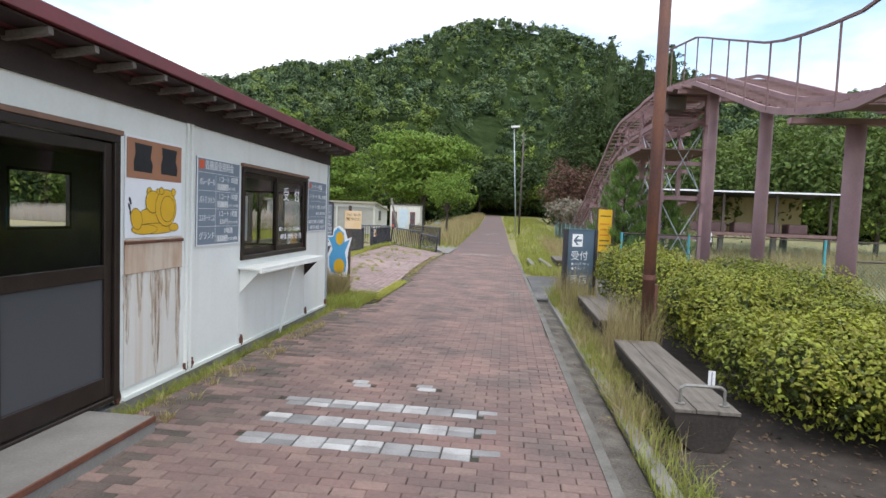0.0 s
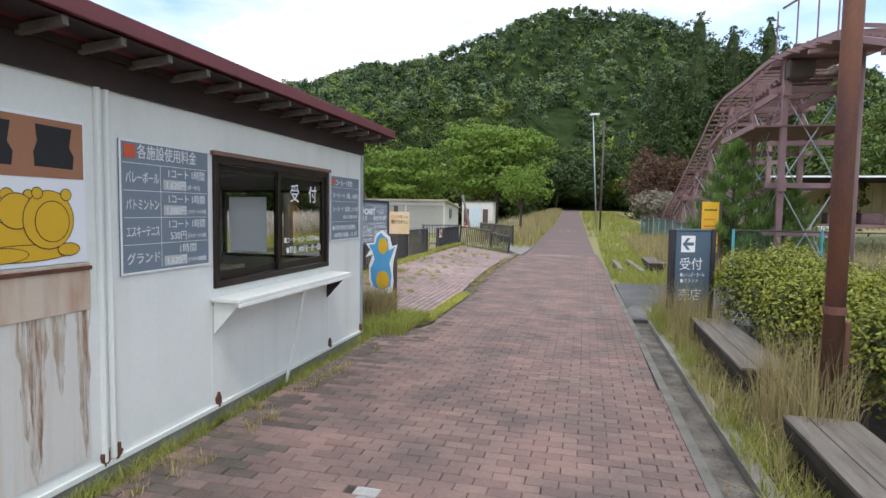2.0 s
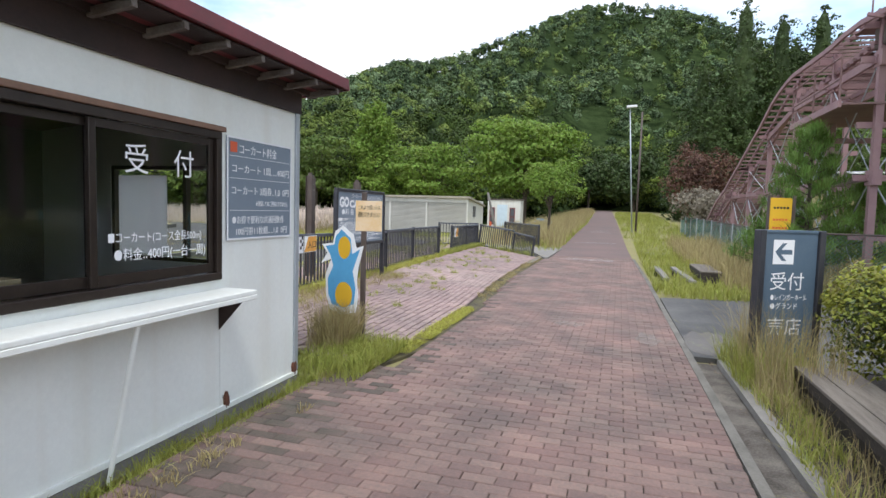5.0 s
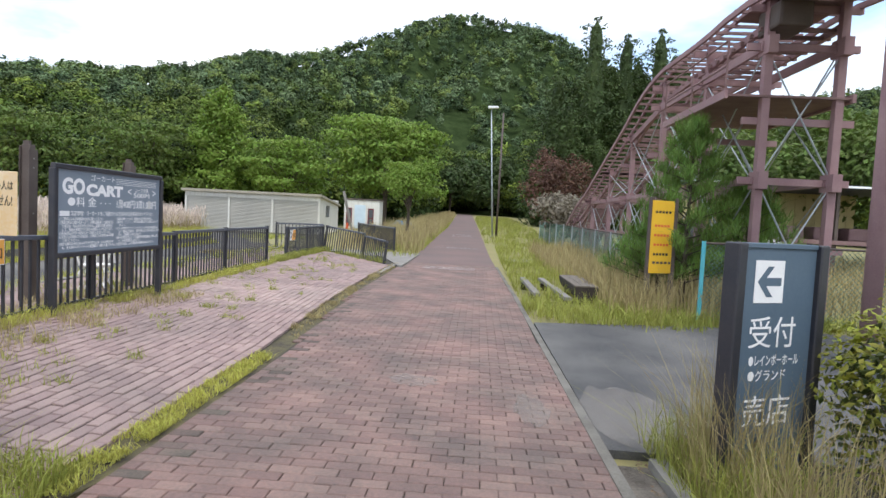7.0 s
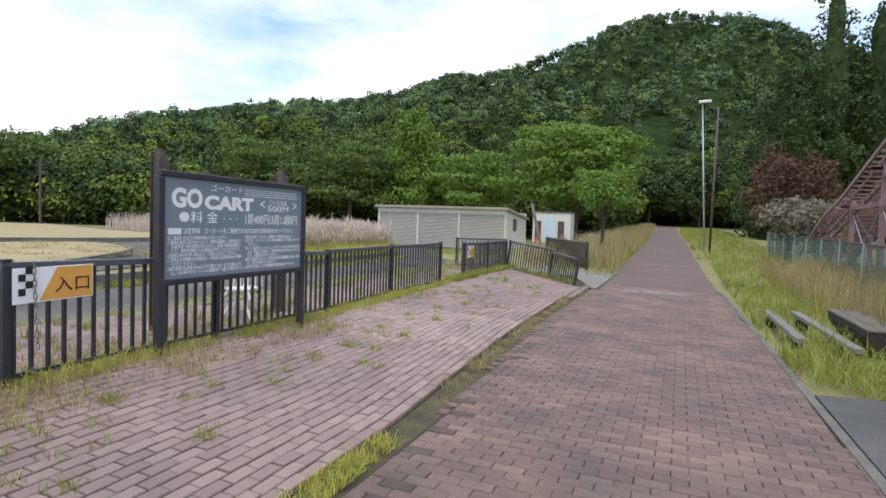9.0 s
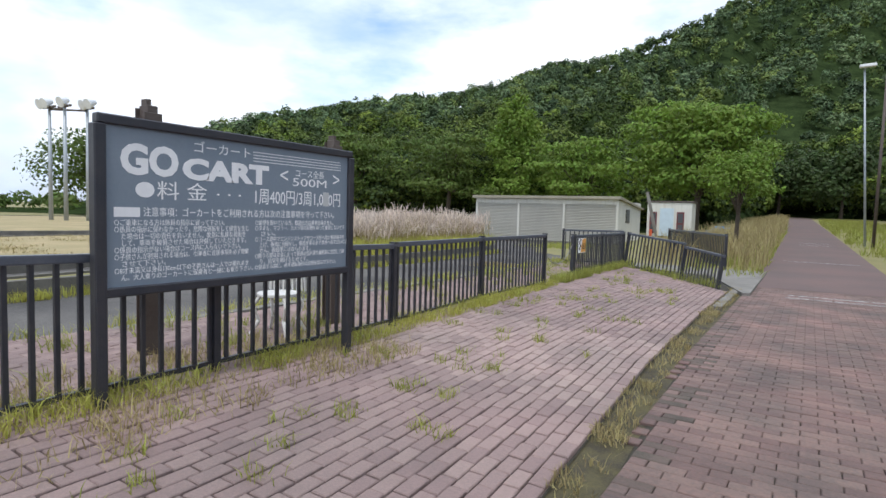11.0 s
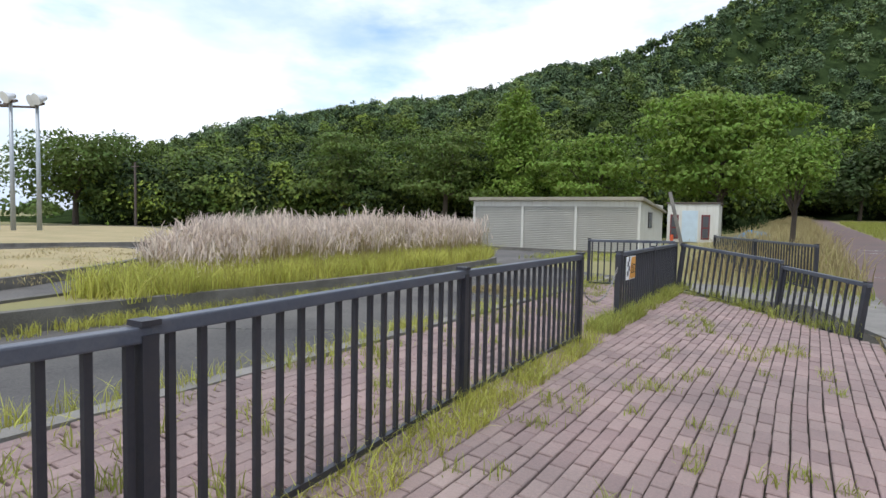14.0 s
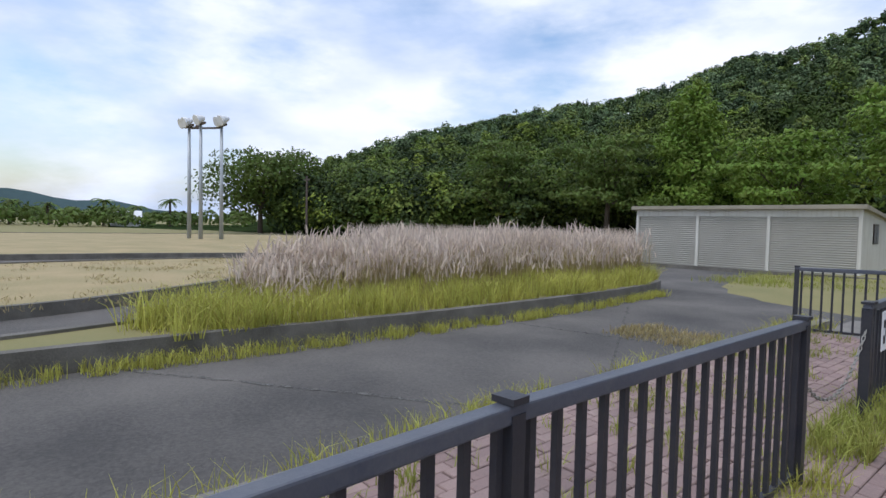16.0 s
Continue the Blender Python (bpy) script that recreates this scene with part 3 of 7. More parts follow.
def island(name, pts, h, top, label, kerb=0.16):
    """A raised bed with a concrete kerb round it."""
    n = len(pts)
    cx, cy = sum(p[0] for p in pts) / n, sum(p[1] for p in pts) / n
    fine = []
    for i in range(n):
        p0, p1, p2, p3 = (Vector(pts[(i + k) % n]) for k in (-1, 0, 1, 2))
        for s in (0, 0.25, 0.5, 0.75):
            fine.append(0.5 * ((2 * p1) + (p2 - p0) * s + (2 * p0 - 5 * p1 + 4 * p2 - p3) * s * s + (3 * p1 - p0 - 3 * p2 + p3) * s ** 3))
    bm = bmesh.new()
    m = len(fine)
    ring = []
    for i, p in enumerate(fine):
        d = (fine[(i + 1) % m] - fine[i - 1]).normalized()
        inn = Vector((-d.y, d.x))
        if (Vector((cx, cy)) - p).dot(inn) < 0 and name != "x":
            inn = inn if sum((fine[k].x * fine[(k + 1) % m].y - fine[(k + 1) % m].x * fine[k].y) for k in range(m)) > 0 else -inn
        ring.append([bm.verts.new((*p, -0.1)), bm.verts.new((*p, h)), bm.verts.new((*(p + inn * kerb), h)), bm.verts.new((*(p + inn * kerb), h - 0.1))])
    for i in range(m):
        a, b = ring[i], ring[(i + 1) % m]
        for k in range(3):
            bm.faces.new((a[k], b[k], b[k + 1], a[k + 1]))
    solid(name + "_kerb", bm, M_KERB, "dark weathered concrete kerb of the track", "kerb", "structure")
    bm = bmesh.new()
    bm.faces.new([bm.verts.new((p.x, p.y, h - 0.04)) for p in fine])
    bmesh.ops.triangulate(bm, faces=bm.faces)
    solid(name, bm, top, label, "verge", "structure")
    return fine


ISLE_A = ((-11.0, 4), (-11.2, 12), (-11.45, 20), (-11.2, 24), (-11.25, 28), (-11.6, 31.5), (-12.3, 33.3), (-13.5, 33.8), (-14.8, 32.5), (-15.6, 29), (-15.6, 26), (-14.5, 23), (-12.9, 20.6), (-12.1, 16), (-11.8, 10), (-11.6, 4))
ISLE_B = ((-14.6, 4), (-14.7, 15), (-15.4, 19.4), (-16.6, 22), (-19, 25.2), (-22, 27.2), (-25, 27.5), (-26, 24), (-25, 15), (-24, 4))
ISLE_C = ((-30, 2), (-30, 16), (-29, 25), (-27, 33), (-31, 38), (-40, 40), (-58, 42), (-59, 2))
isle_a = island("grass_island", ISLE_A, 0.26, M_GROUND, "raised grass island inside the kart track")
isle_b = island("straw_island", ISLE_B, 0.2, M_STRAW, "raised bed of dry straw-coloured grass")
isle_c = island("straw_field", ISLE_C, 0.2, M_STRAW, "wide field of mown dry grass")
kh = bmesh.new()
beam(kh, (-20, 41.3, 0.02), (-9.2, 41.6, 0.02), 0.16, 0.2)
solid("kerb_hut", kh, M_KERB, "low kerb before the garage", "kerb", "structure")

for i_, (p_, q_) in enumerate((((-13.2, 19.0), (-8.2, 22.5)), ((-11.0, 26.0), (-8.0, 26.6)), ((-10.9, 29.5), (-7.8, 24.0)), ((-13, 36.5), (-7.8, 34)))):
    bm = bmesh.new()
    rr = random.Random(i_)
    va, vb = [], []
    for k_ in range(31):
        t_ = k_ / 30
        x_, y_ = p_[0] + (q_[0] - p_[0]) * t_ + rr.uniform(-0.03, 0.03), p_[1] + (q_[1] - p_[1]) * t_ + rr.uniform(-0.03, 0.03)
        w_ = rr.uniform(0.02, 0.05)
        va.append(bm.verts.new((x_, y_ - w_, -0.014)))
        vb.append(bm.verts.new((x_, y_ + w_, -0.014)))
    for k_ in range(30):
        bm.faces.new((va[k_], va[k_ + 1], vb[k_ + 1], vb[k_]))
    solid("asphalt_seam", bm, M_SEAM, "pale worn seam in the asphalt", "seam", "structure")

# ---- road markings and patches ----
def mark(x0, x1, y0, y1, name="road_marking", material=None, h=0.006):
    z = rise((y0 + y1) / 2)
    bm = bmesh.new()
    n = 14
    rnd = random.Random(int(y0 * 100))
    lo = [bm.verts.new((x0 + (x1 - x0) * i / n, y0 + rnd.uniform(-0.03, 0.03), z + h)) for i in range(n + 1)]
    hi = [bm.verts.new((x0 + (x1 - x0) * i / n, y1 + rnd.uniform(-0.03, 0.03), z + h)) for i in range(n + 1)]
    for i in range(n):
        bm.faces.new((lo[i], lo[i + 1], hi[i + 1], hi[i]))
    solid(name, bm, material or M_LINE, "worn white marking on the brick lane", "marking", "structure")


for a in ((-1.85, -0.2, 25.35, 25.5), (-1.8, -0.15, 25.8, 25.95), (-2.2, -0.1, 35.2, 35.5), (-1.9, -0.6, 45.2, 45.9), (-1.95, -0.7, 47, 47.8)):
    mark(*a)


def blotch(name, x, y, rx, ry, z, material, label, seed):
    rnd = random.Random(seed)
    bm = bmesh.new()
    bm.faces.new([bm.verts.new((x + rx * rnd.uniform(0.75, 1.1) * math.cos(a), y + ry * rnd.uniform(0.7, 1.1) * math.sin(a), z)) for a in np.linspace(0, 2 * math.pi, 25)[:-1]])
    solid(name, bm, material, label, "stain", "structure")


blotch("mortar_patch", -0.72, 13.55, 0.26, 0.22, 0.008, M_SMEAR, "pale mortar patch on the brick lane", 1)
blotch("mortar_patch", 0.35, 12.95, 0.16, 0.4, 0.008, M_SMEAR, "pale mortar smear on the brick lane", 2)
blotch("worn_patch", 1.2, 13.0, 0.42, 0.85, 0.012, M_SMEAR, "pale worn patch on the asphalt apron", 3)
blotch("manhole_slab", 1.35, 30.5, 0.6, 1.1, 0.04, M_CONC, "flat concrete slab in the grass verge", 4)

# ---- booth ----
WX = -2.95
booth = thing("ticket_booth", "white panel ticket booth with a dark red roof", "booth", at=(WX, 5, 0))


def bpart(name, bm, material, parent=None, label="", smooth=False):
    """Parts of the booth are given in world metres."""
    me = mesh_of(bm, name, material)
    me.transform(Matrix.Translation((-WX, -5, 0)))
    return part(name, me, material, parent or booth, label, smooth)


Y0, Y1, XB, ZT = -1.2, 9.72, -6.1, 2.6
SLAB, T = 0.045, 0.06
# front wall pieces round door (2.3..4.42) and window (6.52..8.64)
for y0, y1, z0, z1 in ((Y0, 2.25, SLAB, ZT), (2.25, 4.42, 2.22, ZT), (4.42, 6.53, SLAB, ZT), (6.53, 8.65, SLAB, 1.07), (6.53, 8.65, 2.17, ZT), (8.65, Y1, SLAB, ZT)):
    bpart("wall_panel", cube(WX - T, WX, y0, y1, z0, z1), M_WALL)
bm = bmesh.new()
for x0, x1, z0, z1 in ((XB, -5.1, SLAB, ZT), (-3.25, WX - T, SLAB, ZT), (-5.1, -3.25, SLAB, 1.05), (-5.1, -3.25, 2.0, ZT)):
    box(bm, x0, x1, Y1 - T, Y1, z0, z1)
bpart("end_wall", bm, M_WALL)
bpart("end_wall", cube(XB, WX - T, Y0, Y0 + T, SLAB, ZT), M_WALL)
bm = bmesh.new()
for y0, y1, z0, z1 in ((Y0, 6.6, SLAB, ZT), (7.65, Y1 - T, SLAB, ZT), (6.6, 7.65, SLAB, 1.3), (6.6, 7.65, 2.1, ZT)):
    box(bm, XB, XB + T, y0, y1, z0, z1)
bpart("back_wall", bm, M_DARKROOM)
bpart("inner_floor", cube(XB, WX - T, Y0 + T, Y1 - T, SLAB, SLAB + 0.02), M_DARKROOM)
bpart("plinth", cube(XB, WX + 0.015, Y0, Y1 + 0.01, -0.18, SLAB - 0.002, 0.006), M_CONC, label="stained concrete plinth")
bpart("base_trim", cube(WX + 0.001, WX + 0.022, 4.5, Y1 + 0.005, SLAB + 0.0, SLAB + 0.035), M_WALL)
bpart("corner_trim", cube(WX - 0.03, WX + 0.02, Y1 - 0.045, Y1 + 0.018, SLAB + 0.036, ZT - 0.05, 0.006), M_GALV)
for y in (5.40, 5.47):
    bpart("panel_joint", bar((WX + 0.008, y, SLAB + 0.04), (WX + 0.008, y, ZT - 0.06), 0.022, seg=8), M_WALL)
for y in (6.5, 8.66):
    bpart("panel_joint", cube(WX, WX + 0.005, y - 0.006, y + 0.006, SLAB + 0.04, 1.0, 0.002), M_WALL)
for i_, y in enumerate((4.42, 5.4, 5.5, 6.57, 8.72, 9.68)):
    rr_ = random.Random(i_)
    bm = bmesh.new()
    rim = [(y + rr_.uniform(0.018, 0.036) * math.cos(a), SLAB + 0.07 + rr_.uniform(0.035, 0.075) * math.sin(a)) for a in np.linspace(0, 2 * math.pi, 13)[:-1]]
    front, back = [bm.verts.new((WX + 0.024, q, z)) for q, z in rim], [bm.verts.new((WX, q, z)) for q, z in rim]
    bm.faces.new(front)
    for k_ in range(12):
        bm.faces.new((front[k_], back[k_], back[(k_ + 1) % 12], front[(k_ + 1) % 12]))
    bpart("rusty_bracket", bm, M_RUSTSOLID, label="rusted corner bracket")
# roof: sloped deck with rafters under the eave
EX, EZ = -2.58, 2.74
bm = bmesh.new()
prof = ((EX, EZ), (EX, EZ + 0.085), (XB - 0.3, EZ - 0.35), (XB - 0.3, EZ - 0.42))
ra = [bm.verts.new((x, Y0 - 0.3, z)) for x, z in prof]
rb = [bm.verts.new((x, Y1 + 0.24, z)) for x, z in prof]
bm.faces.new(ra)
bm.faces.new(rb[::-1])
for i in range(4):
    j = (i + 1) % 4
    bm.faces.new((ra[i], ra[j], rb[j], rb[i]))
bpart("roof", bm, M_ROOF, label="dark red steel roof")
bpart("eave_trim", rounded(beam(bmesh.new(), (EX + 0.012, Y0 - 0.3, EZ + 0.045), (EX + 0.012, Y1 + 0.245, EZ + 0.045), 0.022, 0.1), 0.006), M_ROOF)
bpart("eave_trim", sq((EX + 0.02, Y1 + 0.25, EZ + 0.045), (XB - 0.3, Y1 + 0.25, EZ - 0.38), 0.02, 0.11), M_ROOF)
bpart("fascia", cube(WX + 0.002, WX + 0.03, Y0, Y1 + 0.02, ZT - 0.12, EZ - 0.03), M_SOFFIT, label="dark brown fascia board")
bpart("soffit_board", sq((WX + 0.05, Y0 - 0.3, EZ - 0.055), (WX + 0.05, Y1 + 0.22, EZ - 0.055), 0.05, 0.05), M_SOFFIT)
bm = bmesh.new()
beam(bm, (WX + 0.17, Y0 - 0.3, EZ - 0.02), (WX + 0.17, Y1 + 0.22, EZ - 0.02), 0.36, 0.012)
bpart("soffit", bm, M_SOFFIT)
raf = mesh_of(cube(-0.16, 0.16, -0.02, 0.02, -0.025, 0.025, 0.003), "rafter", M_PURLIN)
y = -1.2
while y < Y1 + 0.2:
    r = part("rafter", raf, M_PURLIN, booth)
    r.matrix_local = pose(0.2, y - 5, EZ - 0.06, 0, -6, 0)
    y += 0.38
# door: sliding sash, upper glass and lower frosted panel
door = thing("door_1", "bronze aluminium sliding door with frosted lower panel", "door", at=(WX, 3.3, 0.1))
tagged(door, kind="structure")


def dpart(name, bm, material, label=""):
    me = mesh_of(bm, name, material)
    me.transform(Matrix.Translation((-WX, -3.3, -0.1)))
    return part(name, me, material, door, label)


for y0, y1, z0, z1 in ((2.25, 4.42, 2.16, 2.22), (4.355, 4.42, 0.1, 2.16), (2.25, 2.31, 0.1, 2.16), (2.31, 4.355, 0.1, 0.14)):
    dpart("door_frame", cube(WX - 0.05, WX + 0.035, y0, y1, z0, z1, 0.004), M_BRONZE)
for y0, y1, z0, z1 in ((4.27, 4.35, 0.15, 2.15), (3.28, 3.36, 0.15, 2.15), (3.36, 4.27, 0.15, 0.31), (3.36, 4.27, 1.09, 1.2), (3.36, 4.27, 2.07, 2.15), (2.32, 2.4, 0.15, 2.15), (3.2, 3.27, 0.15, 2.15), (2.4, 3.2, 0.15, 0.31), (2.4, 3.2, 1.09, 1.2), (2.4, 3.2, 2.07, 2.15)):
    dpart("sash", cube(WX - 0.03, WX + 0.012, y0, y1, z0, z1, 0.004), M_BRONZE)
for y0, y1 in ((3.36, 4.27), (2.4, 3.2)):
    dpart("lower_panel", cube(WX - 0.014, WX - 0.006, y0, y1, 0.31, 1.09), M_FROST, "frosted lower pane")
    g = dpart("pane", cube(WX - 0.014, WX - 0.008, y0, y1, 1.2, 2.07), M_GLASS)
    g.visible_shadow = False
dpart("door_head", cube(WX + 0.004, WX + 0.04, 2.2, 4.45, 2.222, 2.262, 0.004), M_BROWNTRIM, "brown weather strip")
step = thing("doorstep", "concrete doorstep with a rusty edge", "step", at=(-2.6, 3.1, 0))
part("slab", cube(-0.33, 0.22, -1.3, 0.98, -0.06, 0.115, 0.012, 2), M_CONC, step)
part("edge_strip", cube(0.21, 0.226, -1.3, 0.98, 0.075, 0.119, 0.003), M_RUSTSOLID, step, "rusted steel nosing")

# window
win = tagged(thing("window_1", "bronze sliding service window with white lettering", "window", at=(WX, 7.6, 1.0)), kind="structure")


def wpart(name, bm, material, label="", parent=None):
    me = mesh_of(bm, name, material)
    me.transform(Matrix.Translation((-WX, -7.6, -1.0)))
    return part(name, me, material, parent or win, label)


for y0, y1, z0, z1 in ((6.53, 8.65, 2.115, 2.17), (6.53, 8.65, 1.07, 1.125), (6.53, 6.585, 1.125, 2.115), (8.595, 8.65, 1.125, 2.115)):
    wpart("window_frame", cube(WX - 0.07, WX + 0.03, y0, y1, z0, z1, 0.004), M_BRONZE)
for y0, y1, dx in ((6.59, 7.62, -0.045), (7.56, 8.59, -0.012)):
    for a, b, c, d in ((y0, y0 + 0.05, 1.13, 2.11), (y1 - 0.05, y1, 1.13, 2.11), (y0 + 0.05, y1 - 0.05, 1.13, 1.2), (y0 + 0.05, y1 - 0.05, 2.06, 2.11)):
        wpart("sash", cube(WX + dx - 0.013, WX + dx + 0.013, a, b, c, d, 0.003), M_BRONZE)
    g = wpart("pane", cube(WX + dx - 0.003, WX + dx + 0.003, y0 + 0.05, y1 - 0.05, 1.2, 2.06), M_GLASS)
    g.visible_shadow = False
wpart("window_head", cube(WX + 0.004, WX + 0.045, 6.5, 8.68, 2.172, 2.21, 0.004), M_BROWNTRIM, "brown weather strip")
wm = Matrix.Translation((-WX, -7.6, -1.0)) @ face_m((WX - 0.006, 0, 0), (0, 1, 0))
for body, size, y, z in (("受", 0.2, 7.8, 1.83), ("付", 0.2, 8.2, 1.83), ("■コーカート(コース全長500m)", 0.072, 7.68, 1.39), ("●料金‥400円(一台一周)", 0.085, 7.72, 1.28)):
    lettering(body, size, wm @ pose(y, z, 0), M_WHITE, win, width=None if len(body) < 2 else 0.78)
# north window seen through the booth
w2 = tagged(thing("window_2", "plain end window with a white sheet behind it", "window", at=(-4.2, Y1, 1.0)), kind="structure")
for a, b, c, d in ((-0.9, 0.95, 0.05, 0.09), (-0.9, 0.95, 0.96, 1.0), (-0.9, -0.86, 0.09, 0.96), (0.91, 0.95, 0.09, 0.96), (0.0, 0.04, 0.09, 0.96)):
    part("window_frame", cube(a, b, -0.05, 0.01, c, d), M_BRONZE, w2)
part("sheet", cube(-0.75, -0.15, -0.1, -0.095, 0.12, 0.9), M_BLIND, w2, "white paper sheet")
w3 = tagged(thing("window_3", "rear window of the booth", "window", at=(XB, 7.125, 1.25)), kind="structure")
for a, b, c, d in ((-0.525, 0.525, 0.05, 0.09), (-0.525, 0.525, 0.81, 0.85), (-0.525, -0.485, 0.09, 0.81), (0.485, 0.525, 0.09, 0.81)):
    part("window_frame", cube(0.0, 0.06, a, b, c, d), M_BRONZE, w3)
# counter inside with case and card
desk = thing("counter", "plain counter inside the booth window", "counter", at=(-3.35, 7.6, 0.1))
part("top", cube(-0.3, 0.26, -1.0, 1.0, 0.93, 0.97, 0.006), M_CARD, desk)
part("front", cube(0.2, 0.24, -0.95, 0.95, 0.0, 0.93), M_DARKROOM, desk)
case = thing("pencil_case", "navy blue case on the counter", "case", at=(-3.2, 6.95, 1.07))
part("body", cube(-0.06, 0.06, -0.13, 0.13, 0, 0.1, 0.03, 3), M_NAVY, case)
cardb = thing("cardboard_box", "folded cardboard box on the counter", "box", at=(-3.3, 7.15, 1.07))
part("body", cube(-0.1, 0.1, -0.2, 0.2, 0, 0.13, 0.004), M_CARD, cardb)

# service shelf
shelf = thing("service_shelf", "white painted service shelf on steel brackets", "shelf", at=(WX, 7.6, 0.925))
part("top", cube(0.005, 0.29, -1.12, 1.12, 0.04, 0.075, 0.008, 2), M_WALL, shelf)
part("lip", cube(0.26, 0.292, -1.12, 1.12, 0.005, 0.0395, 0.004), M_WALL, shelf)
for y, mt in ((-1.08, M_WALL), (1.04, M_SOFFIT)):
    bm = bmesh.new()
    vs = [bm.verts.new(p) for q in (y, y + 0.012) for p in ((0.005, q, 0.04), (0.26, q, 0.04), (0.005, q, -0.24))]
    bm.faces.new(vs[:3])
    bm.faces.new(vs[5:2:-1])
    for i in range(3):
        j = (i + 1) % 3
        bm.faces.new((vs[i], vs[i + 3], vs[j + 3], vs[j]))
    part("bracket", bm, mt, shelf)
part("strut", bar((0.25, 7.65 - 7.6, 0.03), (0.045, 7.62 - 7.6, -0.97), 0.016), M_WALL, shelf, "slanting white strut")


# ---- signs on the booth ----
def board(name, y0, y1, z0, z1, label, material=M_SIGNGREY, border=True):
    th = thing(name, label, "sign", at=(WX, y0, z0))
    w, h = y1 - y0, z1 - z0
    part("panel", cube(0.003, 0.012, 0, w, 0, h, 0.002), material, th)
    if border:
        for a, b, c, d in ((0, w, 0, 0.014), (0, w, h - 0.014, h), (0, 0.014, 0.014, h - 0.014), (w - 0.014, w, 0.014, h - 0.014)):
            part("border", cube(0.0125, 0.017, a, b, c, d), M_WHITE, th)
    return th, face_m((0.0135, 0, 0), (0, 1, 0)), w, h


ps, fm, w, h = board("price_board", 5.56, 6.47, 1.28, 2.19, "slate grey price board with white Japanese lettering")
part("mark", plate(fm, 0.04, 0.14, 0.79, 0.88, 0.002), M_ORANGE, ps)
lettering("各施設使用料金", 0.105, fm @ pose(0.155, 0.80, 0), M_WHITE, ps, width=0.6)
for z in (0.755, 0.57, 0.385, 0.2):
    part("rule", plate(fm, 0.03, w - 0.03, z, z + 0.004, 0.001), M_WHITE, ps)
part("rule", plate(fm, 0.37, 0.374, 0.03, 0.755, 0.001), M_WHITE, ps)
for i, (a, b, c, d) in enumerate((("バレーボール", "1コート 1時間", "1,620円", "(ボール付)"), ("バトミントン", "1コート 1時間", "1,080円", "(ラケット・シャトル付)"), ("エスキーテニス", "1コート 1時間", "530円", "(ラケット・シャトル付)"), ("グランド", "1時間", "1,620円", "(ソフトボール用具等別)"))):
    z = 0.57 - 0.185 * i
    lettering(a, 0.085, fm @ pose(0.05, z + 0.06, 0), M_WHITE, ps, width=0.3)
    lettering(b, 0.075, fm @ pose(0.44 if i < 3 else 0.55, z + 0.11, 0), M_WHITE, ps, width=0.4 if i < 3 else 0.18)
    if i != 2:
        part("patch", plate(fm, 0.4, 0.64, z + 0.018, z + 0.09, 0.001), M_PATCH, ps, "pale sticker under the price")
    lettering(c, 0.075, fm @ pose(0.42 if i != 2 else 0.46, z + 0.025, 0.002), M_WHITE, ps, width=0.2 if i != 2 else 0.17)
    lettering(d, 0.04, fm @ pose(0.655, z + 0.03, 0), M_WHITE, ps, width=0.21 if i else 0.14)

ks, fm, w, h = board("kart_price_board", 8.72, 9.6, 1.36, 2.16, "slate grey kart price board with white lettering")
part("mark", plate(fm, 0.04, 0.12, 0.68, 0.76, 0.002), M_ORANGE, ks)
for body, z, x, size, wid in (("コーカート料金", 0.68, 0.14, 0.085, 0.5), ("コーカート 1周‥‥400円", 0.53, 0.05, 0.075, 0.78), ("コーカート 3周券‥1,0  0円", 0.36, 0.05, 0.075, 0.78), ("★連続してのご利用はできません", 0.27, 0.36, 0.05, 0.46), ("●お得で便利な共通回数券", 0.13, 0.06, 0.07, 0.7), ("100円券11枚綴‥‥1,0  0円", 0.04, 0.1, 0.07, 0.7)):
    lettering(body, size, fm @ pose(x, z, 0), M_WHITE, ks, width=wid)
for z in (0.65, 0.48, 0.23):
    part("rule", plate(fm, 0.03, w - 0.03, z, z + 0.004, 0.001), M_WHITE, ks)

ls, fm, w, h = board("animal_poster", 4.5, 5.3, 1.4, 2.25, "poster with brown band over a white field and yellow shapes", M_PAPER, False)
part("band", plate(fm, 0.015, w - 0.015, 0.5, h - 0.02, 0.003), M_TAN, ls)
for x0, x1 in ((0.1, 0.34), (0.47, 0.71)):
    bm = bmesh.new()
    rnd = random.Random(int(x0 * 100))
    pts = [(x0, 0.56), (x1, 0.555), (x1 + 0.01, 0.63), (x1 - 0.02, 0.68), (x1, 0.79), (x0 + 0.01, 0.795), (x0 + 0.02, 0.7), (x0 - 0.005, 0.64)]
    bm.faces.new([bm.verts.new((x, y, 0.0045)) for x, y in pts])
    bmesh.ops.transform(bm, matrix=fm, verts=bm.verts)
    part("black_patch", bm, M_BLACK, ls, "torn black cover patch")
def oval(fm, cx, cy, rx, ry, z, name, material, parent, tilt=0.0):
    bm = bmesh.new()
    c, s = math.cos(tilt), math.sin(tilt)
    bm.faces.new([bm.verts.new((cx + c * rx * math.cos(a) - s * ry * math.sin(a), cy + s * rx * math.cos(a) + c * ry * math.sin(a), z)) for a in np.linspace(0, 2 * math.pi, 29)[:-1]])
    bmesh.ops.transform(bm, matrix=fm, verts=bm.verts)
    return part(name, bm, material, parent)


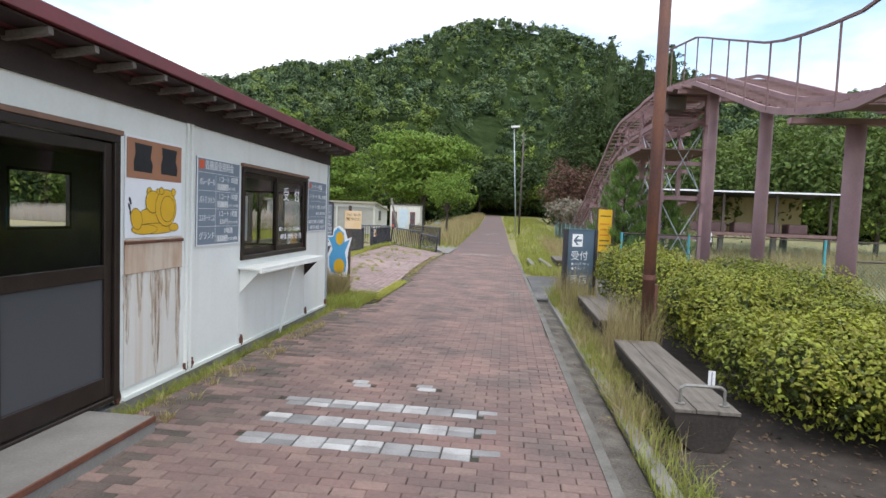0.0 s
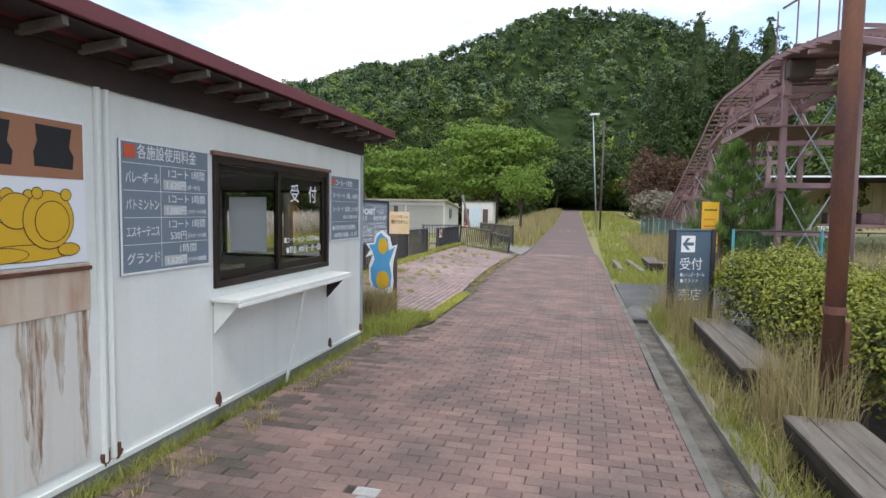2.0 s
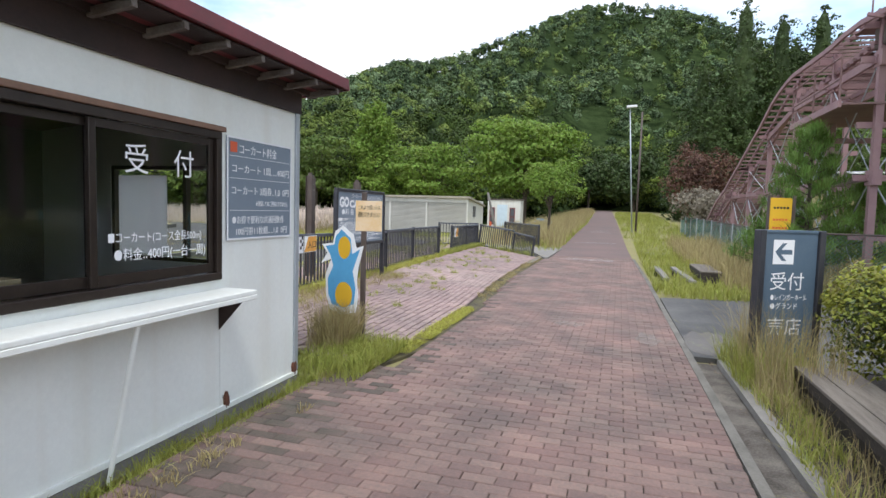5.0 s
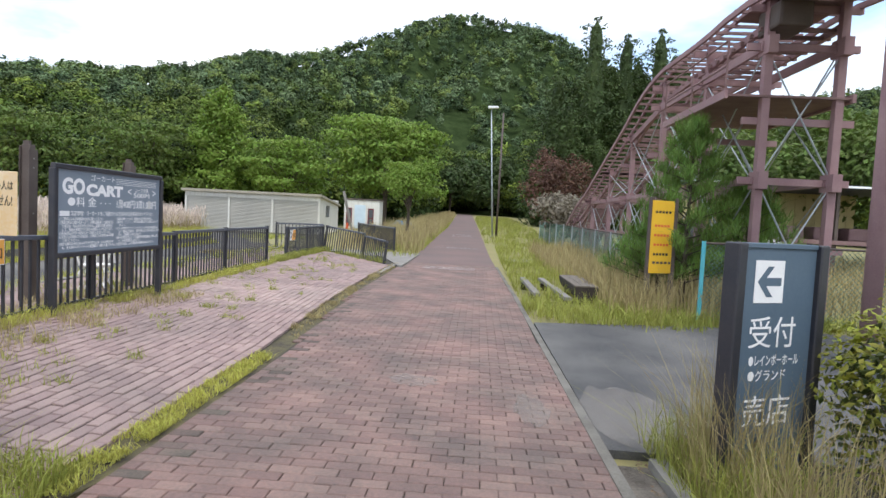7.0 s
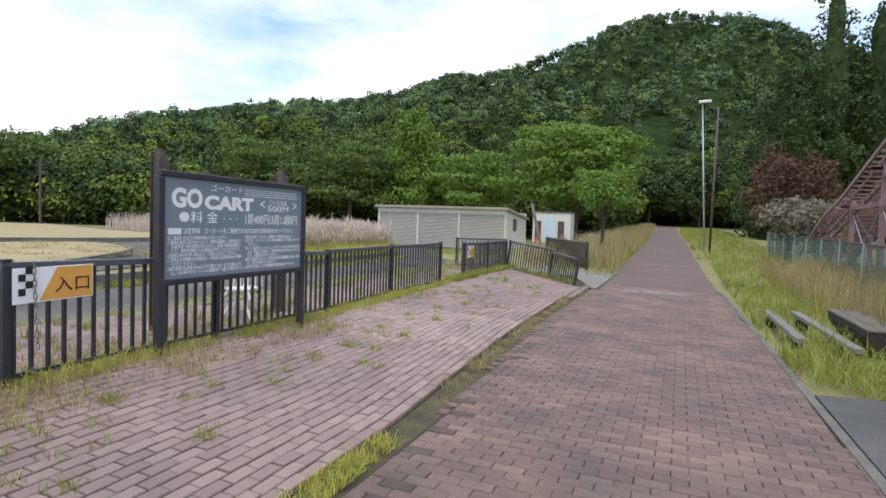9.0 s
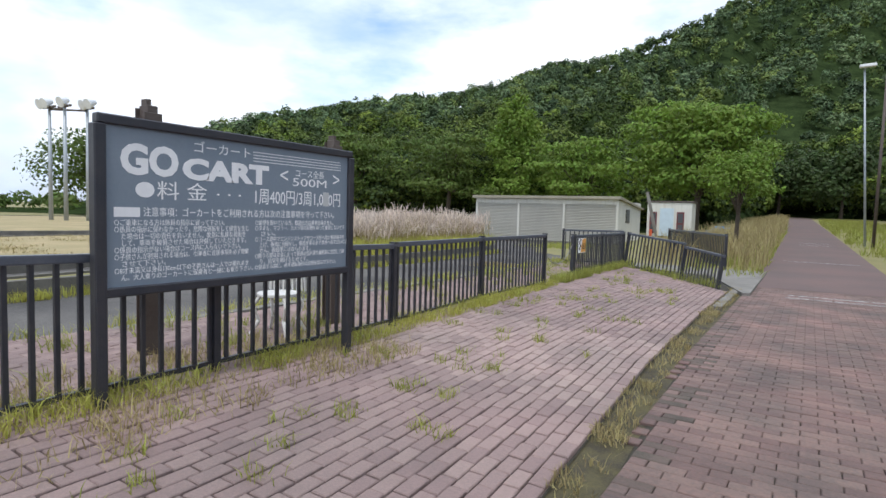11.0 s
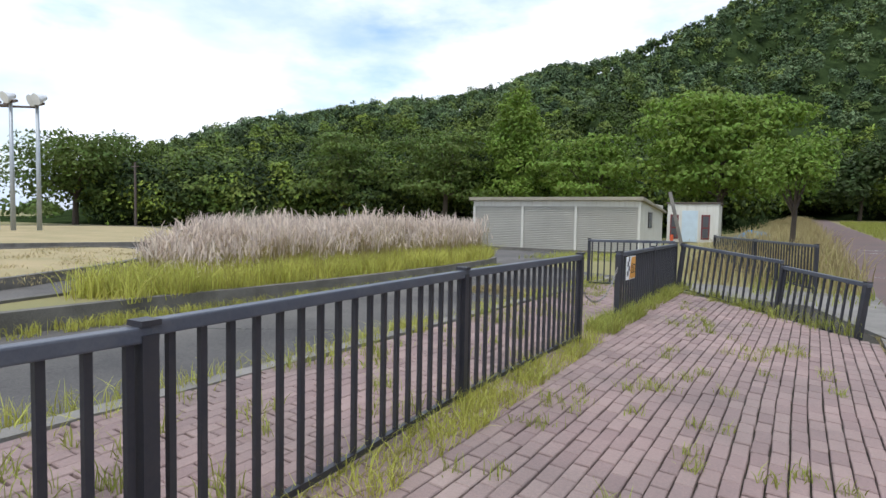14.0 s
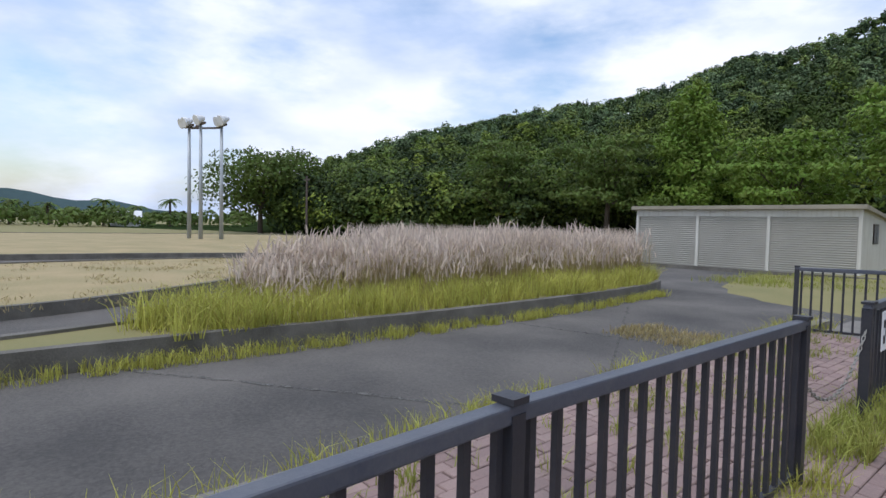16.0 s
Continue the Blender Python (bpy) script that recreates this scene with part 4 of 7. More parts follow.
SHAPES = ((0.3, 0.15, 0.17, 0.1, 0.15), (0.4, 0.075, 0.3, 0.045, 0.0), (0.25, 0.07, 0.17, 0.04, 0.0), (0.14, 0.16, 0.07, 0.09, 0.4), (0.31, 0.395, 0.035, 0.035, 0.0), (0.43, 0.395, 0.03, 0.03, 0.0), (0.36, 0.31, 0.1, 0.095, 0.0), (0.55, 0.26, 0.155, 0.165, 0.0), (0.48, 0.41, 0.03, 0.03, 0.0), (0.66, 0.405, 0.032, 0.032, 0.0), (0.57, 0.25, 0.105, 0.115, 0.0), (0.67, 0.085, 0.07, 0.035, 0.0))
for k_, (cx, cy, rx, ry, tl) in enumerate(SHAPES):
    oval(fm, cx, cy, rx + 0.005, ry + 0.005, 0.0015 + 0.0004 * k_, "outline", M_BLACK, ls, tl)
    oval(fm, cx, cy, rx, ry, 0.0017 + 0.0004 * k_, "yellow_shape", M_YELLOW, ls, tl)
for y_, z_ in ((0.07, 0.2), (0.05, 0.26), (0.06, 0.31)):
    oval(fm, y_, z_, 0.012, 0.035, 0.0016, "tail_line", M_BLACK, ls, 0.4)
rp = thing("rusty_panel", "rust-streaked steel panel below the poster", "panel", at=(WX, 4.5, 0.15))
part("sheet", cube(0.002, 0.006, 0.0, 0.8, 0.0, 0.97), M_RUST, rp)
part("upper_sheet", cube(0.006, 0.014, 0.0, 0.82, 0.95, 1.24, 0.003), M_RUSTBOARD, rp, "rusted backing board")
part("drip_edge", cube(0.006, 0.026, 0.0, 0.825, 1.2, 1.225, 0.003), M_RUSTSOLID, rp, "rusted steel edge")


def rust_run(i, y, top, ln, wd, x):
    """One stain that runs down a wall, ragged and thinning out."""
    bm = bmesh.new()
    rr = random.Random(i)
    lo, hi = [], []
    for k in range(13):
        t = k / 12
        q = y + rr.uniform(-0.005, 0.005)
        w = wd * (1 - t) ** 0.6 * rr.uniform(0.75, 1.2) + 0.001
        lo.append(bm.verts.new((x, q - w, top - ln * t)))
        hi.append(bm.verts.new((x, q + w, top - ln * t)))
    for k in range(12):
        bm.faces.new((lo[k], hi[k], hi[k + 1], lo[k + 1]))
    return bm


for i_, (y, ln, wd) in enumerate(((0.03, 0.35, 0.015), (0.415, 0.6, 0.018), (0.465, 0.9, 0.022), (0.775, 0.85, 0.02))):
    part("rust_run", rust_run(i_, y, 0.95, ln, wd, 0.0085), M_RUNS, rp)
for i_, (y, ln, wd) in enumerate(((0.04, 0.6, 0.06), (0.2, 0.4, 0.05), (0.43, 0.95, 0.11), (0.6, 0.5, 0.05), (0.76, 0.93, 0.06))):
    part("rust_stain", rust_run(i_ + 40, y, 0.95, ln, wd, 0.0075), M_RUSTPALE, rp)
for i_, (y, z, ln, wd) in enumerate(((6.57, 0.16, 0.2, 0.03), (8.72, 0.16, 0.2, 0.03), (5.45, 0.16, 0.2, 0.03))):
    bpart("rust_stain", rust_run(i_ + 70, y, z, ln, wd, WX + 0.0025), M_RUSTFAINT, label="faint rust stain")

# ---- fences ----
BAL = mesh_of(cube(-0.014, 0.014, -0.012, 0.012, 0.0, 1.0), "baluster", M_FENCE)


def fence(label, a, b, h, lift=0.07, posts=(), pitch=0.135, lean=0.0, group="navy railings", sag=(0.0, 0.0)):
    """A railing from a to b (ground points); posts: distances along it."""
    a, b = Vector(a), Vector(b)
    d = b - a
    length = Vector((d.x, d.y)).length
    th = thing("fence", label, "fence", group, at=a, rz=math.degrees(math.atan2(d.y, d.x)))
    dz = d.z
    at = lambda s, z: (s, lean * z, z + dz * s / length + sag[0] + (sag[1] - sag[0]) * s / length)
    bm = rounded(beam(bmesh.new(), at(-0.03, h), at(length + 0.03, h), 0.06, 0.055), 0.008)
    part("top_rail", bm, M_RAIL, th, "worn navy top rail")
    part("bottom_rail", sq(at(0, lift), at(length, lift), 0.035, 0.035), M_FENCE, th)
    for s in posts:
        bm = bmesh.new()
        box(bm, -0.03, 0.03, -0.035, 0.035, -0.1, h + 0.0)
        box(bm, -0.036, 0.036, -0.041, 0.041, h + 0.03, h + 0.05)
        p = part("post", mesh_of(bm, "post", M_FENCE), M_FENCE, th)
        x, y, z = at(s, 0)
        p.matrix_local = pose(x, y, z, math.degrees(math.atan(-lean)))
    n = int(length / pitch)
    for i in range(n + 1):
        s = (i + 0.5) * length / (n + 1)
        if any(abs(s - q) < 0.045 for q in posts):
            continue
        p = part("baluster", BAL, M_FENCE, th)
        x, y, z = at(s, lift)
        p.matrix_local = pose(x, y, z, math.degrees(math.atan(-lean))) @ Matrix.Diagonal((1, 1, h - lift, 1))
    return th


FA, FB = (-5.08, 13.12, 0.25), (-5.28, 15.4, 0.19)
fence("dark navy steel railing beside the entrance", FA, FB, 0.9, posts=(0.0, 2.27))
fence("dark navy steel railing behind the notice board", (-5.28, 15.42, 0.19), (-5.48, 17.84, 0.135), 0.92, posts=(2.42,))
fence("dark navy steel railing with worn top", (-5.48, 17.86, 0.135), (-5.67, 20.25, 0.13), 0.94, posts=(2.39,))
fence("dark navy steel railing at the exit gap", (-5.67, 20.27, 0.13), (-5.69, 22.73, 0.13), 0.94, posts=(2.46,))
fence("dark navy railing panel with the exit sign", (-5.75, 24.4, 0.12), (-5.85, 28.7, 0.12), 0.9, posts=(0.0, 0.08, 2.2, 4.3))
fence("dark navy railing behind the exit", (-7.5, 28.4, 0.1), (-5.9, 28.75, 0.12), 0.95, posts=(0.0,))
fence("bent navy railing sagging towards the lane", (-5.8, 28.62, 0.12), (-4.05, 27.0, 0.08), 0.9, posts=(0.05,), lean=0.12, sag=(0.0, -0.1), pitch=0.15)
fence("bent navy railing fallen at the lane", (-4.02, 26.97, -0.02), (-3.05, 25.6, -0.02), 0.82, posts=(0.0, 1.66), lean=0.12, sag=(0.0, -0.08), pitch=0.15)
fence("dark navy railing along the kart track exit", (-6.1, 36.0, 0.1), (-3.5, 30.7, 0.08), 0.95, posts=(0.0, 2.9, 5.9))

# ---- notice board ----
gb = thing("notice_board", "slate grey notice board in a black frame on posts", "notice board", at=(-5.05, 14.42, 0.2))
GW = 2.2
part("panel", cube(-0.012, 0.008, 0.05, GW - 0.05, 0.74, 1.725), M_SIGNGREY, gb)
for y0, y1, z0, z1 in ((0.04, GW - 0.04, 0.68, 0.74), (0.0, GW, 1.725, 1.785)):
    part("frame_rail", cube(-0.035, 0.032, y0, y1, z0, z1, 0.008), M_FENCE, gb)
for y in (-0.02, GW - 0.05):
    part("post", cube(-0.04, 0.036, y, y + 0.07, -0.1, 1.725, 0.008), M_FENCE, gb)
gm = face_m((0.0085, 0.0, 0.0), (0, 1, 0)) @ Matrix.Translation((0, 0.74, 0)) @ Matrix.Diagonal((1, 0.93, 1, 1)) @ Matrix.Translation((0, -0.74, 0))
lettering("GO", 0.27, gm @ pose(0.14, 1.5, 0), M_WHITE, gb, width=0.38, bold=0.012)
lettering("CART", 0.2, gm @ pose(0.55, 1.49, 0), M_WHITE, gb, width=0.72, bold=0.011)
lettering("ゴーカート", 0.09, gm @ pose(0.62, 1.69, 0), M_WHITE, gb, width=0.46)
for i in range(4):
    part("rule", plate(gm, 1.12 - 0.0 * i, 2.06, 1.735 - 0.024 * i, 1.741 - 0.024 * i, 0.001), M_WHITE, gb)
lettering("コース全長", 0.075, gm @ pose(1.53, 1.575, 0), M_WHITE, gb, width=0.32)
lettering("500M", 0.1, gm @ pose(1.5, 1.49, 0), M_WHITE, gb, width=0.38)
lettering("<", 0.18, gm @ pose(1.37, 1.51, 0), M_WHITE, gb, width=0.08)
lettering(">", 0.18, gm @ pose(1.96, 1.51, 0), M_WHITE, gb, width=0.08)
lettering("●料 金", 0.14, gm @ pose(0.22, 1.34, 0), M_WHITE, gb, width=0.5)
lettering("· · ·", 0.12, gm @ pose(0.8, 1.34, 0), M_WHITE, gb, width=0.2)
lettering("1周400円/3周1,0  0円", 0.145, gm @ pose(1.12, 1.33, 0), M_WHITE, gb, width=0.92)
part("patch", plate(gm, 0.1, 0.26, 1.205, 1.27, 0.001), M_WHITE, gb, "white scuffed patch")
part("patch", plate(gm, 1.85, 1.92, 1.32, 1.45, 0.001), M_PATCH, gb, "grey sticker over a digit")
lettering("注意事項：ゴーカートをご利用される方は次の注意事項を守って下さい。", 0.07, gm @ pose(0.28, 1.215, 0), M_WHITE, gb, width=1.7)
left = ("○ご乗車になる方は係員の指示に従って下さい。", "○係員の指示に従わなかったり、危険な運転をして損害を生じ", " た場合は一切の責任を負いません。故意に乱暴な運転を", " して、車両を破損させた場合は弁償していただきます。", "○係員の指示がない場合はコース内に入らないで下さい。", "○子供さんが利用される場合は、引率者に注意事項を必ず理解", " させて下さい。", "○8才未満又は身長130cm以下の子供さんは一人では乗れませ", " ん。大人乗りのゴーカートに保護者と一緒にお乗り下さい。")
right = ("○幼児を抱いている方、飲酒の方は乗車出来ません。", "○タオル、マフラー、カメラ等の持物を持って乗車しないで下", " さい。", "○コース途中でエンジンストップやコース外へ出た時は両手を", " 上げ、係員に合図をし、係員が来るまで車外へ出てはいけま", " せん。後続車にはねられます。", "○降りる際は完全に止って係員の指示通り後続車に注意して降", " り、追突を避けるためです。", "○発車する前に、必ず運転操作の説明を読んで下さい。")
for k, lines in ((0.1, left), (1.14, right)):
    for i, body in enumerate(lines):
        lettering(body, 0.048, gm @ pose(k + (0.03 if body[0] == " " else 0), 1.15 - i * 0.046, 0), M_WHITE, gb, width=0.98 * min(1.0, len(body) / 28))


def small_sign(name, label, m, w, h, base, body, mount):
    th = thing(name, label, "sign", at=m.translation)
    r = m.to_3x3().to_4x4()
    part("panel", plate(r, 0, w, 0, h, 0.006, 0.0, 0.001), M_PAPER, th)
    bm = bmesh.new()
    bm.faces.new([bm.verts.new((x * w, y * h, 0.0075)) for x, y in ((0.3, 0.03), (0.99, 0.03), (0.99, 0.97), (0.52, 0.97))])
    bmesh.ops.transform(bm, matrix=r, verts=bm.verts)
    part("field", bm, base, th)
    c = h / 5
    for i in range(2):
        for j in range(4):
            if (i + j) % 2 == 0:
                part("check", plate(r, 0.04 + i * c, 0.04 + (i + 1) * c, 0.06 + j * c, 0.06 + (j + 1) * c, 0.002, 0.0075), M_BLACK, th)
    lettering(body, h * 0.5, r @ pose(w * 0.48, h * 0.27, 0.009), M_BLACK, th, width=w * 0.45)
    return th


small_sign("entrance_sign", "amber entrance sign with a chequered corner", face_m((-5.035, 13.15, 0.86), (-0.085, 1, 0)), 0.66, 0.27, M_AMBER, "入口", 0)
small_sign("exit_sign", "amber exit sign with a chequered corner", face_m((-5.7, 24.6, 0.66), (-0.02, 1, 0)), 0.5, 0.32, M_AMBER, "出口", 0)


def chain(name, label, a, b, drop, n):
    th = thing(name, label, "chain", at=a)
    a, b = Vector(a), Vector(b)
    pts = [(b - a) * t + Vector((0, 0, -4 * drop * t * (1 - t))) for t in np.linspace(0, 1, n + 1)]
    for i in range(n):
        p, q = pts[i], pts[i + 1]
        d = (q - p).normalized()
        side = d.orthogonal().normalized() if i % 2 else d.cross(d.orthogonal()).normalized()
        loop = [p + d * ((q - p).length * (0.5 + 0.62 * math.cos(t))) + side * (0.011 * math.sin(t)) for t in np.linspace(0, 2 * math.pi, 11)[:-1]]
        part("link", sweep(loop, 0.0065, 0.0065, True), M_STEEL, th)


chain("chain", "galvanised chain across the exit gap", (-5.69, 22.76, 0.75), (-5.75, 24.37, 0.85), 0.3, 34)
chain("chain", "galvanised chain hanging by the entrance sign", (-5.03, 13.3, 1.18), (-5.03, 13.33, 0.5), 0.0, 14)

# tall brown posts
def tall_post(x, y, z0, z1):
    th = thing("steel_post", "tall brown steel channel post behind the railing", "post", "brown posts", at=(x, y, z0))
    h = z1 - z0
    part("web", cube(-0.06, 0.06, -0.045, 0.045, -0.05, h, 0.004), M_BROWNPOST, th)
    part("flange", cube(0.062, 0.072, -0.075, 0.075, -0.05, h - 0.06, 0.003), M_BROWNPOST, th)
    part("flange", cube(-0.072, -0.062, -0.075, 0.075, -0.05, h - 0.02, 0.003), M_BROWNPOST, th)
    for z in (h - 0.18, h - 0.3, h - 0.9):
        part("bolt", bar((0.072, 0.0, z), (0.08, 0.0, z), 0.01, seg=6), M_STEEL, th)
    part("cap_piece", cube(-0.04, 0.04, -0.04, 0.0, h, h + 0.05), M_BROWNPOST, th)


for y, top in ((13.35, 2.26), (15.35, 2.26), (17.5, 2.24)):
    tall_post(-6.12, y, 0.12, top)

# white cast chair
ch = thing("garden_chair", "white ornate cast metal garden chair", "chair", at=(-6.15, 16.75, 0.14), rz=20)
part("seat", rounded(tube(bmesh.new(), (0, 0, 0.40), (0, 0, 0.43), 0.22, 0.22, 20), 0.006), M_CHAIR, ch)
for x, y in ((-0.15, -0.15), (0.15, -0.15), (-0.15, 0.15), (0.15, 0.15)):
    bm = bmesh.new()
    pts = [Vector((x * 0.9, y * 0.9, 0.4)), Vector((x * 1.25, y * 1.25, 0.3)), Vector((x * 0.95, y * 0.95, 0.15)), Vector((x * 1.4, y * 1.4, 0.0))]
    for p, q in zip(pts, pts[1:]):
        tube(bm, p, q, 0.02, 0.016, 8)
    part("leg", bm, M_CHAIR, ch)
bm = bmesh.new()
arc = [Vector((0.21 * math.cos(t), 0.2, 0.43 + 0.42 * math.sin(t))) for t in np.linspace(0, math.pi, 13)]
for p, q in zip(arc, arc[1:]):
    tube(bm, p, q, 0.014, seg=8)
for i in range(-3, 4):
    tube(bm, (i * 0.055, 0.2, 0.43), (i * 0.05, 0.2, 0.43 + 0.38 * math.sqrt(max(0.05, 1 - (i * 0.24) ** 2))), 0.009, seg=6)
part("backrest", bm, M_CHAIR, ch)
for s in (-1, 1):
    bm = bmesh.new()
    pts = [Vector((s * 0.2, 0.18, 0.62)), Vector((s * 0.25, 0.0, 0.66)), Vector((s * 0.23, -0.16, 0.6)), Vector((s * 0.18, -0.17, 0.42))]
    for p, q in zip(pts, pts[1:]):
        tube(bm, p, q, 0.013, seg=8)
    part("armrest", bm, M_CHAIR, ch)

# cut-out board and small notice on a post
mb = thing("cutout_board", "blue and yellow painted cut-out board on a log post", "board", at=(-3.12, 11.0, 0))
part("post", cube(-0.1, 0.1, 0.015, 0.07, -0.1, 0.72, 0.012), M_TIMBER, mb, "brown log post")
fmb = face_m((0, 0.0, 0), (1, 0, 0))
def shape(pts, z, name, material, t=0.012):
    bm = bmesh.new()
    f = bm.faces.new([bm.verts.new((x, y, z)) for x, y in pts])
    r = bmesh.ops.extrude_face_region(bm, geom=[f])
    bmesh.ops.translate(bm, vec=(0, 0, t), verts=[v for v in r["geom"] if isinstance(v, bmesh.types.BMVert)])
    bmesh.ops.transform(bm, matrix=fmb, verts=bm.verts)
    return part(name, bm, material, mb)


shape(((-0.16, 0.44), (0.0, 0.38), (0.17, 0.42), (0.2, 0.6), (0.18, 0.8), (0.2, 0.95), (0.26, 1.2), (0.17, 1.17), (0.13, 1.32), (0.0, 1.42), (-0.1, 1.36), (-0.13, 1.22), (-0.27, 1.2), (-0.2, 1.1), (-0.28, 0.98), (-0.15, 1.03), (-0.22, 0.85), (-0.21, 0.62)), 0.0, "backing", M_PAPER)
shape(((-0.13, 0.5), (0.02, 0.46), (0.15, 0.52), (0.17, 0.7), (0.13, 0.9), (0.22, 1.16), (0.12, 1.1), (0.1, 1.28), (-0.02, 1.38), (-0.09, 1.3), (-0.11, 1.2), (-0.22, 1.18), (-0.16, 1.08), (-0.12, 0.95), (-0.19, 0.8), (-0.18, 0.62)), 0.013, "blue_field", M_SKYBLUE, 0.002)
oval(fmb @ pose(0, 0, 0.016), 0.02, 0.62, 0.11, 0.15, 0, "yellow_field", M_YELLOW, mb)
oval(fmb @ pose(0, 0, 0.016), 0.02, 1.17, 0.08, 0.13, 0, "yellow_field", M_YELLOW, mb)
wp = thing("warning_sign", "faded orange warning sign on a thin brown post", "sign", at=(-2.98, 11.25, 0))
part("post", cube(-0.03, 0.03, -0.02, 0.02, -0.1, 1.82, 0.006), M_BROWNPOST, wp)
fw = face_m((0, -0.022, 0), (1, 0, 0))
part("panel", plate(fw, -0.1, 0.24, 1.36, 1.72, 0.006, 0.0, 0.002), M_CREAMSIGN, wp)
lettering("これより低い人は", 0.055, fw @ pose(-0.07, 1.62, 0.0065), M_BLACK, wp, width=0.28)
lettering("運転できません!", 0.07, fw @ pose(-0.07, 1.53, 0.0065), M_BLACK, wp, width=0.28)

# ---- east side: benches, pole, reception sign ----
def bench(x, y0, y1, z, label, handle):
    th = thing("log_bench", label, "bench", "log benches", at=(x, y0, 0))
    ln = y1 - y0
    bm = bmesh.new()
    prof = [(-0.23, z), (0.23, z), (0.225, z - 0.08), (0.17, z - 0.22), (0.07, z - 0.3), (-0.07, z - 0.3), (-0.17, z - 0.22), (-0.225, z - 0.08)]
    ends = [[bm.verts.new((px + random.uniform(-0.006, 0.006), q, pz)) for px, pz in prof] for q in np.linspace(0, ln, 7)]
    bm.faces.new(ends[0][::-1])
    bm.faces.new(ends[-1])
    for a, b in zip(ends, ends[1:]):
        for i in range(8):
            j = (i + 1) % 8
            bm.faces.new((a[i], a[j], b[j], b[i]))
    part("log", bm, M_WOODDARK, th, "dark half log")
    for i in range(3):
        x0 = -0.235 + i * 0.158
        bm = cube(x0, x0 + 0.154, -0.012, ln + 0.01, z + 0.002, z + 0.03 + 0.004 * (i % 2), 0.006, 2)
        part("plank", bm, M_WOOD, th)
    if z - 0.3 > 0.01:
        for q in (0.3, ln - 0.3):
            part("foot", cube(-0.14, 0.14, q - 0.1, q + 0.1, -0.06, z - 0.24), M_WOODDARK, th)
    if handle:
        bm = bmesh.new()
        pts = [(-0.16, 0.12, z + 0.03), (-0.16, 0.12, z + 0.15), (-0.13, 0.12, z + 0.175), (0.13, 0.12, z + 0.175), (0.16, 0.12, z + 0.15), (0.16, 0.12, z + 0.03)]
        for p, q in zip(pts, pts[1:]):
            tube(bm, p, q, 0.013, seg=8)
        part("handle", bm, M_STEEL, th, "bent steel handle")
        for s in (-0.16, 0.16):
            part("flange", bar((s, 0.12, z + 0.031), (s, 0.12, z + 0.042), 0.035, seg=12), M_STEEL, th)


bench(1.68, 4.5, 6.9, 0.3, "weathered half-log bench with a steel handle", True)
bench(1.72, 8.2, 10.8, 0.3, "weathered grey half-log bench in dry grass", False)
bench(2.05, 19.6, 21.8, 0.32, "weathered half-log bench in the grass verge", False)
pl = thing("steel_pole", "tall rusty brown steel pole in the bed", "pole", at=(1.92, 7.4, 0))
part("shaft", bar((0, 0, -0.2), (0, 0, 6.5), 0.072, 0.068, 18), M_POLE, pl, smooth=True)
part("junction_box", cube(0.06, 0.1, -0.05, 0.05, 0.5, 0.95, 0.008), M_POLE, pl)
part("collar", bar((0, 0, 1.0), (0, 0, 1.06), 0.08, seg=18), M_POLE, pl)

rs = thing("reception_sign", "slate blue reception sign with white arrow and lettering", "sign", at=(1.31, 11.54, 0), rz=24)
part("panel", cube(0.03, 0.62, -0.02, 0.02, 0.12, 1.5), M_SIGNBLUE, rs)
for x in (-0.04, 0.62):
    part("post", cube(x, x + 0.07, -0.055, 0.055, -0.1, 1.53, 0.008), M_FENCE, rs)
part("cap", cube(0.03, 0.62, -0.03, 0.03, 1.5, 1.53, 0.004), M_SIGNBLUE, rs)
fr = face_m((0, -0.0205, 0), (1, 0, 0))
part("arrow_field", plate(fr, 0.13, 0.36, 1.18, 1.43, 0.002), M_WHITE, rs)
bm = bmesh.new()
bm.faces.new([bm.verts.new((0.14 + x * 0.21, 1.305 + y * 0.12, 0.003)) for x, y in ((0.05, 0), (0.42, 0.75), (0.65, 0.75), (0.38, 0.2), (0.95, 0.2), (0.95, -0.2), (0.38, -0.2), (0.65, -0.75), (0.42, -0.75))])
bmesh.ops.transform(bm, matrix=fr, verts=bm.verts)
part("arrow", bm, M_SIGNBLUE, rs)
lettering("受付", 0.2, fr @ pose(0.11, 0.93, 0), M_WHITE, rs, width=0.37)
lettering("●レインボーホール", 0.075, fr @ pose(0.13, 0.81, 0), M_WHITE, rs, width=0.4)
lettering("●グランド", 0.075, fr @ pose(0.13, 0.72, 0), M_WHITE, rs, width=0.3)
lettering("売店", 0.2, fr @ pose(0.11, 0.46, 0), M_WHITE, rs, width=0.37)
lb = thing("paper_tag", "small white tag on a stake beside the bench", "tag", at=(1.98, 5.3, 0.0))
part("stake", bar((0, 0, -0.05), (0, 0, 0.42), 0.008, seg=6), M_STEEL, lb)
part("tag", cube(-0.03, 0.03, -0.006, -0.002, 0.3, 0.43), M_PAPER, lb)

for x0, y0, x1, y1 in ((1.45, 22.4, 1.64, 19.2), (1.0, 22.3, 1.08, 19.6)):
    fp = thing("fallen_plank", "pale weathered plank lying in the verge grass", "plank", at=(x0, y0, 0))
    part("board", rounded(beam(bmesh.new(), (0, 0, 0.16), (x1 - x0, y1 - y0, 0.12), 0.14, 0.07), 0.01), M_CONC, fp)
    for q in (0.15, 0.85):
        part("block", cube((x1 - x0) * q - 0.08, (x1 - x0) * q + 0.08, (y1 - y0) * q - 0.1, (y1 - y0) * q + 0.1, -0.08, 0.1), M_WOODDARK, fp)

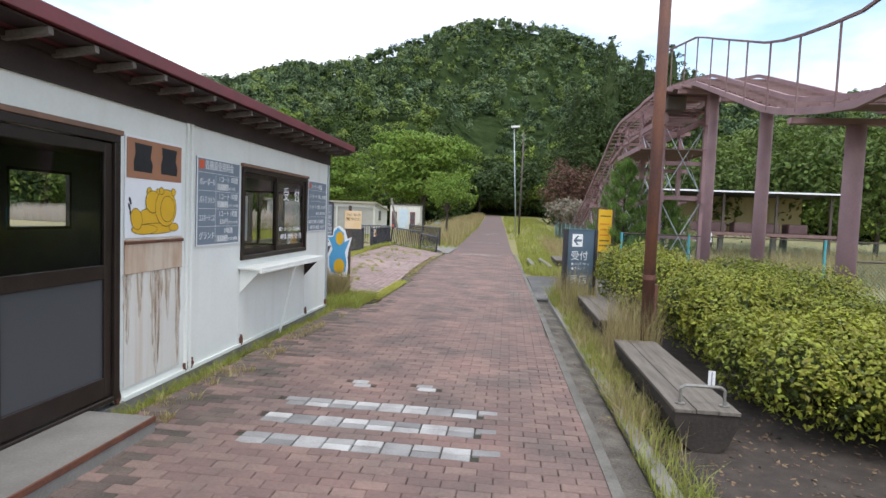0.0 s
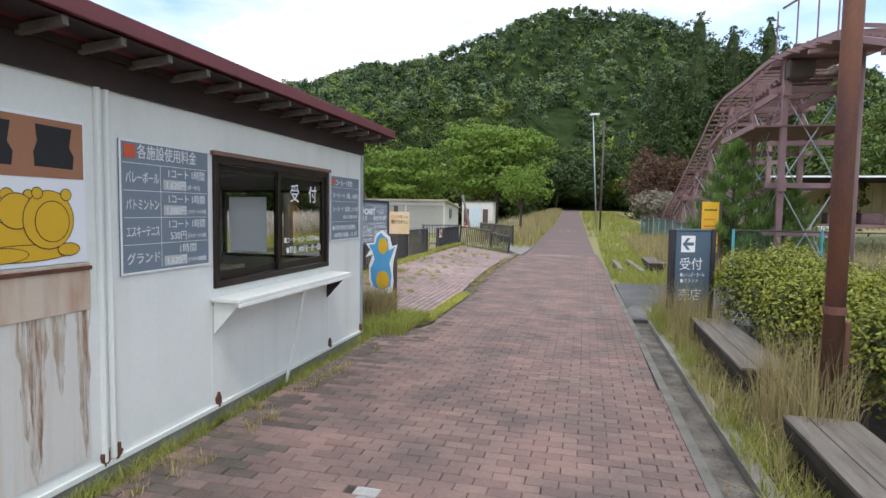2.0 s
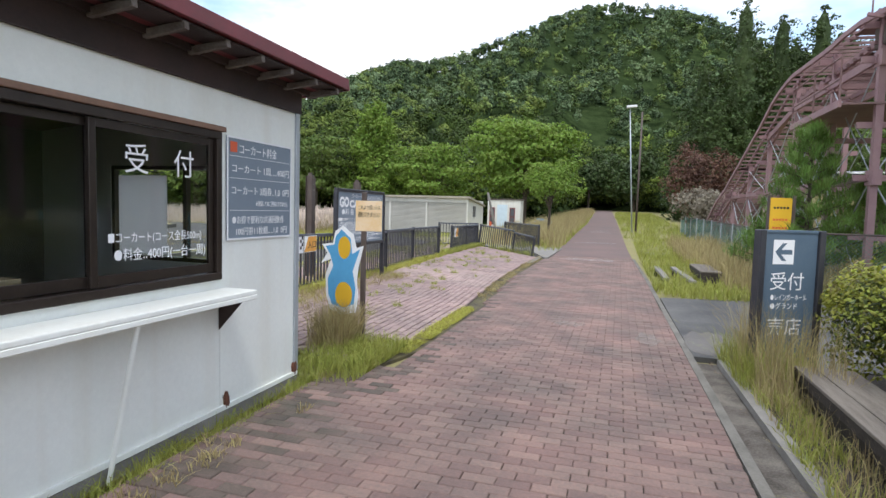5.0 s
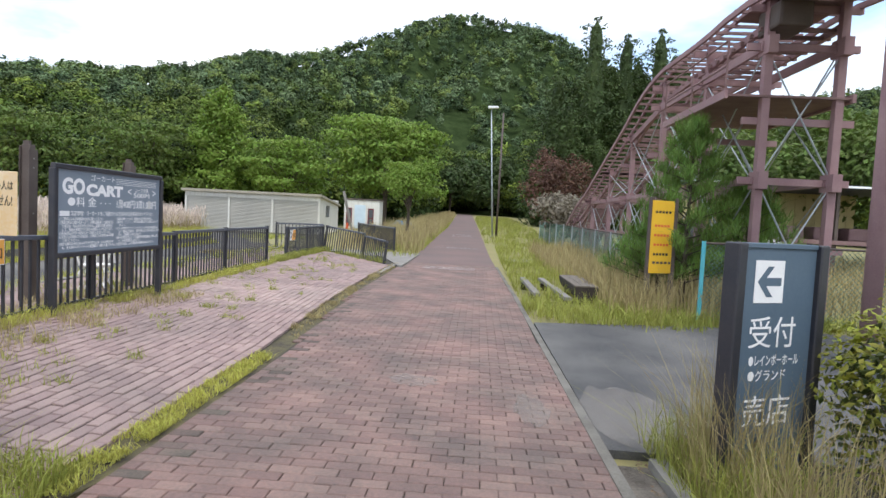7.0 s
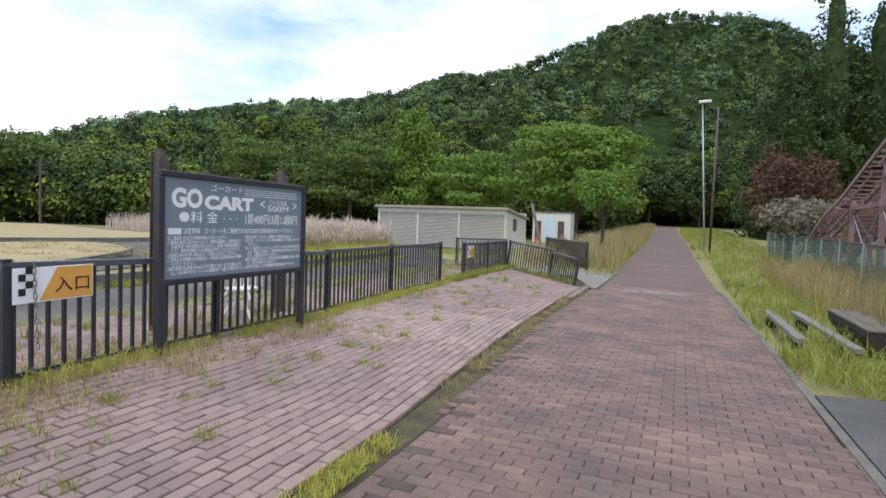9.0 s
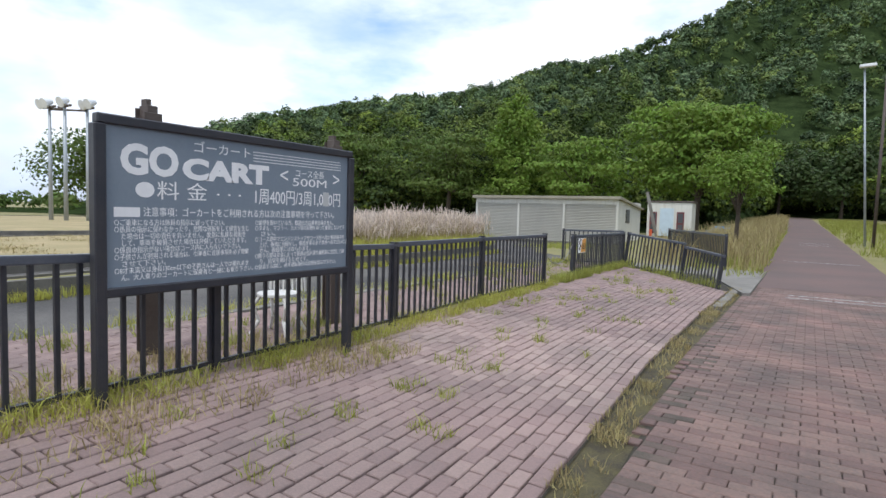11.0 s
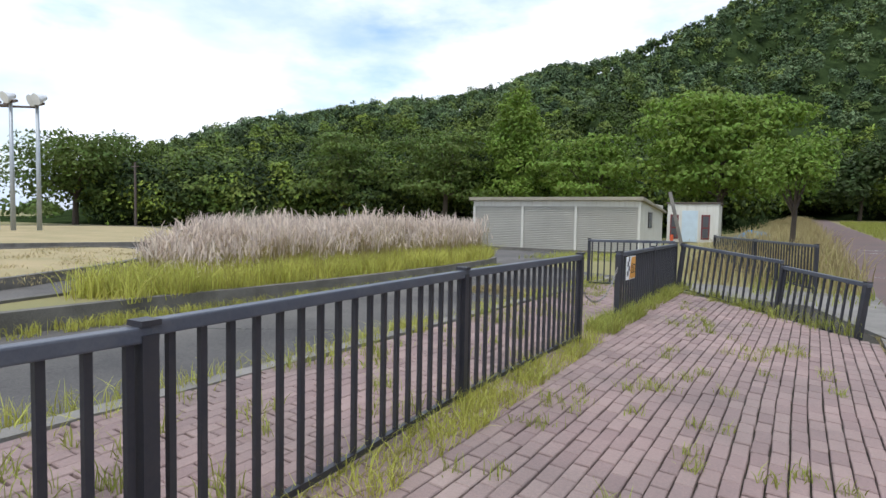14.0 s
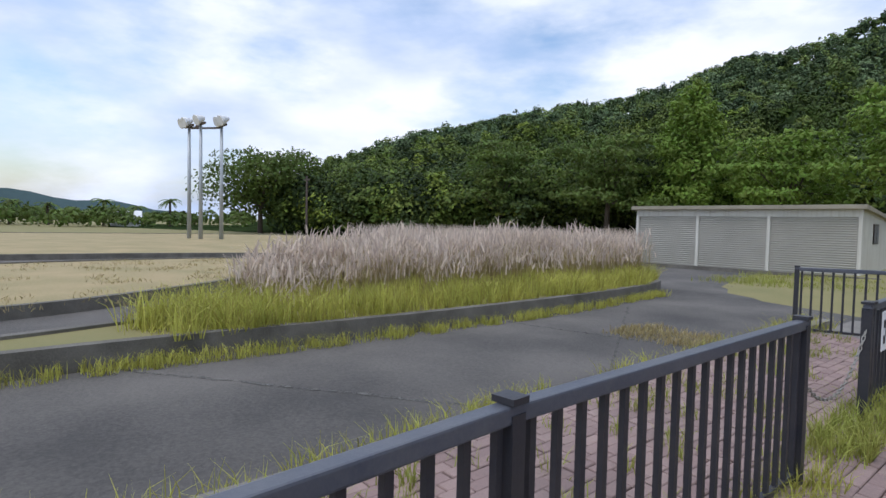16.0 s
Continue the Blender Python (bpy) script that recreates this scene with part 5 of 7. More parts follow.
# yellow sign, turquoise posts, wire fence
ysn = thing("yellow_sign", "narrow yellow notice on a brown frame by the pine", "sign", at=(3.3, 19.2, 0), rz=18)
part("panel", cube(-0.24, 0.24, -0.03, 0.0, 0.72, 2.1, 0.004), M_YELLOW, ysn)
for x in (-0.27, 0.25):
    part("post", cube(x, x + 0.08, -0.02, 0.06, -0.1, 2.16, 0.006), M_BROWNPOST, ysn)
fy = face_m((0, -0.031, 0), (1, 0, 0))
for z, w, mt in ((1.86, 0.36, M_BLACK), (1.6, 0.34, M_ORANGE), (1.42, 0.34, M_ORANGE), (1.24, 0.34, M_ORANGE), (1.06, 0.34, M_BLACK), (0.9, 0.42, M_BROWNPOST)):
    for i in range(5):
        x = -0.17 + i * w / 5
        part("text_bar", plate(fy, x, x + w / 7, z, z + 0.045, 0.001), mt, ysn)


def wire_fence(label, a, b, h, posts, post_mat, mesh_mat=M_WIRE, rail=True):
    a, b = Vector(a), Vector(b)
    ln = (b - a).length
    th = thing("wire_fence", label, "fence", at=a, rz=math.degrees(math.atan2(b.y - a.y, b.x - a.x)))
    dz = (b.z - a.z) / ln
    for i in range(posts):
        s = ln * i / (posts - 1)
        part("post", bar((s, 0, dz * s - 0.2), (s, 0, dz * s + h), 0.035, seg=10), post_mat, th)
    if rail:
        part("top_rail", bar((0, 0, h - 0.03), (ln, 0, h - 0.03 + dz * ln), 0.02, seg=8), M_BROWNPOST, th)
    vs, fs = [], []
    step = 0.09
    def wire(p, q):
        k = len(vs)
        r = 0.0032
        vs.extend([(p[0], -r, p[1] - r), (p[0], r, p[1] + r), (q[0], r, q[1] + r), (q[0], -r, q[1] - r)])
        fs.append((k, k + 1, k + 2, k + 3))
        vs.extend([(p[0], r, p[1] - r), (p[0], -r, p[1] + r), (q[0], -r, q[1] + r), (q[0], r, q[1] - r)])
        fs.append((k + 4, k + 5, k + 6, k + 7))
    n = int((ln + h) / step)
    for i in range(n):
        s = i * step
        for k in (1, -1):
            s0, s1 = (s - h, s) if k > 0 else (s, s - h)
            z0, z1 = 0.05, h - 0.04
            for (u, zu), (v, zv) in (((s0, z0), (s1, z1)),):
                pts = []
                for t in (0.0, 1.0):
                    pts.append((u + (v - u) * t, zu + (zv - zu) * t))
                lo, hi = 0.0, 1.0
                if v != u:
                    ta, tb = (0 - u) / (v - u), (ln - u) / (v - u)
                    lo, hi = max(0.0, min(ta, tb)), min(1.0, max(ta, tb))
                if hi - lo > 0.02:
                    p = (u + (v - u) * lo, zu + (zv - zu) * lo + dz * (u + (v - u) * lo))
                    q = (u + (v - u) * hi, zu + (zv - zu) * hi + dz * (u + (v - u) * hi))
                    wire(p, q)
    part("wire_mesh", arrays_mesh("wire_mesh", vs, fs, mesh_mat), mesh_mat, th)


wire_fence("green chain-link fence on turquoise posts", (3.62, 17.95, 0), (11.6, 18.4, 0), 1.4, 5, M_CYAN)
wire_fence("green chain-link fence running along the verge", (4.3, 22.5, 0), (3.9, 46.0, 0.35), 1.3, 11, M_GALV)
wire_fence("low chain-link fence under the coaster", (7.0, 12.6, 0), (16.0, 14.5, 0), 1.1, 6, M_BROWNPOST)

# ---- street lamp, wooden pole, floodlights ----
sl = thing("street_lamp", "tall slim white street lamp leaning slightly", "street lamp", at=(0.85, 48.0, rise(48)))
part("pole", bar((0, 0, -0.3), (-0.55, 0, 8.7), 0.06, 0.04, 10), M_GALV, sl, smooth=True)
part("arm", bar((-0.55, 0, 8.68), (-0.5, -0.12, 8.85), 0.03, seg=8), M_GALV, sl)
part("lamp_head", rounded(beam(bmesh.new(), (-0.78, -0.14, 8.86), (-0.08, -0.1, 8.9), 0.26, 0.16), 0.05, 3), M_LAMP, sl)
up = thing("utility_pole", "brown wooden utility pole in the verge", "pole", at=(1.05, 46.5, rise(46)))
part("shaft", bar((0, 0, -0.3), (0.05, 0, 8.3), 0.075, 0.055, 12), M_BROWNPOST, up, smooth=True)
for i, (x, y) in enumerate(((-47.6, 31.6), (-46.0, 31.9), (-45.6, 33.2))):
    fl = thing("floodlight_mast", "grey-blue floodlight mast on the straw field", "mast", "floodlight masts", at=(x, y, 0.15))
    part("mast", bar((0, 0, -0.2), (0, 0, 8.1), 0.15, 0.1, 12), M_GALV, fl, smooth=True)
    part("bracket", sq((-0.9, 0, 8.05), (0.9, 0, 8.05), 0.14, 0.14), M_BROWNPOST, fl)
    if i == 0:
        part("cross_bar", sq((0, 0, 7.9), (1.6, 0.3, 7.9), 0.12, 0.12), M_BROWNPOST, fl)
        part("cross_bar", sq((0, 0, 7.9), (2.0, 1.6, 7.9), 0.12, 0.12), M_BROWNPOST, fl)
    for dx in ((-0.75, -0.05), (0.1,), (0.0, 0.75))[i]:
        lamp = part("lamp", rounded(tube(bmesh.new(), (dx, 0.2, 8.5), (dx + 0.1, -0.42, 8.25), 0.16, 0.4, 14), 0.05), M_LAMP, fl, "white floodlight drum")
        part("yoke", bar((dx, 0, 8.1), (dx, 0, 8.4), 0.04, seg=6), M_BROWNPOST, lamp)

hs = thing("house", "small white house far beyond the straw field", "house", at=(-112.0, 40.17, 0), rz=75)
part("wall", cube(-2.2, 2.2, -1.6, 1.6, -0.3, 1.7, 0.02), M_PAPER, hs)
bm = bmesh.new()
rv = [bm.verts.new((x, y, z)) for x in (-2.5, 2.5) for y, z in ((-2.0, 1.6), (0, 2.7), (2.0, 1.6))]
bm.faces.new(rv[:3])
bm.faces.new(rv[5:2:-1])
for i_ in range(3):
    j_ = (i_ + 1) % 3
    bm.faces.new((rv[i_], rv[i_ + 3], rv[j_ + 3], rv[j_]))
part("roof", bm, M_LAMP, hs, "pale grey gabled roof")
fp_ = thing("utility_pole", "thin dark utility pole at the field's far edge", "pole", at=(-58.0, 46.11, 0))
part("shaft", bar((0, 0, -0.3), (0, 0, 6.2), 0.13, 0.1, 10), M_BROWNPOST, fp_)
part("crossarm", sq((-0.6, 0, 5.8), (0.6, 0, 5.8), 0.1, 0.1), M_BROWNPOST, fp_)

# ---- garage hut and shed ----
hut = thing("garage", "cream garage with three grey roller shutters", "garage", at=(-18.6, 42.7, 0.02), rz=2.5)
HW, HD, HH = 8.5, 5.6, 2.46
part("side_wall", cube(HW - 0.06, HW, 0, HD, 0, HH - 0.12), M_HUT, hut)
part("side_wall", cube(0, 0.06, 0, HD, 0, HH - 0.12), M_HUT, hut)
part("rear_wall", cube(0.06, HW - 0.06, HD - 0.06, HD, 0, HH - 0.5), M_HUT, hut)
part("front_head", cube(0, HW, -0.02, 0.06, 2.12, HH - 0.06), M_HUT, hut)
for x in (0.0, 2.72, 5.45, 8.38):
    part("pillar", cube(x, x + 0.12, -0.05, 0.0, -0.02, 2.12, 0.006), M_HUT, hut)
for x0, x1 in ((0.12, 2.72), (2.84, 5.45), (5.57, 8.38)):
    sh = part("shutter", cube(x0, x1, 0.03, 0.05, 0.0, 2.12), M_SHUTTER, hut)
    slat = mesh_of(bar((x0, 0, 0), (x1, 0, 0), 0.032, seg=6), "slat", M_SHUTTER)
    for i in range(24):
        q = part("slat", slat, M_SHUTTER, sh)
        q.location = (0, 0.022, 0.06 + i * 0.087)
bm = bmesh.new()
prof = ((-0.25, HH - 0.05), (-0.25, HH + 0.1), (HD + 0.2, HH - 0.42), (HD + 0.2, HH - 0.52))
ra = [bm.verts.new((-0.15, y, z)) for y, z in prof]
rb = [bm.verts.new((HW + 0.15, y, z)) for y, z in prof]
bm.faces.new(ra)
bm.faces.new(rb[::-1])
for i in range(4):
    bm.faces.new((ra[i], ra[(i + 1) % 4], rb[(i + 1) % 4], rb[i]))
part("roof", bm, M_HUTROOF, hut, "beige sloping roof")
wf = part("window", cube(HW, HW + 0.03, 1.7, 2.6, 1.15, 1.9), M_BRONZE, hut)
part("pane", cube(HW + 0.031, HW + 0.036, 1.76, 2.14, 1.21, 1.84), M_FROST, wf)
part("pane", cube(HW + 0.031, HW + 0.036, 2.18, 2.54, 1.21, 1.84), M_FROST, wf)
part("plinth", cube(-0.1, HW + 0.1, -0.12, HD + 0.05, -0.12, -0.005), M_CONC, hut)
lp = thing("leaning_post", "pale concrete post leaning by the garage", "post", at=(-9.4, 49.3, 0.1))
part("shaft", sq((0, 0, -0.1), (-0.75, 0, 3.0), 0.16, 0.16), M_CONC, lp)
shd = thing("shed", "small white prefab shed with pale blue door", "shed", at=(-11.2, 54.0, 0.25), rz=3)
part("body", cube(0, 2.9, 0, 2.2, 0, 2.35, 0.02), M_HUT, shd)
part("roof", cube(-0.08, 2.98, -0.08, 2.28, 2.35, 2.45, 0.02), M_BROWNPOST, shd)
part("door", cube(0.85, 1.75, -0.03, 0.0, 0.03, 1.95, 0.006), M_DOORBLUE, shd)
for x in (0.18, 1.95):
    w_ = part("window", cube(x, x + 0.48, -0.03, 0.0, 0.2, 1.7), M_ROOF, shd)
    part("pane", cube(x + 0.08, x + 0.4, -0.036, -0.031, 0.95, 1.6), M_FROST, w_)
    part("pane", cube(x + 0.08, x + 0.4, -0.036, -0.031, 0.3, 0.85), M_FROST, w_)
ex = thing("fire_extinguisher", "red extinguisher beside the shed door", "extinguisher", at=(-10.85, 53.75, 0.2))
part("body", rounded(tube(bmesh.new(), (0, 0, 0), (0, 0, 0.5), 0.1, 0.1, 12), 0.03, 2), M_ORANGE, ex)
part("nozzle", bar((0, 0, 0.5), (0.1, 0, 0.58), 0.02), M_BLACK, ex)
tp = thing("blue_tarp", "bright blue tarpaulin heap behind the railing", "tarpaulin", at=(-6.3, 53.0, 0.3))
bm = bmesh.new()
bmesh.ops.create_icosphere(bm, subdivisions=3, radius=1.0)
for v in bm.verts:
    v.co = Vector((v.co.x * 1.2, v.co.y * 0.7, max(-0.05, v.co.z * 0.75))) * (1 + 0.25 * noise.noise(v.co * 2.2))
part("cover", bm, M_BLUE, tp)

# ---- roller coaster ----
co = thing("roller_coaster", "disused roller coaster of faded purple steel", "roller coaster", at=(0, 0, 0))
TRACK = ((8.0, 3.5), (9.06, 3.6), (10.65, 3.9), (11.4, 4.15), (13.5, 4.85), (15.4, 5.5), (17.4, 5.85), (19.1, 6.0), (21.0, 5.9), (24.0, 5.95), (25.05, 5.8), (26.2, 5.5), (27.5, 5.0), (29.1, 4.5), (31.0, 3.9), (33.5, 3.1), (36.0, 2.5), (38.8, 1.45), (40.5, 0.7))
def tz(y):
    ys_, zs_ = zip(*TRACK)
    return float(np.interp(y, ys_, zs_)) if y > 8.0 else 3.5 + (8.0 - y) * 0.1


def tx(y):
    return lerp_table(((4, 5.5), (8.7, 5.45), (10, 5.5), (13, 5.65), (17, 5.75), (20, 5.5), (40, 5.4)), y)


seg_y = np.arange(5.0, 40.3, 0.75)
for off in (-0.55, 0.55):
    part("running_rail", sweep([(tx(q) + off, q, tz(q)) for q in seg_y], 0.06, 0.08), M_PURPLE, co)
tie = mesh_of(cube(-0.95, 0.95, -0.025, 0.025, -0.03, 0.03), "tie", M_PURPLEDK)
for y in np.arange(5.0, 40.0, 0.36):
    p = part("tie", tie, M_PURPLEDK, co)
    p.location = (tx(y), y, tz(y) - 0.12)
for off in (-0.98, 0.98):
    part("stringer", sweep([(tx(q) + off, q, tz(q) - 0.2) for q in seg_y], 0.06, 0.11), M_PURPLE, co)
for y, r in ((5.6, 0.13), (9.8, 0.14), (13.4, 0.135), (17.0, 0.125)):
    c = part("column", bar((tx(y), y, -0.1), (tx(y), y, tz(y) - 0.4), r, r, 18), M_PURPLE, co, smooth=True)
    part("crosshead", cube(tx(y) - 1.0, tx(y) + 1.0, y - 0.07, y + 0.07, tz(y) - 0.4, tz(y) - 0.3, 0.01), M_PURPLE, co)
# walkway handrails
for off in (-1.0,):
    part("handrail", sweep([(tx(q) + off, q, tz(q) + 0.95) for q in seg_y if q < 19], 0.04, 0.04), M_PURPLEDK, co)
    for y in np.arange(5.0, 18.9, 1.15):
        part("handrail_post", bar((tx(y) + off, y, tz(y) - 0.2), (tx(y) + off, y, tz(y) + 0.95), 0.018, seg=6), M_PURPLEDK, co)
# deck plates between the rails on the flat stretch
for y in np.arange(8.2, 19.0, 1.2):
    part("deck_plate", sq((tx(y) , y, tz(y) - 0.17), (tx(y + 1.17), y + 1.17, tz(y + 1.17) - 0.17), 1.5, 0.02), M_PURPLEDK, co)
# lattice bents under the lift hill
bents = (19.1, 21.8, 24.9, 28.0, 31.0, 34.2, 37.1, 39.2)
LEFT_LEG, RIGHT_LEG = 4.95, 6.25
for y in bents:
    zt = tz(y)
    for x in (LEFT_LEG, RIGHT_LEG):
        part("leg", sq((x, y, -0.1), (x, y, zt - 0.12), 0.14, 0.14), M_PURPLE, co)
        part("foot_plate", cube(x - 0.16, x + 0.16, y - 0.16, y + 0.16, -0.08, 0.03), M_PURPLEDK, co)
        for z in (2.55, 5.0):
            if z < zt - 0.3:
                part("gusset", cube(x - 0.085, x + 0.085, y - 0.2, y + 0.2, z - 0.16, z + 0.16), M_PURPLE, co)
    for z in (1.3, 2.55, 3.65, 5.0, zt - 0.3):
        if z < zt - 0.2:
            part("cross_girt", sq((LEFT_LEG - 0.35, y + 0.08, z), (RIGHT_LEG + 0.35, y + 0.08, z), 0.07, 0.13), M_PURPLE, co)
    for z0, z1 in ((0.1, 2.5), (2.6, 4.9)):
        if z0 < zt - 0.8:
            z1 = min(z1, zt - 0.3)
            part("brace", bar((LEFT_LEG, y, z0), (RIGHT_LEG, y, z1), 0.016, seg=6), M_GALV, co)
            part("brace", bar((RIGHT_LEG, y, z0), (LEFT_LEG, y, z1), 0.016, seg=6), M_GALV, co)
for a, b in zip(bents, bents[1:]):
    za, zb = tz(a) - 0.35, tz(b) - 0.35
    for x in (LEFT_LEG, RIGHT_LEG):
        for z, w in ((2.55, 0.13), (5.0, 0.18)):
            if z < zb:
                part("girt", sq((x - 0.08, a, z), (x - 0.08, b, z), 0.07, w), M_PURPLE, co)
            elif z < za:
                part("girt", sq((x - 0.08, a, z), (x - 0.08, b, zb), 0.07, w), M_PURPLE, co)
        part("lower_chord", sq((x, a, za - 0.25), (x, b, zb - 0.25), 0.08, 0.14), M_PURPLE, co)
        for z0, z1 in ((0.15, 2.5), (2.6, 4.95)):
            if z0 < zb - 0.4:
                part("brace", bar((x - 0.05, a, z0), (x - 0.05, b, min(z1, zb)), 0.016, seg=6), M_GALV, co)
                part("brace", bar((x - 0.05, b, z0), (x - 0.05, a, min(z1, za)), 0.016, seg=6), M_GALV, co)
    n_ = 7
    for k in range(n_):
        q = a + (b - a) * (k + 0.5) / n_
        part("sleeper", sq((LEFT_LEG - 0.1, q, tz(q) - 0.62), (RIGHT_LEG + 0.1, q, tz(q) - 0.62), 0.07, 0.07), M_PURPLEDK, co)
# mesh walkway on the near face
wk = part("platform", cube(LEFT_LEG - 0.75, RIGHT_LEG + 0.2, 19.0, 22.4, 4.06, 4.1), M_PURPLEDK, co, "slatted maintenance platform")
for x in (LEFT_LEG - 0.75, RIGHT_LEG + 0.2):
    part("platform_beam", sq((x, 18.95, 4.08), (x, 22.45, 4.08), 0.06, 0.15), M_PURPLE, co)
for y in (19.0, 20.7, 22.4):
    part("handrail_post", bar((LEFT_LEG - 0.75, y, 4.1), (LEFT_LEG - 0.75, y, 5.05), 0.02, seg=6), M_PURPLEDK, co)
for z in (4.6, 5.05):
    part("handrail", bar((LEFT_LEG - 0.75, 19.0, z), (LEFT_LEG - 0.75, 22.4, z), 0.02, seg=6), M_PURPLEDK, co)
part("motor_housing", cube(4.9, 5.5, 18.7, 19.5, 5.25, 5.7, 0.06, 2), M_BROWNPOST, co, "rusted lift motor housing")
for k in range(4):
    y = 18.4 - k * 0.9
    part("walk_bracket", sq((tx(y) - 0.98, y, tz(y) - 0.3), (tx(y) - 1.25, y, tz(y) - 0.24), 0.06, 0.06), M_PURPLE, co)

# station building
st = thing("station", "open coaster station with faded yellow walls", "building", at=(8.7, 32.0, 0))
part("deck", cube(0, 8.6, 0, 4, 1.25, 1.42), M_PURPLEDK, st)
for x in (0.3, 2.9, 5.6, 8.3):
    part("pier", cube(x - 0.12, x + 0.12, 0.2, 0.44, -0.1, 1.25), M_BROWNPOST, st)
    part("pillar", cube(x - 0.06, x + 0.06, 0.1, 0.22, 1.42, 3.5), M_BROWNPOST, st)
part("rear_wall", cube(0, 8.6, 3.8, 3.9, 1.42, 3.5), M_YELLOWBLD, st)
for i in range(18):
    part("wall_rib", bar((0.25 + i * 0.47, 3.79, 1.42), (0.25 + i * 0.47, 3.79, 3.5), 0.02, seg=6), M_YELLOWBLD, st)
part("side_wall", cube(-0.1, 0.0, 0.5, 3.9, 1.42, 3.5), M_YELLOWBLD, st)
part("roof", cube(-0.5, 9.2, -0.4, 4.4, 3.5, 3.62, 0.02), M_NAVY, st, "thin dark blue roof")
part("roof_edge", cube(-0.5, 9.2, -0.43, -0.4, 3.52, 3.6), M_PAPER, st, "white roof edge")
for i in range(5):
    part("bench_car", cube(1.0 + i * 1.4, 2.0 + i * 1.4, 0.9, 1.7, 1.42, 1.95, 0.08, 2), M_PURPLEDK, st)
kb = thing("kiosk", "small yellow ticket kiosk by the coaster", "kiosk", at=(6.6, 27.5, 0))
part("body", cube(0, 1.0, 0, 1.0, 0, 2.3), M_YELLOWBLD, kb)
part("window", cube(0.2, 0.8, -0.02, 0.0, 1.2, 1.8), M_FROST, kb)
part("counter", cube(0.1, 0.9, -0.2, 0.0, 1.1, 1.16), M_PAPER, kb)
ns = thing("notice_plate", "white notice plate on the wire fence", "sign", at=(8.3, 26.0, 0))
part("plate", cube(0, 0.7, 0, 0.01, 1.0, 1.4), M_PAPER, ns)
part("post", cube(0.3, 0.36, 0.012, 0.06, -0.1, 1.4), M_BROWNPOST, ns)

# ---- planting helpers ----
RNG = np.random.default_rng(7)


def unit(v):
    return v / np.maximum(np.linalg.norm(v, axis=1, keepdims=True), 1e-6)


def leaf_mesh(name, pos, nrm, size, material, aspect=0.55, tint=None):
    """Small pointed leaves at pos, facing nrm, each turned at random."""
    n = len(pos)
    nrm = unit(nrm)
    side = unit(np.cross(nrm, RNG.normal(size=(n, 3))))
    along = np.cross(nrm, side)
    s = np.asarray(size).reshape(-1, 1) * np.ones((n, 1))
    fold = nrm * s * 0.18
    v = np.stack([pos - along * s, pos + side * s * aspect - fold, pos + along * s, pos - side * s * aspect - fold], 1).reshape(-1, 3)
    f = np.arange(4 * n).reshape(-1, 4)
    me = arrays_mesh(name, v, f, material)
    if tint is not None:
        me.attributes.new("tint", "FLOAT", "FACE").data.foreach_set("value", np.asarray(tint, np.float32))
    return me


def lobe_points(lobes, n, shell=(0.72, 1.06), up=0.25):
    """Points and outward directions on a set of lobes (cx, cy, cz, rx, ry, rz)."""
    lobes = np.asarray(lobes, float)
    area = (lobes[:, 3] * lobes[:, 4] + lobes[:, 4] * lobes[:, 5] + lobes[:, 3] * lobes[:, 5])
    k = RNG.choice(len(lobes), n, p=area / area.sum())
    d = unit(RNG.normal(size=(n, 3)))
    d[:, 2] = np.where(RNG.random(n) < up, np.abs(d[:, 2]), d[:, 2])
    r = RNG.uniform(*shell, size=(n, 1))
    return lobes[k, :3] + d * lobes[k, 3:] * r, d


def blade_mesh(name, pos, h, w, material, lean=0.35):
    n = len(pos)
    a = RNG.uniform(0, 2 * np.pi, n)
    side = np.stack([np.cos(a), np.sin(a), np.zeros(n)], 1)
    b = RNG.uniform(0, 2 * np.pi, n)
    out = np.stack([np.cos(b), np.sin(b), np.zeros(n)], 1) * (np.abs(RNG.normal(size=n)) * lean).reshape(-1, 1)
    h = np.asarray(h).reshape(-1, 1)
    w = np.asarray(w).reshape(-1, 1) * np.ones((n, 1))
    up = np.array([[0, 0, 1.0]])
    mid = pos + up * h * 0.6 + out * h * 0.35
    tip = pos + up * h * 0.95 + out * h
    v = np.stack([pos - side * w, pos + side * w, mid + side * w * 0.8, mid - side * w * 0.8, tip + side * w * 0.12, tip - side * w * 0.12], 1).reshape(-1, 3)
    i = (np.arange(n) * 6).reshape(-1, 1)
    f = np.concatenate([i + np.array([[0, 1, 2, 3]]), i + np.array([[3, 2, 4, 5]])])
    return arrays_mesh(name, v, f, material)


def stuff(name, me, label, category):
    return tagged(new(name, me), label, category, kind="stuff")


def scatter(n, x0, x1, y0, y1, zf, clump=0.0, keep=None):
    """Random points on the ground, gathered in clumps."""
    if clump:
        m = max(3, int(n / 26))
        c = np.stack([RNG.uniform(x0, x1, m), RNG.uniform(y0, y1, m)], 1)
        p = c[RNG.integers(0, m, n)] + RNG.normal(size=(n, 2)) * clump
        p[:, 0] = np.clip(p[:, 0], x0, x1)
    else:
        p = np.stack([RNG.uniform(x0, x1, n), RNG.uniform(y0, y1, n)], 1)
    if keep is not None:
        p = p[keep(p[:, 0], p[:, 1])]
    z = np.array([zf(x, y) for x, y in p])
    return np.column_stack([p, z])


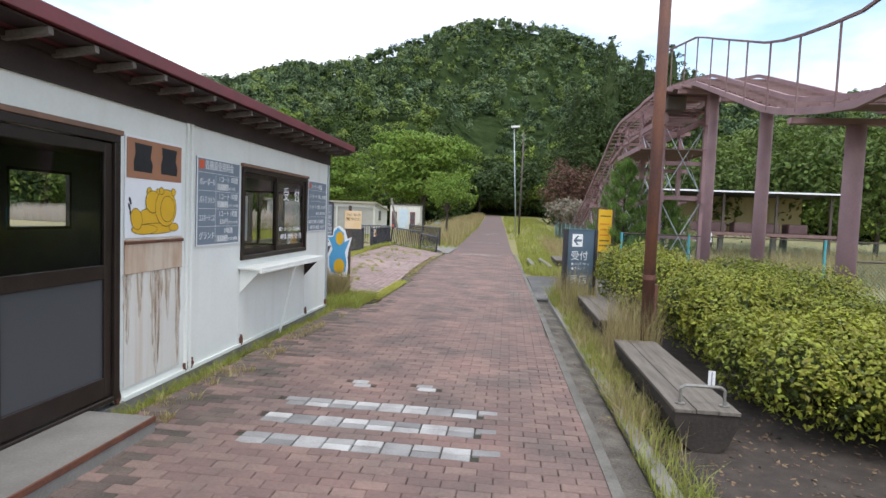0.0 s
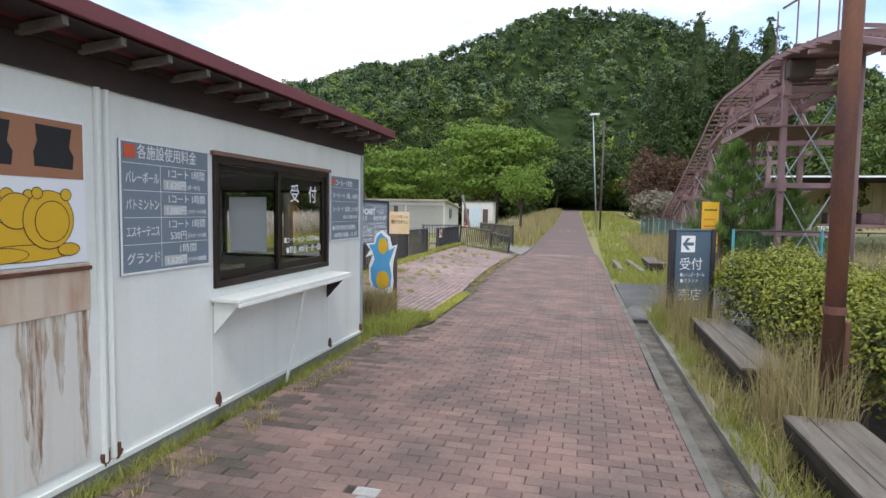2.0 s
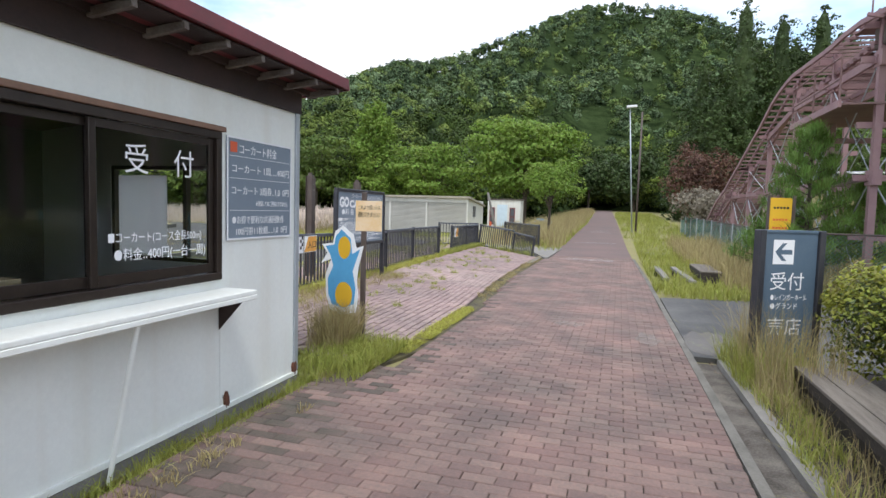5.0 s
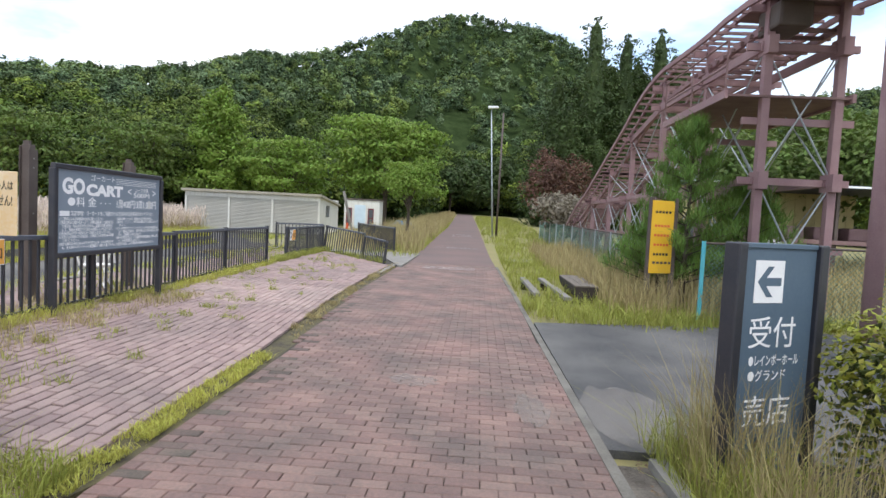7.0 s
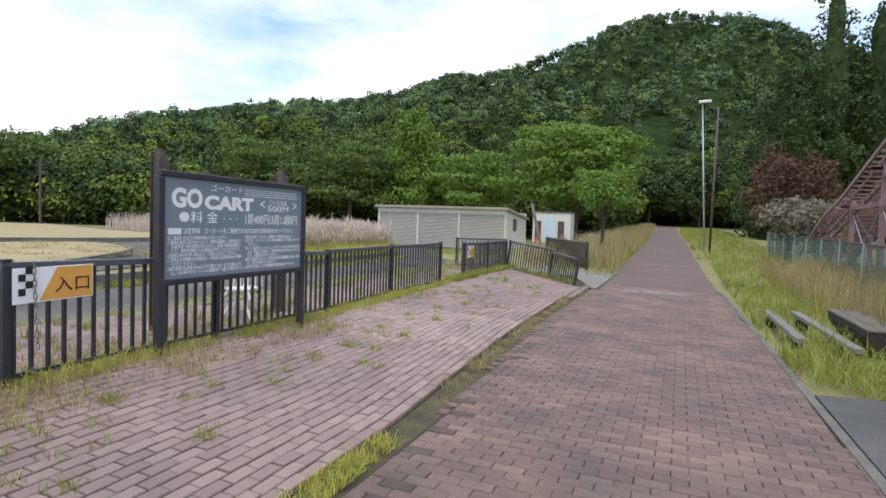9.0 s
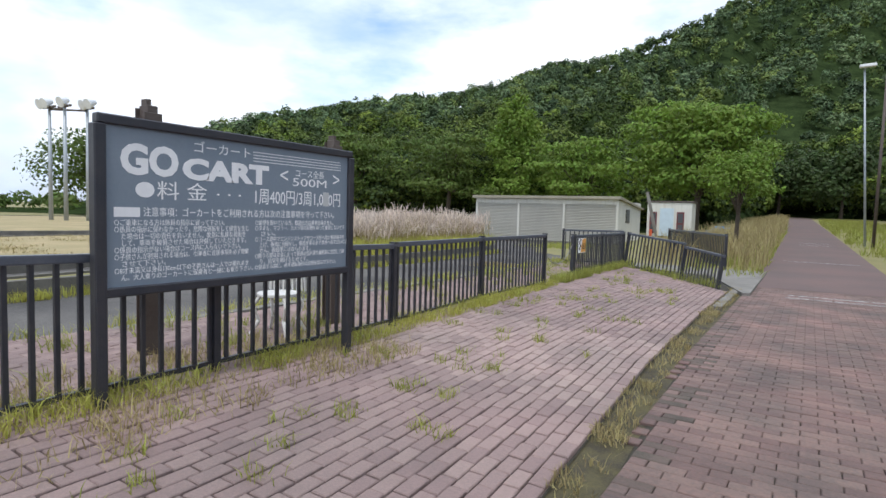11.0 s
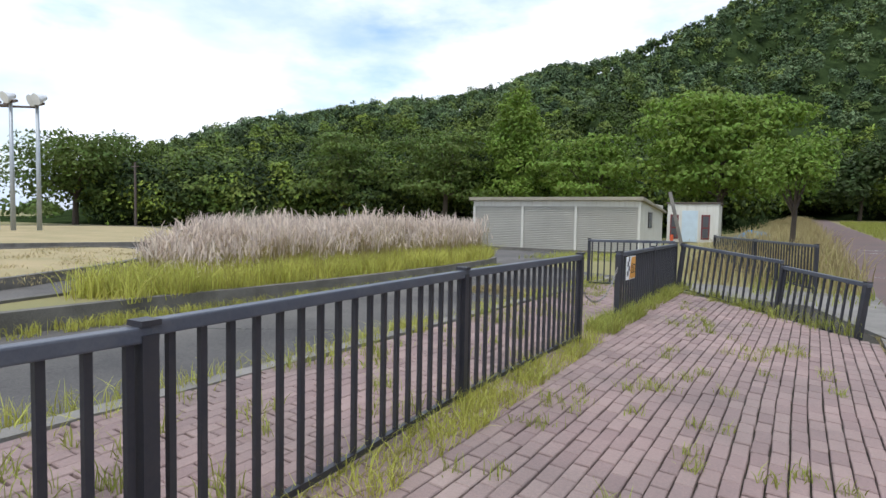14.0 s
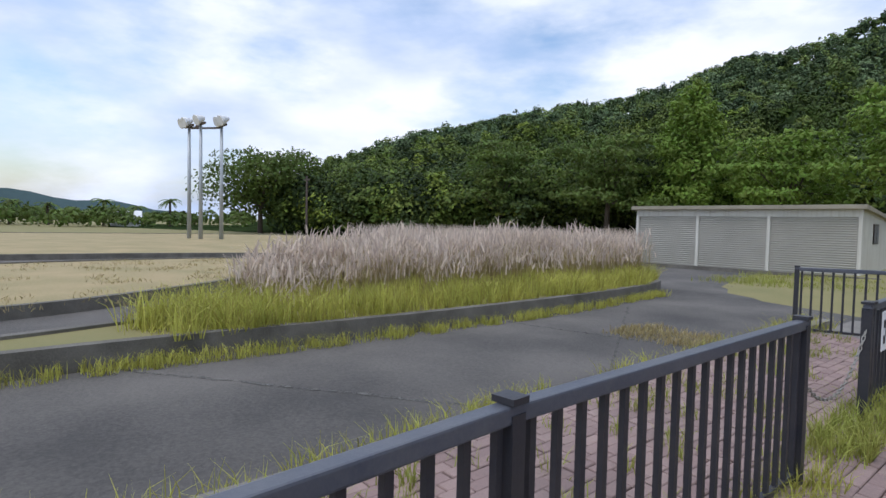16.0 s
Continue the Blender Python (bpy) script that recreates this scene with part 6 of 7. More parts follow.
def tree(name, label, x, y, z, h, spread, leaf_mat, n, size, lobes=9, base=0.3, kind="round", trunk=0.16, group=""):
    th = thing(name, label, "tree", group, at=(x, y, z))
    bm = bmesh.new()
    tube(bm, (0, 0, -0.3), (0.02 * h, 0, h * 0.55), trunk, trunk * 0.55, 9)
    L = []
    for i in range(lobes):
        a, t = i * 2.4, (i + 0.5) / lobes
        if kind == "cone":
            zz = h * (base + (1 - base) * t)
            r = spread * (1 - t) ** 0.55 * 0.7 + 0.65
            L.append((math.cos(a) * r * 0.45, math.sin(a) * r * 0.45, zz, r * 0.8, r * 0.8, h * 0.13))
        elif kind == "layered":
            zz = h * (base + (1 - base) * (0.15 + 0.8 * t))
            r = spread * (1 - t * 0.6) * random.uniform(0.3, 0.85)
            L.append((math.cos(a) * r, math.sin(a) * r, zz, spread * 0.48, spread * 0.48, h * 0.075))
        else:
            zz = h * (base + (1 - base) * random.uniform(0.25, 0.85))
            r = spread * random.uniform(0.2, 0.62)
            L.append((math.cos(a) * r, math.sin(a) * r, zz, spread * 0.5, spread * 0.5, h * (1 - base) * 0.26))
        if kind != "cone":
            tube(bm, (0.01 * h, 0, h * random.uniform(0.25, 0.5)), (L[-1][0] * 0.9, L[-1][1] * 0.9, L[-1][2]), trunk * 0.4, trunk * 0.1, 6)
    if kind == "cone":
        tube(bm, (0, 0, h * 0.5), (0, 0, h * 0.97), trunk * 0.5, 0.02, 7)
    part("trunk", bm, M_BARK, th)
    for cx, cy, cz, rx, ry, rz in list(L):
        for _ in range(6):
            a, e = random.uniform(0, 6.28), random.uniform(-0.2, 1.2)
            L.append((cx + rx * math.cos(a) * math.cos(e) * 0.85, cy + ry * math.sin(a) * math.cos(e) * 0.85, cz + rz * math.sin(e) * 0.9, rx * 0.36, ry * 0.36, rz * 0.42))
    p, d = lobe_points(L, n, (0.5, 1.08))
    nr = d + RNG.normal(size=p.shape) * 0.6 + np.array([[0, 0, 0.5]])
    part("crown", leaf_mesh("crown", p, nr, RNG.uniform(0.7, 1.3, n) * size, leaf_mat), leaf_mat, th)
    return th


# ---- hills ----
RIDGE = ((-75, 9, 250), (-45, 12.3, 260), (-31, 12.6, 270), (-25, 12.4, 290), (-15, 14.5, 340), (-9, 17.3, 380), (-5, 19.2, 400), (1.5, 20.1, 420), (5, 19.8, 410), (9, 18.6, 400), (15, 16.5, 360), (19, 15.4, 320), (23, 15.3, 290), (28, 13.7, 270), (34, 12.4, 250), (42, 11.8, 225), (48, 10.4, 205), (55, 8.7, 190), (59, 7.2, 180), (62, 5.4, 170), (66, 3.6, 165), (72, 1.6, 160), (78, 0.2, 160))
FOOT = ((-75, 60), (-30, 62), (-9, 78), (-4, 118), (4, 122), (8, 70), (20, 64), (40, 66), (55, 72), (66, 84), (78, 110))
OX, OY = 0.0, 12.0


def hill(az, r):
    a = az
    el = float(np.interp(a, [q[0] for q in RIDGE], [q[1] for q in RIDGE]))
    R = float(np.interp(a, [q[0] for q in RIDGE], [q[2] for q in RIDGE]))
    r0 = float(np.interp(a, [q[0] for q in FOOT], [q[1] for q in FOOT]))
    top = R * math.tan(radians(el)) + 1.6 - 10.5
    s = min(1.0, max(0.0, (r - r0) / (R - r0)))
    fold = 1 + 0.10 * math.sin(a * 0.55 + r * 0.03) * s * (1 - s) * 4 + 0.05 * math.sin(a * 1.7 + 1.3) * s * (1 - s) * 4
    base = rise(min(150.0, OY + r * math.cos(radians(a)))) if abs(a) < 40 else 0.3
    return base + max(0.0, top - base) * (s ** 1.18) * fold - max(0.0, r - R) * 0.25


azs = np.arange(-75, 79, 2.0)
rs_ = np.concatenate([np.linspace(55, 130, 16), np.linspace(140, 480, 35)])
hv, hf = [], []
for a in azs:
    for r in rs_:
        q = radians(a)
        hv.append((OX - r * math.sin(q), OY + r * math.cos(q), hill(a, r) - 0.25 - (0.8 if r < float(np.interp(a, [k[0] for k in FOOT], [k[1] for k in FOOT])) else 0)))
m = len(rs_)
for i in range(len(azs) - 1):
    for j in range(m - 1):
        hf.append((i * m + j, i * m + j + 1, (i + 1) * m + j + 1, (i + 1) * m + j))
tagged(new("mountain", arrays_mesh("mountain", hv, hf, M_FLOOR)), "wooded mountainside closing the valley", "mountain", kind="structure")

crowns = {k: ([], [], [], []) for k in ("bright", "mid", "dark", "far", "far_light")}
mats = {"bright": W_BRIGHT, "mid": W_MID, "dark": W_DARK, "far": W_FAR, "far_light": W_FARLIGHT}
hr = random.Random(11)
count = 0
while count < 6000:
    az = hr.uniform(-39, 63.5)
    R = float(np.interp(az, [q[0] for q in RIDGE], [q[2] for q in RIDGE]))
    r0 = float(np.interp(az, [q[0] for q in FOOT], [q[1] for q in FOOT]))
    u = hr.random()
    r = r0 + 2 + (R + 4 - r0) * (u ** 0.55)
    if count % 6 == 1:
        r = r0 + hr.uniform(-1, 10)
    if count % 14 == 0:
        r = R - hr.uniform(-3, 9)
    q = radians(az)
    x, y = OX - r * math.sin(q), OY + r * math.cos(q)
    if abs(x + 2.3 + 0.02 * y) < 3.4 and y < 135:
        continue
    count += 1
    zb = hill(az, r)
    near = r < r0 + 45
    rad = hr.uniform(2.3, 4.1) if near else hr.uniform(1.7, 3.3)
    rz = rad * (hr.uniform(0.65, 1.0) if near else hr.uniform(0.85, 1.35))
    zc = zb + (hr.uniform(1.0, 4.2) if near else hr.uniform(0.9, 4.4))
    pick = hr.random()
    if r < r0 + 90 and r < 170:
        key = "bright" if pick < 0.3 else "mid" if pick < 0.75 else "dark"
    else:
        key = "far_light" if pick < 0.33 else "far"
    nn = int(np.interp(r, [60, 110, 180, 300, 420], [420, 300, 165, 84, 60]))
    cs = float(np.interp(r, [60, 110, 180, 300, 420], [0.23, 0.31, 0.44, 0.6, 0.74]))
    lob = [(x, y, zc, rad * 0.85, rad * 0.85, rz * 0.85)] + [(x + hr.uniform(-1, 1) * rad * 0.7, y + hr.uniform(-1, 1) * rad * 0.7, zc + hr.uniform(-0.1, 0.85) * rz, rad * 0.42, rad * 0.42, rz * 0.4) for _ in range(5)]
    p, d = lobe_points(lob, nn, (0.75, 1.08), 0.7)
    crowns[key][0].append(p)
    crowns[key][1].append(d + RNG.normal(size=p.shape) * 0.3 + np.array([[0, 0, 0.3]]))
    crowns[key][2].append(RNG.uniform(0.65, 1.35, nn) * cs)
    crowns[key][3].append(np.full(nn, hr.uniform(0.38, 1.55)))
for key, (p, d, s, tn) in crowns.items():
    stuff("forest", leaf_mesh("forest", np.concatenate(p), np.concatenate(d), np.concatenate(s), mats[key], 0.55, np.concatenate(tn)), "dense mixed woodland covering the hillside", "forest")

# distant hills beyond the field, their haze painted in as blue
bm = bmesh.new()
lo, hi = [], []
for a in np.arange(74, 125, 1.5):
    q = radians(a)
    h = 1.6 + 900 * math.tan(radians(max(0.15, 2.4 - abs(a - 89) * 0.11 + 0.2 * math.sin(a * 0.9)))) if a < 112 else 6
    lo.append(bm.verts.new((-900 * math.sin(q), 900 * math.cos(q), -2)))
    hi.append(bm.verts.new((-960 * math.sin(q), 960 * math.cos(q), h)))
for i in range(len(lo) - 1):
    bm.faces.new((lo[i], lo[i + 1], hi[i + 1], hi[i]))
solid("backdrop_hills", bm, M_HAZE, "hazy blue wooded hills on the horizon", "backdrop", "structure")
P, D, S = [], [], []
for i in range(120):
    a = hr.uniform(66, 112)
    r = hr.uniform(105, 150)
    q = radians(a)
    lobes = [(-r * math.sin(q), OY + r * math.cos(q), hr.uniform(0.6, 1.6), hr.uniform(2, 4), hr.uniform(2, 4), hr.uniform(1.2, 2.6))]
    p, d = lobe_points(lobes, 130, (0.8, 1.08), 0.8)
    P.append(p), D.append(d + RNG.normal(size=p.shape) * 0.4), S.append(RNG.uniform(0.3, 0.6, 130))
stuff("shrub_belt", leaf_mesh("shrub_belt", np.concatenate(P), np.concatenate(D), np.concatenate(S), M_LEAF), "belt of shrubs at the far side of the field", "shrubs")


def palm(x, y, h):
    th = thing("palm_tree", "small palm tree at the far edge of the field", "tree", "palms", at=(x, y, 0))
    part("trunk", bar((0, 0, -0.2), (0.1, 0, h), 0.25, 0.18, 8), M_BARK, th)
    bm = bmesh.new()
    for i in range(16):
        a, el = i * 2.4, hr.uniform(-0.2, 0.9)
        prev = None
        for k in range(5):
            t = k / 4
            c = Vector((0.1 + math.cos(a) * 2.0 * t, math.sin(a) * 2.0 * t, h + 1.6 * t * el - 1.3 * t * t))
            s = Vector((-math.sin(a), math.cos(a), 0)) * (0.34 * (1 - t * 0.8))
            row = [bm.verts.new(c - s - Vector((0, 0, 0.12))), bm.verts.new(c), bm.verts.new(c + s - Vector((0, 0, 0.12)))]
            if prev:
                bm.faces.new((prev[0], prev[1], row[1], row[0]))
                bm.faces.new((prev[1], prev[2], row[2], row[1]))
            prev = row
    part("fronds", bm, M_LEAF, th)


for a, r, h in ((87, 118, 4.0), (84.5, 120, 3.6), (80.5, 116, 4.4), (78, 112, 3.4), (75.3, 114, 4.8)):
    palm(-4.6 - r * math.sin(radians(a)), 19 + r * math.cos(radians(a)), h)

# ---- single trees ----
tree("tree", "small rounded bright green tree by the lane", -4.2, 40.0, 0.2, 4.5, 1.75, M_LEAFBRIGHT, 3600, 0.085, 11, 0.42, trunk=0.11)
tree("tree", "spreading layered bright green tree", -9.5, 63.0, 0.4, 10.4, 7.2, M_LEAFBRIGHT, 14000, 0.2, 18, 0.2, "layered", 0.3)
tree("tree", "dense upright green tree behind the garage", -27.5, 66.0, 0.3, 12.6, 5.0, M_LEAFBRIGHT, 12000, 0.2, 14, 0.12, "cone", 0.3)
tree("tree", "spreading bright green tree behind the garage", -20.0, 66.0, 0.3, 8.5, 5.6, M_LEAFBRIGHT, 6000, 0.2, 14, 0.2, "layered", 0.3)
tree("tree", "broad green tree behind the straw field", -33.0, 62.0, 0.2, 9.0, 5.6, M_LEAF, 6000, 0.2, 14, 0.2, "layered", 0.3)
tree("tree", "broad green tree beside the straw field", -44.0, 60.0, 0.2, 9.5, 6.0, M_LEAF, 6000, 0.2, 14, 0.2, "layered", 0.3)
tree("tree", "rounded dense green tree beyond the masts", -72.0, 47.0, 0.0, 9.2, 8.2, M_LEAF, 7000, 0.24, 14, 0.1, "round", 0.35)
tree("tree", "rounded dark green tree beyond the masts", -62.0, 56.0, 0.0, 8.0, 6.0, M_LEAF, 5000, 0.24, 12, 0.1, "round", 0.35)
def cedar(x, y, z, h, spread, n):
    """A tall conifer: tiers of drooping sprays on a tapering crown, dense inside."""
    th = thing("cedar_tree", "tall dark green cedar at the foot of the hill", "tree", "cedars", at=(x, y, z))
    part("trunk", bar((0, 0, -0.3), (0, 0, h * 0.98), 0.32, 0.03, 9), M_BARK, th)
    L = []
    rr = random.Random(int(x * 10))
    core = bmesh.new()
    rings = []
    for i in range(22):
        t = i / 21
        r = spread * (0.62 * (1 - t) ** 0.45 * min(1.0, 0.75 + t * 2)) * rr.uniform(0.8, 1.15) + 0.1
        zz = h * (0.03 + 0.96 * t)
        rings.append([core.verts.new((math.cos(k * 0.7) * r * 0.5 * rr.uniform(0.7, 1.1), math.sin(k * 0.7) * r * 0.5 * rr.uniform(0.7, 1.1), zz)) for k in range(9)])
        for k in range(max(3, int(9 * (1 - t)))):
            a = k * 6.283 / max(3, int(9 * (1 - t))) + i * 0.9 + rr.uniform(-0.3, 0.3)
            q = r * rr.uniform(0.72, 1.12)
            size = 0.45 + r * rr.uniform(0.2, 0.34)
            L.append((math.cos(a) * q, math.sin(a) * q, zz - 0.12 * q + rr.uniform(-0.4, 0.4), size, size, size * 0.62))
            L.append((math.cos(a) * q * 0.6, math.sin(a) * q * 0.6, zz + 0.1, size, size, size * 0.7))
    for u, v in zip(rings, rings[1:]):
        for k in range(9):
            core.faces.new((u[k], u[(k + 1) % 9], v[(k + 1) % 9], v[k]))
    part("inner_foliage", core, M_LEAFDARK, th)
    p, d = lobe_points(L, n, (0.6, 1.1), 0.5)
    part("crown", leaf_mesh("crown", p, d + RNG.normal(size=p.shape) * 0.5 + np.array([[0, 0, 0.4]]), RNG.uniform(0.6, 1.3, n) * 0.2, M_LEAFDARK), M_LEAFDARK, th)


for x, y, h, s in ((12.3, 76, 24.6, 6.4), (16.4, 78, 23.4, 6.6), (20.6, 79, 24.4, 6.8), (8.8, 80, 19.5, 6.2), (24.5, 82, 22.0, 7.0), (9.6, 74, 14.5, 5.4), (14.4, 80, 21.0, 6.4), (18.6, 81, 21.5, 6.4), (10.8, 79, 17.5, 6.0), (22.8, 80, 21.5, 6.4)):
    cedar(x, y, 0.8, h, s, 12500)
tree("tree", "bushy tree with dry red-brown leaves", 5.8, 52.0, 0.5, 6.2, 2.9, M_LEAFDRY, 5000, 0.13, 13, 0.12, "round", 0.14)
tree("shrub", "grey leafless brushwood by the verge", 5.2, 41.0, 0.2, 3.0, 2.4, M_TWIG, 3500, 0.12, 12, 0.05, "round", 0.06)
tree("tree", "dark tree closing the lane ahead", -6.5, 128.0, 2.5, 12, 5, M_LEAFDARK, 4000, 0.4, 10, 0.1, "round", 0.3)
tree("tree", "dark tree closing the lane ahead", 2.5, 126.0, 2.5, 12, 5, M_LEAFDARK, 4000, 0.4, 10, 0.1, "round", 0.3)
tree("tree", "dark tree closing the lane ahead", -2.5, 150.0, 2.5, 14, 6, M_LEAFDARK, 4000, 0.4, 10, 0.02, "round", 0.3)
for x, y, h, s in ((9.5, 40, 5, 2.6), (13, 38, 6, 3), (17, 37, 6.5, 3), (21, 35, 7, 3.4), (25, 32, 8, 3.5), (14, 46, 8, 3.6), (20, 44, 9, 4), (27, 40, 9, 4)):
    tree("tree", "leafy green tree behind the coaster station", x, y, 0.2, h, s, M_LEAF, 3500, 0.17, 12, 0.05, "round", 0.15)


def pine(x, y, h, n):
    th = thing("pine_tree", "young light green pine beside the wire fence", "tree", at=(x, y, 0))
    bm = bmesh.new()
    tube(bm, (0, 0, -0.2), (0.05, 0, h * 0.97), 0.07, 0.015, 8)
    pos, nr = [], []
    for i in range(46):
        t = (i + 0.5) / 46
        a = i * 2.4
        ln = (1 - t) * 1.15 + 0.22
        z0 = h * (0.12 + 0.86 * t)
        e = Vector((math.cos(a) * ln, math.sin(a) * ln, z0 + 0.35 * ln))
        tube(bm, (0, 0, z0), e, 0.018, 0.006, 5)
        for k in range(n):
            s = 0.35 + 0.7 * hr.random()
            pos.append((e.x * s, e.y * s, z0 + 0.35 * ln * s))
            nr.append((0, 0, 1))
    part("trunk", bm, M_BARK, th)
    pos = np.array(pos) + RNG.normal(size=(len(pos), 3)) * 0.05
    me = blade_mesh("crown", pos, RNG.uniform(0.13, 0.26, len(pos)), 0.0065, M_PINE, 0.9)
    part("crown", me, M_PINE, th)


pine(4.0, 19.9, 3.7, 210)
pine(5.5, 20.6, 2.6, 160)
pine(3.75, 20.7, 1.7, 120)

# ---- azalea hedge and conifer beside the bed ----
def bush(name, label, x, y, h, rx, ry, mat_, n, size, lob=9, cat="shrub", sub=M_HEDGESHADE):
    th = thing(name, label, cat, "azaleas" if name == "azalea_bush" else "", at=(x, y, 0))
    L = []
    lob = 15
    for i in range(lob):
        a, r = i * 2.4 + random.uniform(-0.3, 0.3), math.sqrt((i + 0.3) / lob) * 0.8
        L.append((math.cos(a) * rx * r, math.sin(a) * ry * r, h * (0.62 - 0.22 * r * r) * random.uniform(0.8, 1.12), rx * 0.34, ry * 0.34, h * 0.36))
    bm = bmesh.new()
    for i in range(14):
        q = L[i % lob]
        tube(bm, (random.uniform(-0.1, 0.1), random.uniform(-0.1, 0.1), -0.05), (q[0] + random.uniform(-0.2, 0.2), q[1] + random.uniform(-0.2, 0.2), q[2]), 0.014, 0.005, 5)
    part("stems", bm, M_BARK, th)
    # inner leaves take a darker colour that paints in the bush's own shade
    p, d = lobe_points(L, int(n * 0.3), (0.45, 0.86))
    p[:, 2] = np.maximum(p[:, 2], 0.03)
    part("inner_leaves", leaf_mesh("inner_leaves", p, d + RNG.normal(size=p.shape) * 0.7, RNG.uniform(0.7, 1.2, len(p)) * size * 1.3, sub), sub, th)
    p, d = lobe_points(L, n, (0.84, 1.16), 0.5)
    k = p[:, 2] > 0.05
    p, d = p[k], d[k]
    part("outer_leaves", leaf_mesh("outer_leaves", p, d * 0.7 + RNG.normal(size=p.shape) * 0.5 + np.array([[0, 0, 0.6]]), RNG.uniform(0.6, 1.3, len(p)) * size, mat_), mat_, th)


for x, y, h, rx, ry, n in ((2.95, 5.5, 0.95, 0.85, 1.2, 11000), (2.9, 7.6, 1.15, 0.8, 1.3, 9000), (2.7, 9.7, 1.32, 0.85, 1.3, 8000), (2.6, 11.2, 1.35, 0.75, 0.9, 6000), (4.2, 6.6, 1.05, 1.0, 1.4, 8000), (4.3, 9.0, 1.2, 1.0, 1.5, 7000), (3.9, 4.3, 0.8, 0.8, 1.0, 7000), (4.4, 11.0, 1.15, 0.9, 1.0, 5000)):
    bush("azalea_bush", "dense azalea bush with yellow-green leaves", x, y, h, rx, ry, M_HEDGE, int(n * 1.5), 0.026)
bush("conifer_shrub", "dark green conifer shrub at the bed's edge", 4.6, 5.0, 1.75, 0.85, 0.9, M_LEAF, 9000, 0.04, cat="shrub", sub=M_LEAFDARK)

# ---- grass ----
zero = lambda x, y: 0.0
# along the booth wall
p = scatter(4200, -2.9, -2.72, 3.9, 9.9, lambda x, y: -0.065, 0.06)
stuff("weeds", blade_mesh("weeds", p, RNG.uniform(0.04, 0.15, len(p)), 0.0028, M_GRASS, 0.8), "weeds along the foot of the booth", "grass")
p = scatter(900, -2.75, -2.4, 3.6, 10.3, zero, 0.04)
stuff("weeds", blade_mesh("weeds", p, RNG.uniform(0.02, 0.08, len(p)), 0.004, M_GRASSDRY, 0.8), "dry moss and weeds in the brick joints", "grass")
p = scatter(3800, -3.2, -2.4, 9.85, 11.2, zero, 0.1)
stuff("grass_tuft", blade_mesh("grass_tuft", p, RNG.uniform(0.05, 0.22, len(p)), 0.004, M_GRASS, 0.7), "grass tufts at the booth corner", "grass")
p = scatter(1500, -3.3, -2.95, 10.6, 11.1, zero, 0.06)
stuff("grass_tuft", blade_mesh("grass_tuft", p, RNG.uniform(0.3, 0.62, len(p)), 0.004, M_GRASSDRY, 0.4), "tall dry grass round the cut-out board", "grass")
# gutter beside the forecourt
p = scatter(3600, -2.5, -2.28, 11.0, 14.2, zero, 0.04)
stuff("weeds", blade_mesh("weeds", p, RNG.uniform(0.02, 0.075, len(p)), 0.0035, M_GRASSLIT, 0.9), "weeds in the mossy gutter", "grass")
p = scatter(2500, -0.28, -0.04, 15.0, 26.0, zero, 0.05)
p[:, 0] += np.array([lerp_table(ROAD_L, y) for y in p[:, 1]])
stuff("weeds", blade_mesh("weeds", p, RNG.uniform(0.02, 0.08, len(p)), 0.004, M_GRASSDRY, 0.7), "sparse weeds in the gutter", "grass")
# foot of the railings
fx = lambda y: float(np.interp(y, [13, 15.4, 22.7, 24.4, 28.7], [-5.08, -5.28, -5.69, -5.75, -5.85]))
def along_fence(n, y0, y1, spread, clump):
    p = scatter(n, -spread, spread, y0, y1, zero, clump)
    p[:, 0] += np.array([fx(y) for y in p[:, 1]]) + 0.06
    p[:, 2] = np.array([patio_z(x, y) - 0.01 for x, y in p[:, :2]])
    return p


p = along_fence(7000, 12.8, 23.0, 0.17, 0.08)
stuff("grass_tuft", blade_mesh("grass_tuft", p, RNG.uniform(0.03, 0.16, len(p)), 0.0035, M_GRASSLIT, 0.8), "fresh grass along the foot of the railing", "grass")
p = along_fence(4500, 12.2, 17.2, 0.75, 0.1)
stuff("grass_tuft", blade_mesh("grass_tuft", p, RNG.uniform(0.03, 0.14, len(p)), 0.004, M_GRASSDRY, 0.8), "dry trampled grass by the notice board", "grass")
p = along_fence(3600, 23.2, 29.2, 0.17, 0.08)
stuff("grass_tuft", blade_mesh("grass_tuft", p, RNG.uniform(0.06, 0.24, len(p)), 0.0045, M_GRASS, 0.7), "fresh grass at the exit railing", "grass")
p = scatter(3600, -5.3, -3.3, 12.0, 27.5, lambda x, y: patio_z(x, y) - 0.01, 0.045)
stuff("weeds", blade_mesh("weeds", p, RNG.uniform(0.03, 0.11, len(p)), 0.0035, M_GRASS, 0.7), "small weed tufts between the bricks", "grass")
p = scatter(4200, -7.4, -5.8, 12.5, 28.5, lambda x, y: patio_z(x, y) - 0.01, 0.06)
stuff("weeds", blade_mesh("weeds", p, RNG.uniform(0.04, 0.16, len(p)), 0.004, M_GRASS, 0.7), "weed tufts behind the railing", "grass")
p = scatter(7000, -7.85, -7.35, 11, 30, lambda x, y: 0.02, 0.07)
stuff("weeds", blade_mesh("weeds", p, RNG.uniform(0.05, 0.28, len(p)), 0.0045, M_GRASSLIT, 0.6), "grass along the forecourt kerb", "grass")
p = scatter(2600, -5.7, -3.0, 25.5, 28.6, lambda x, y: 0.06, 0.07, lambda x, y: np.abs((x + 5.8) * 1.08 + (y - 28.6)) < 0.35)
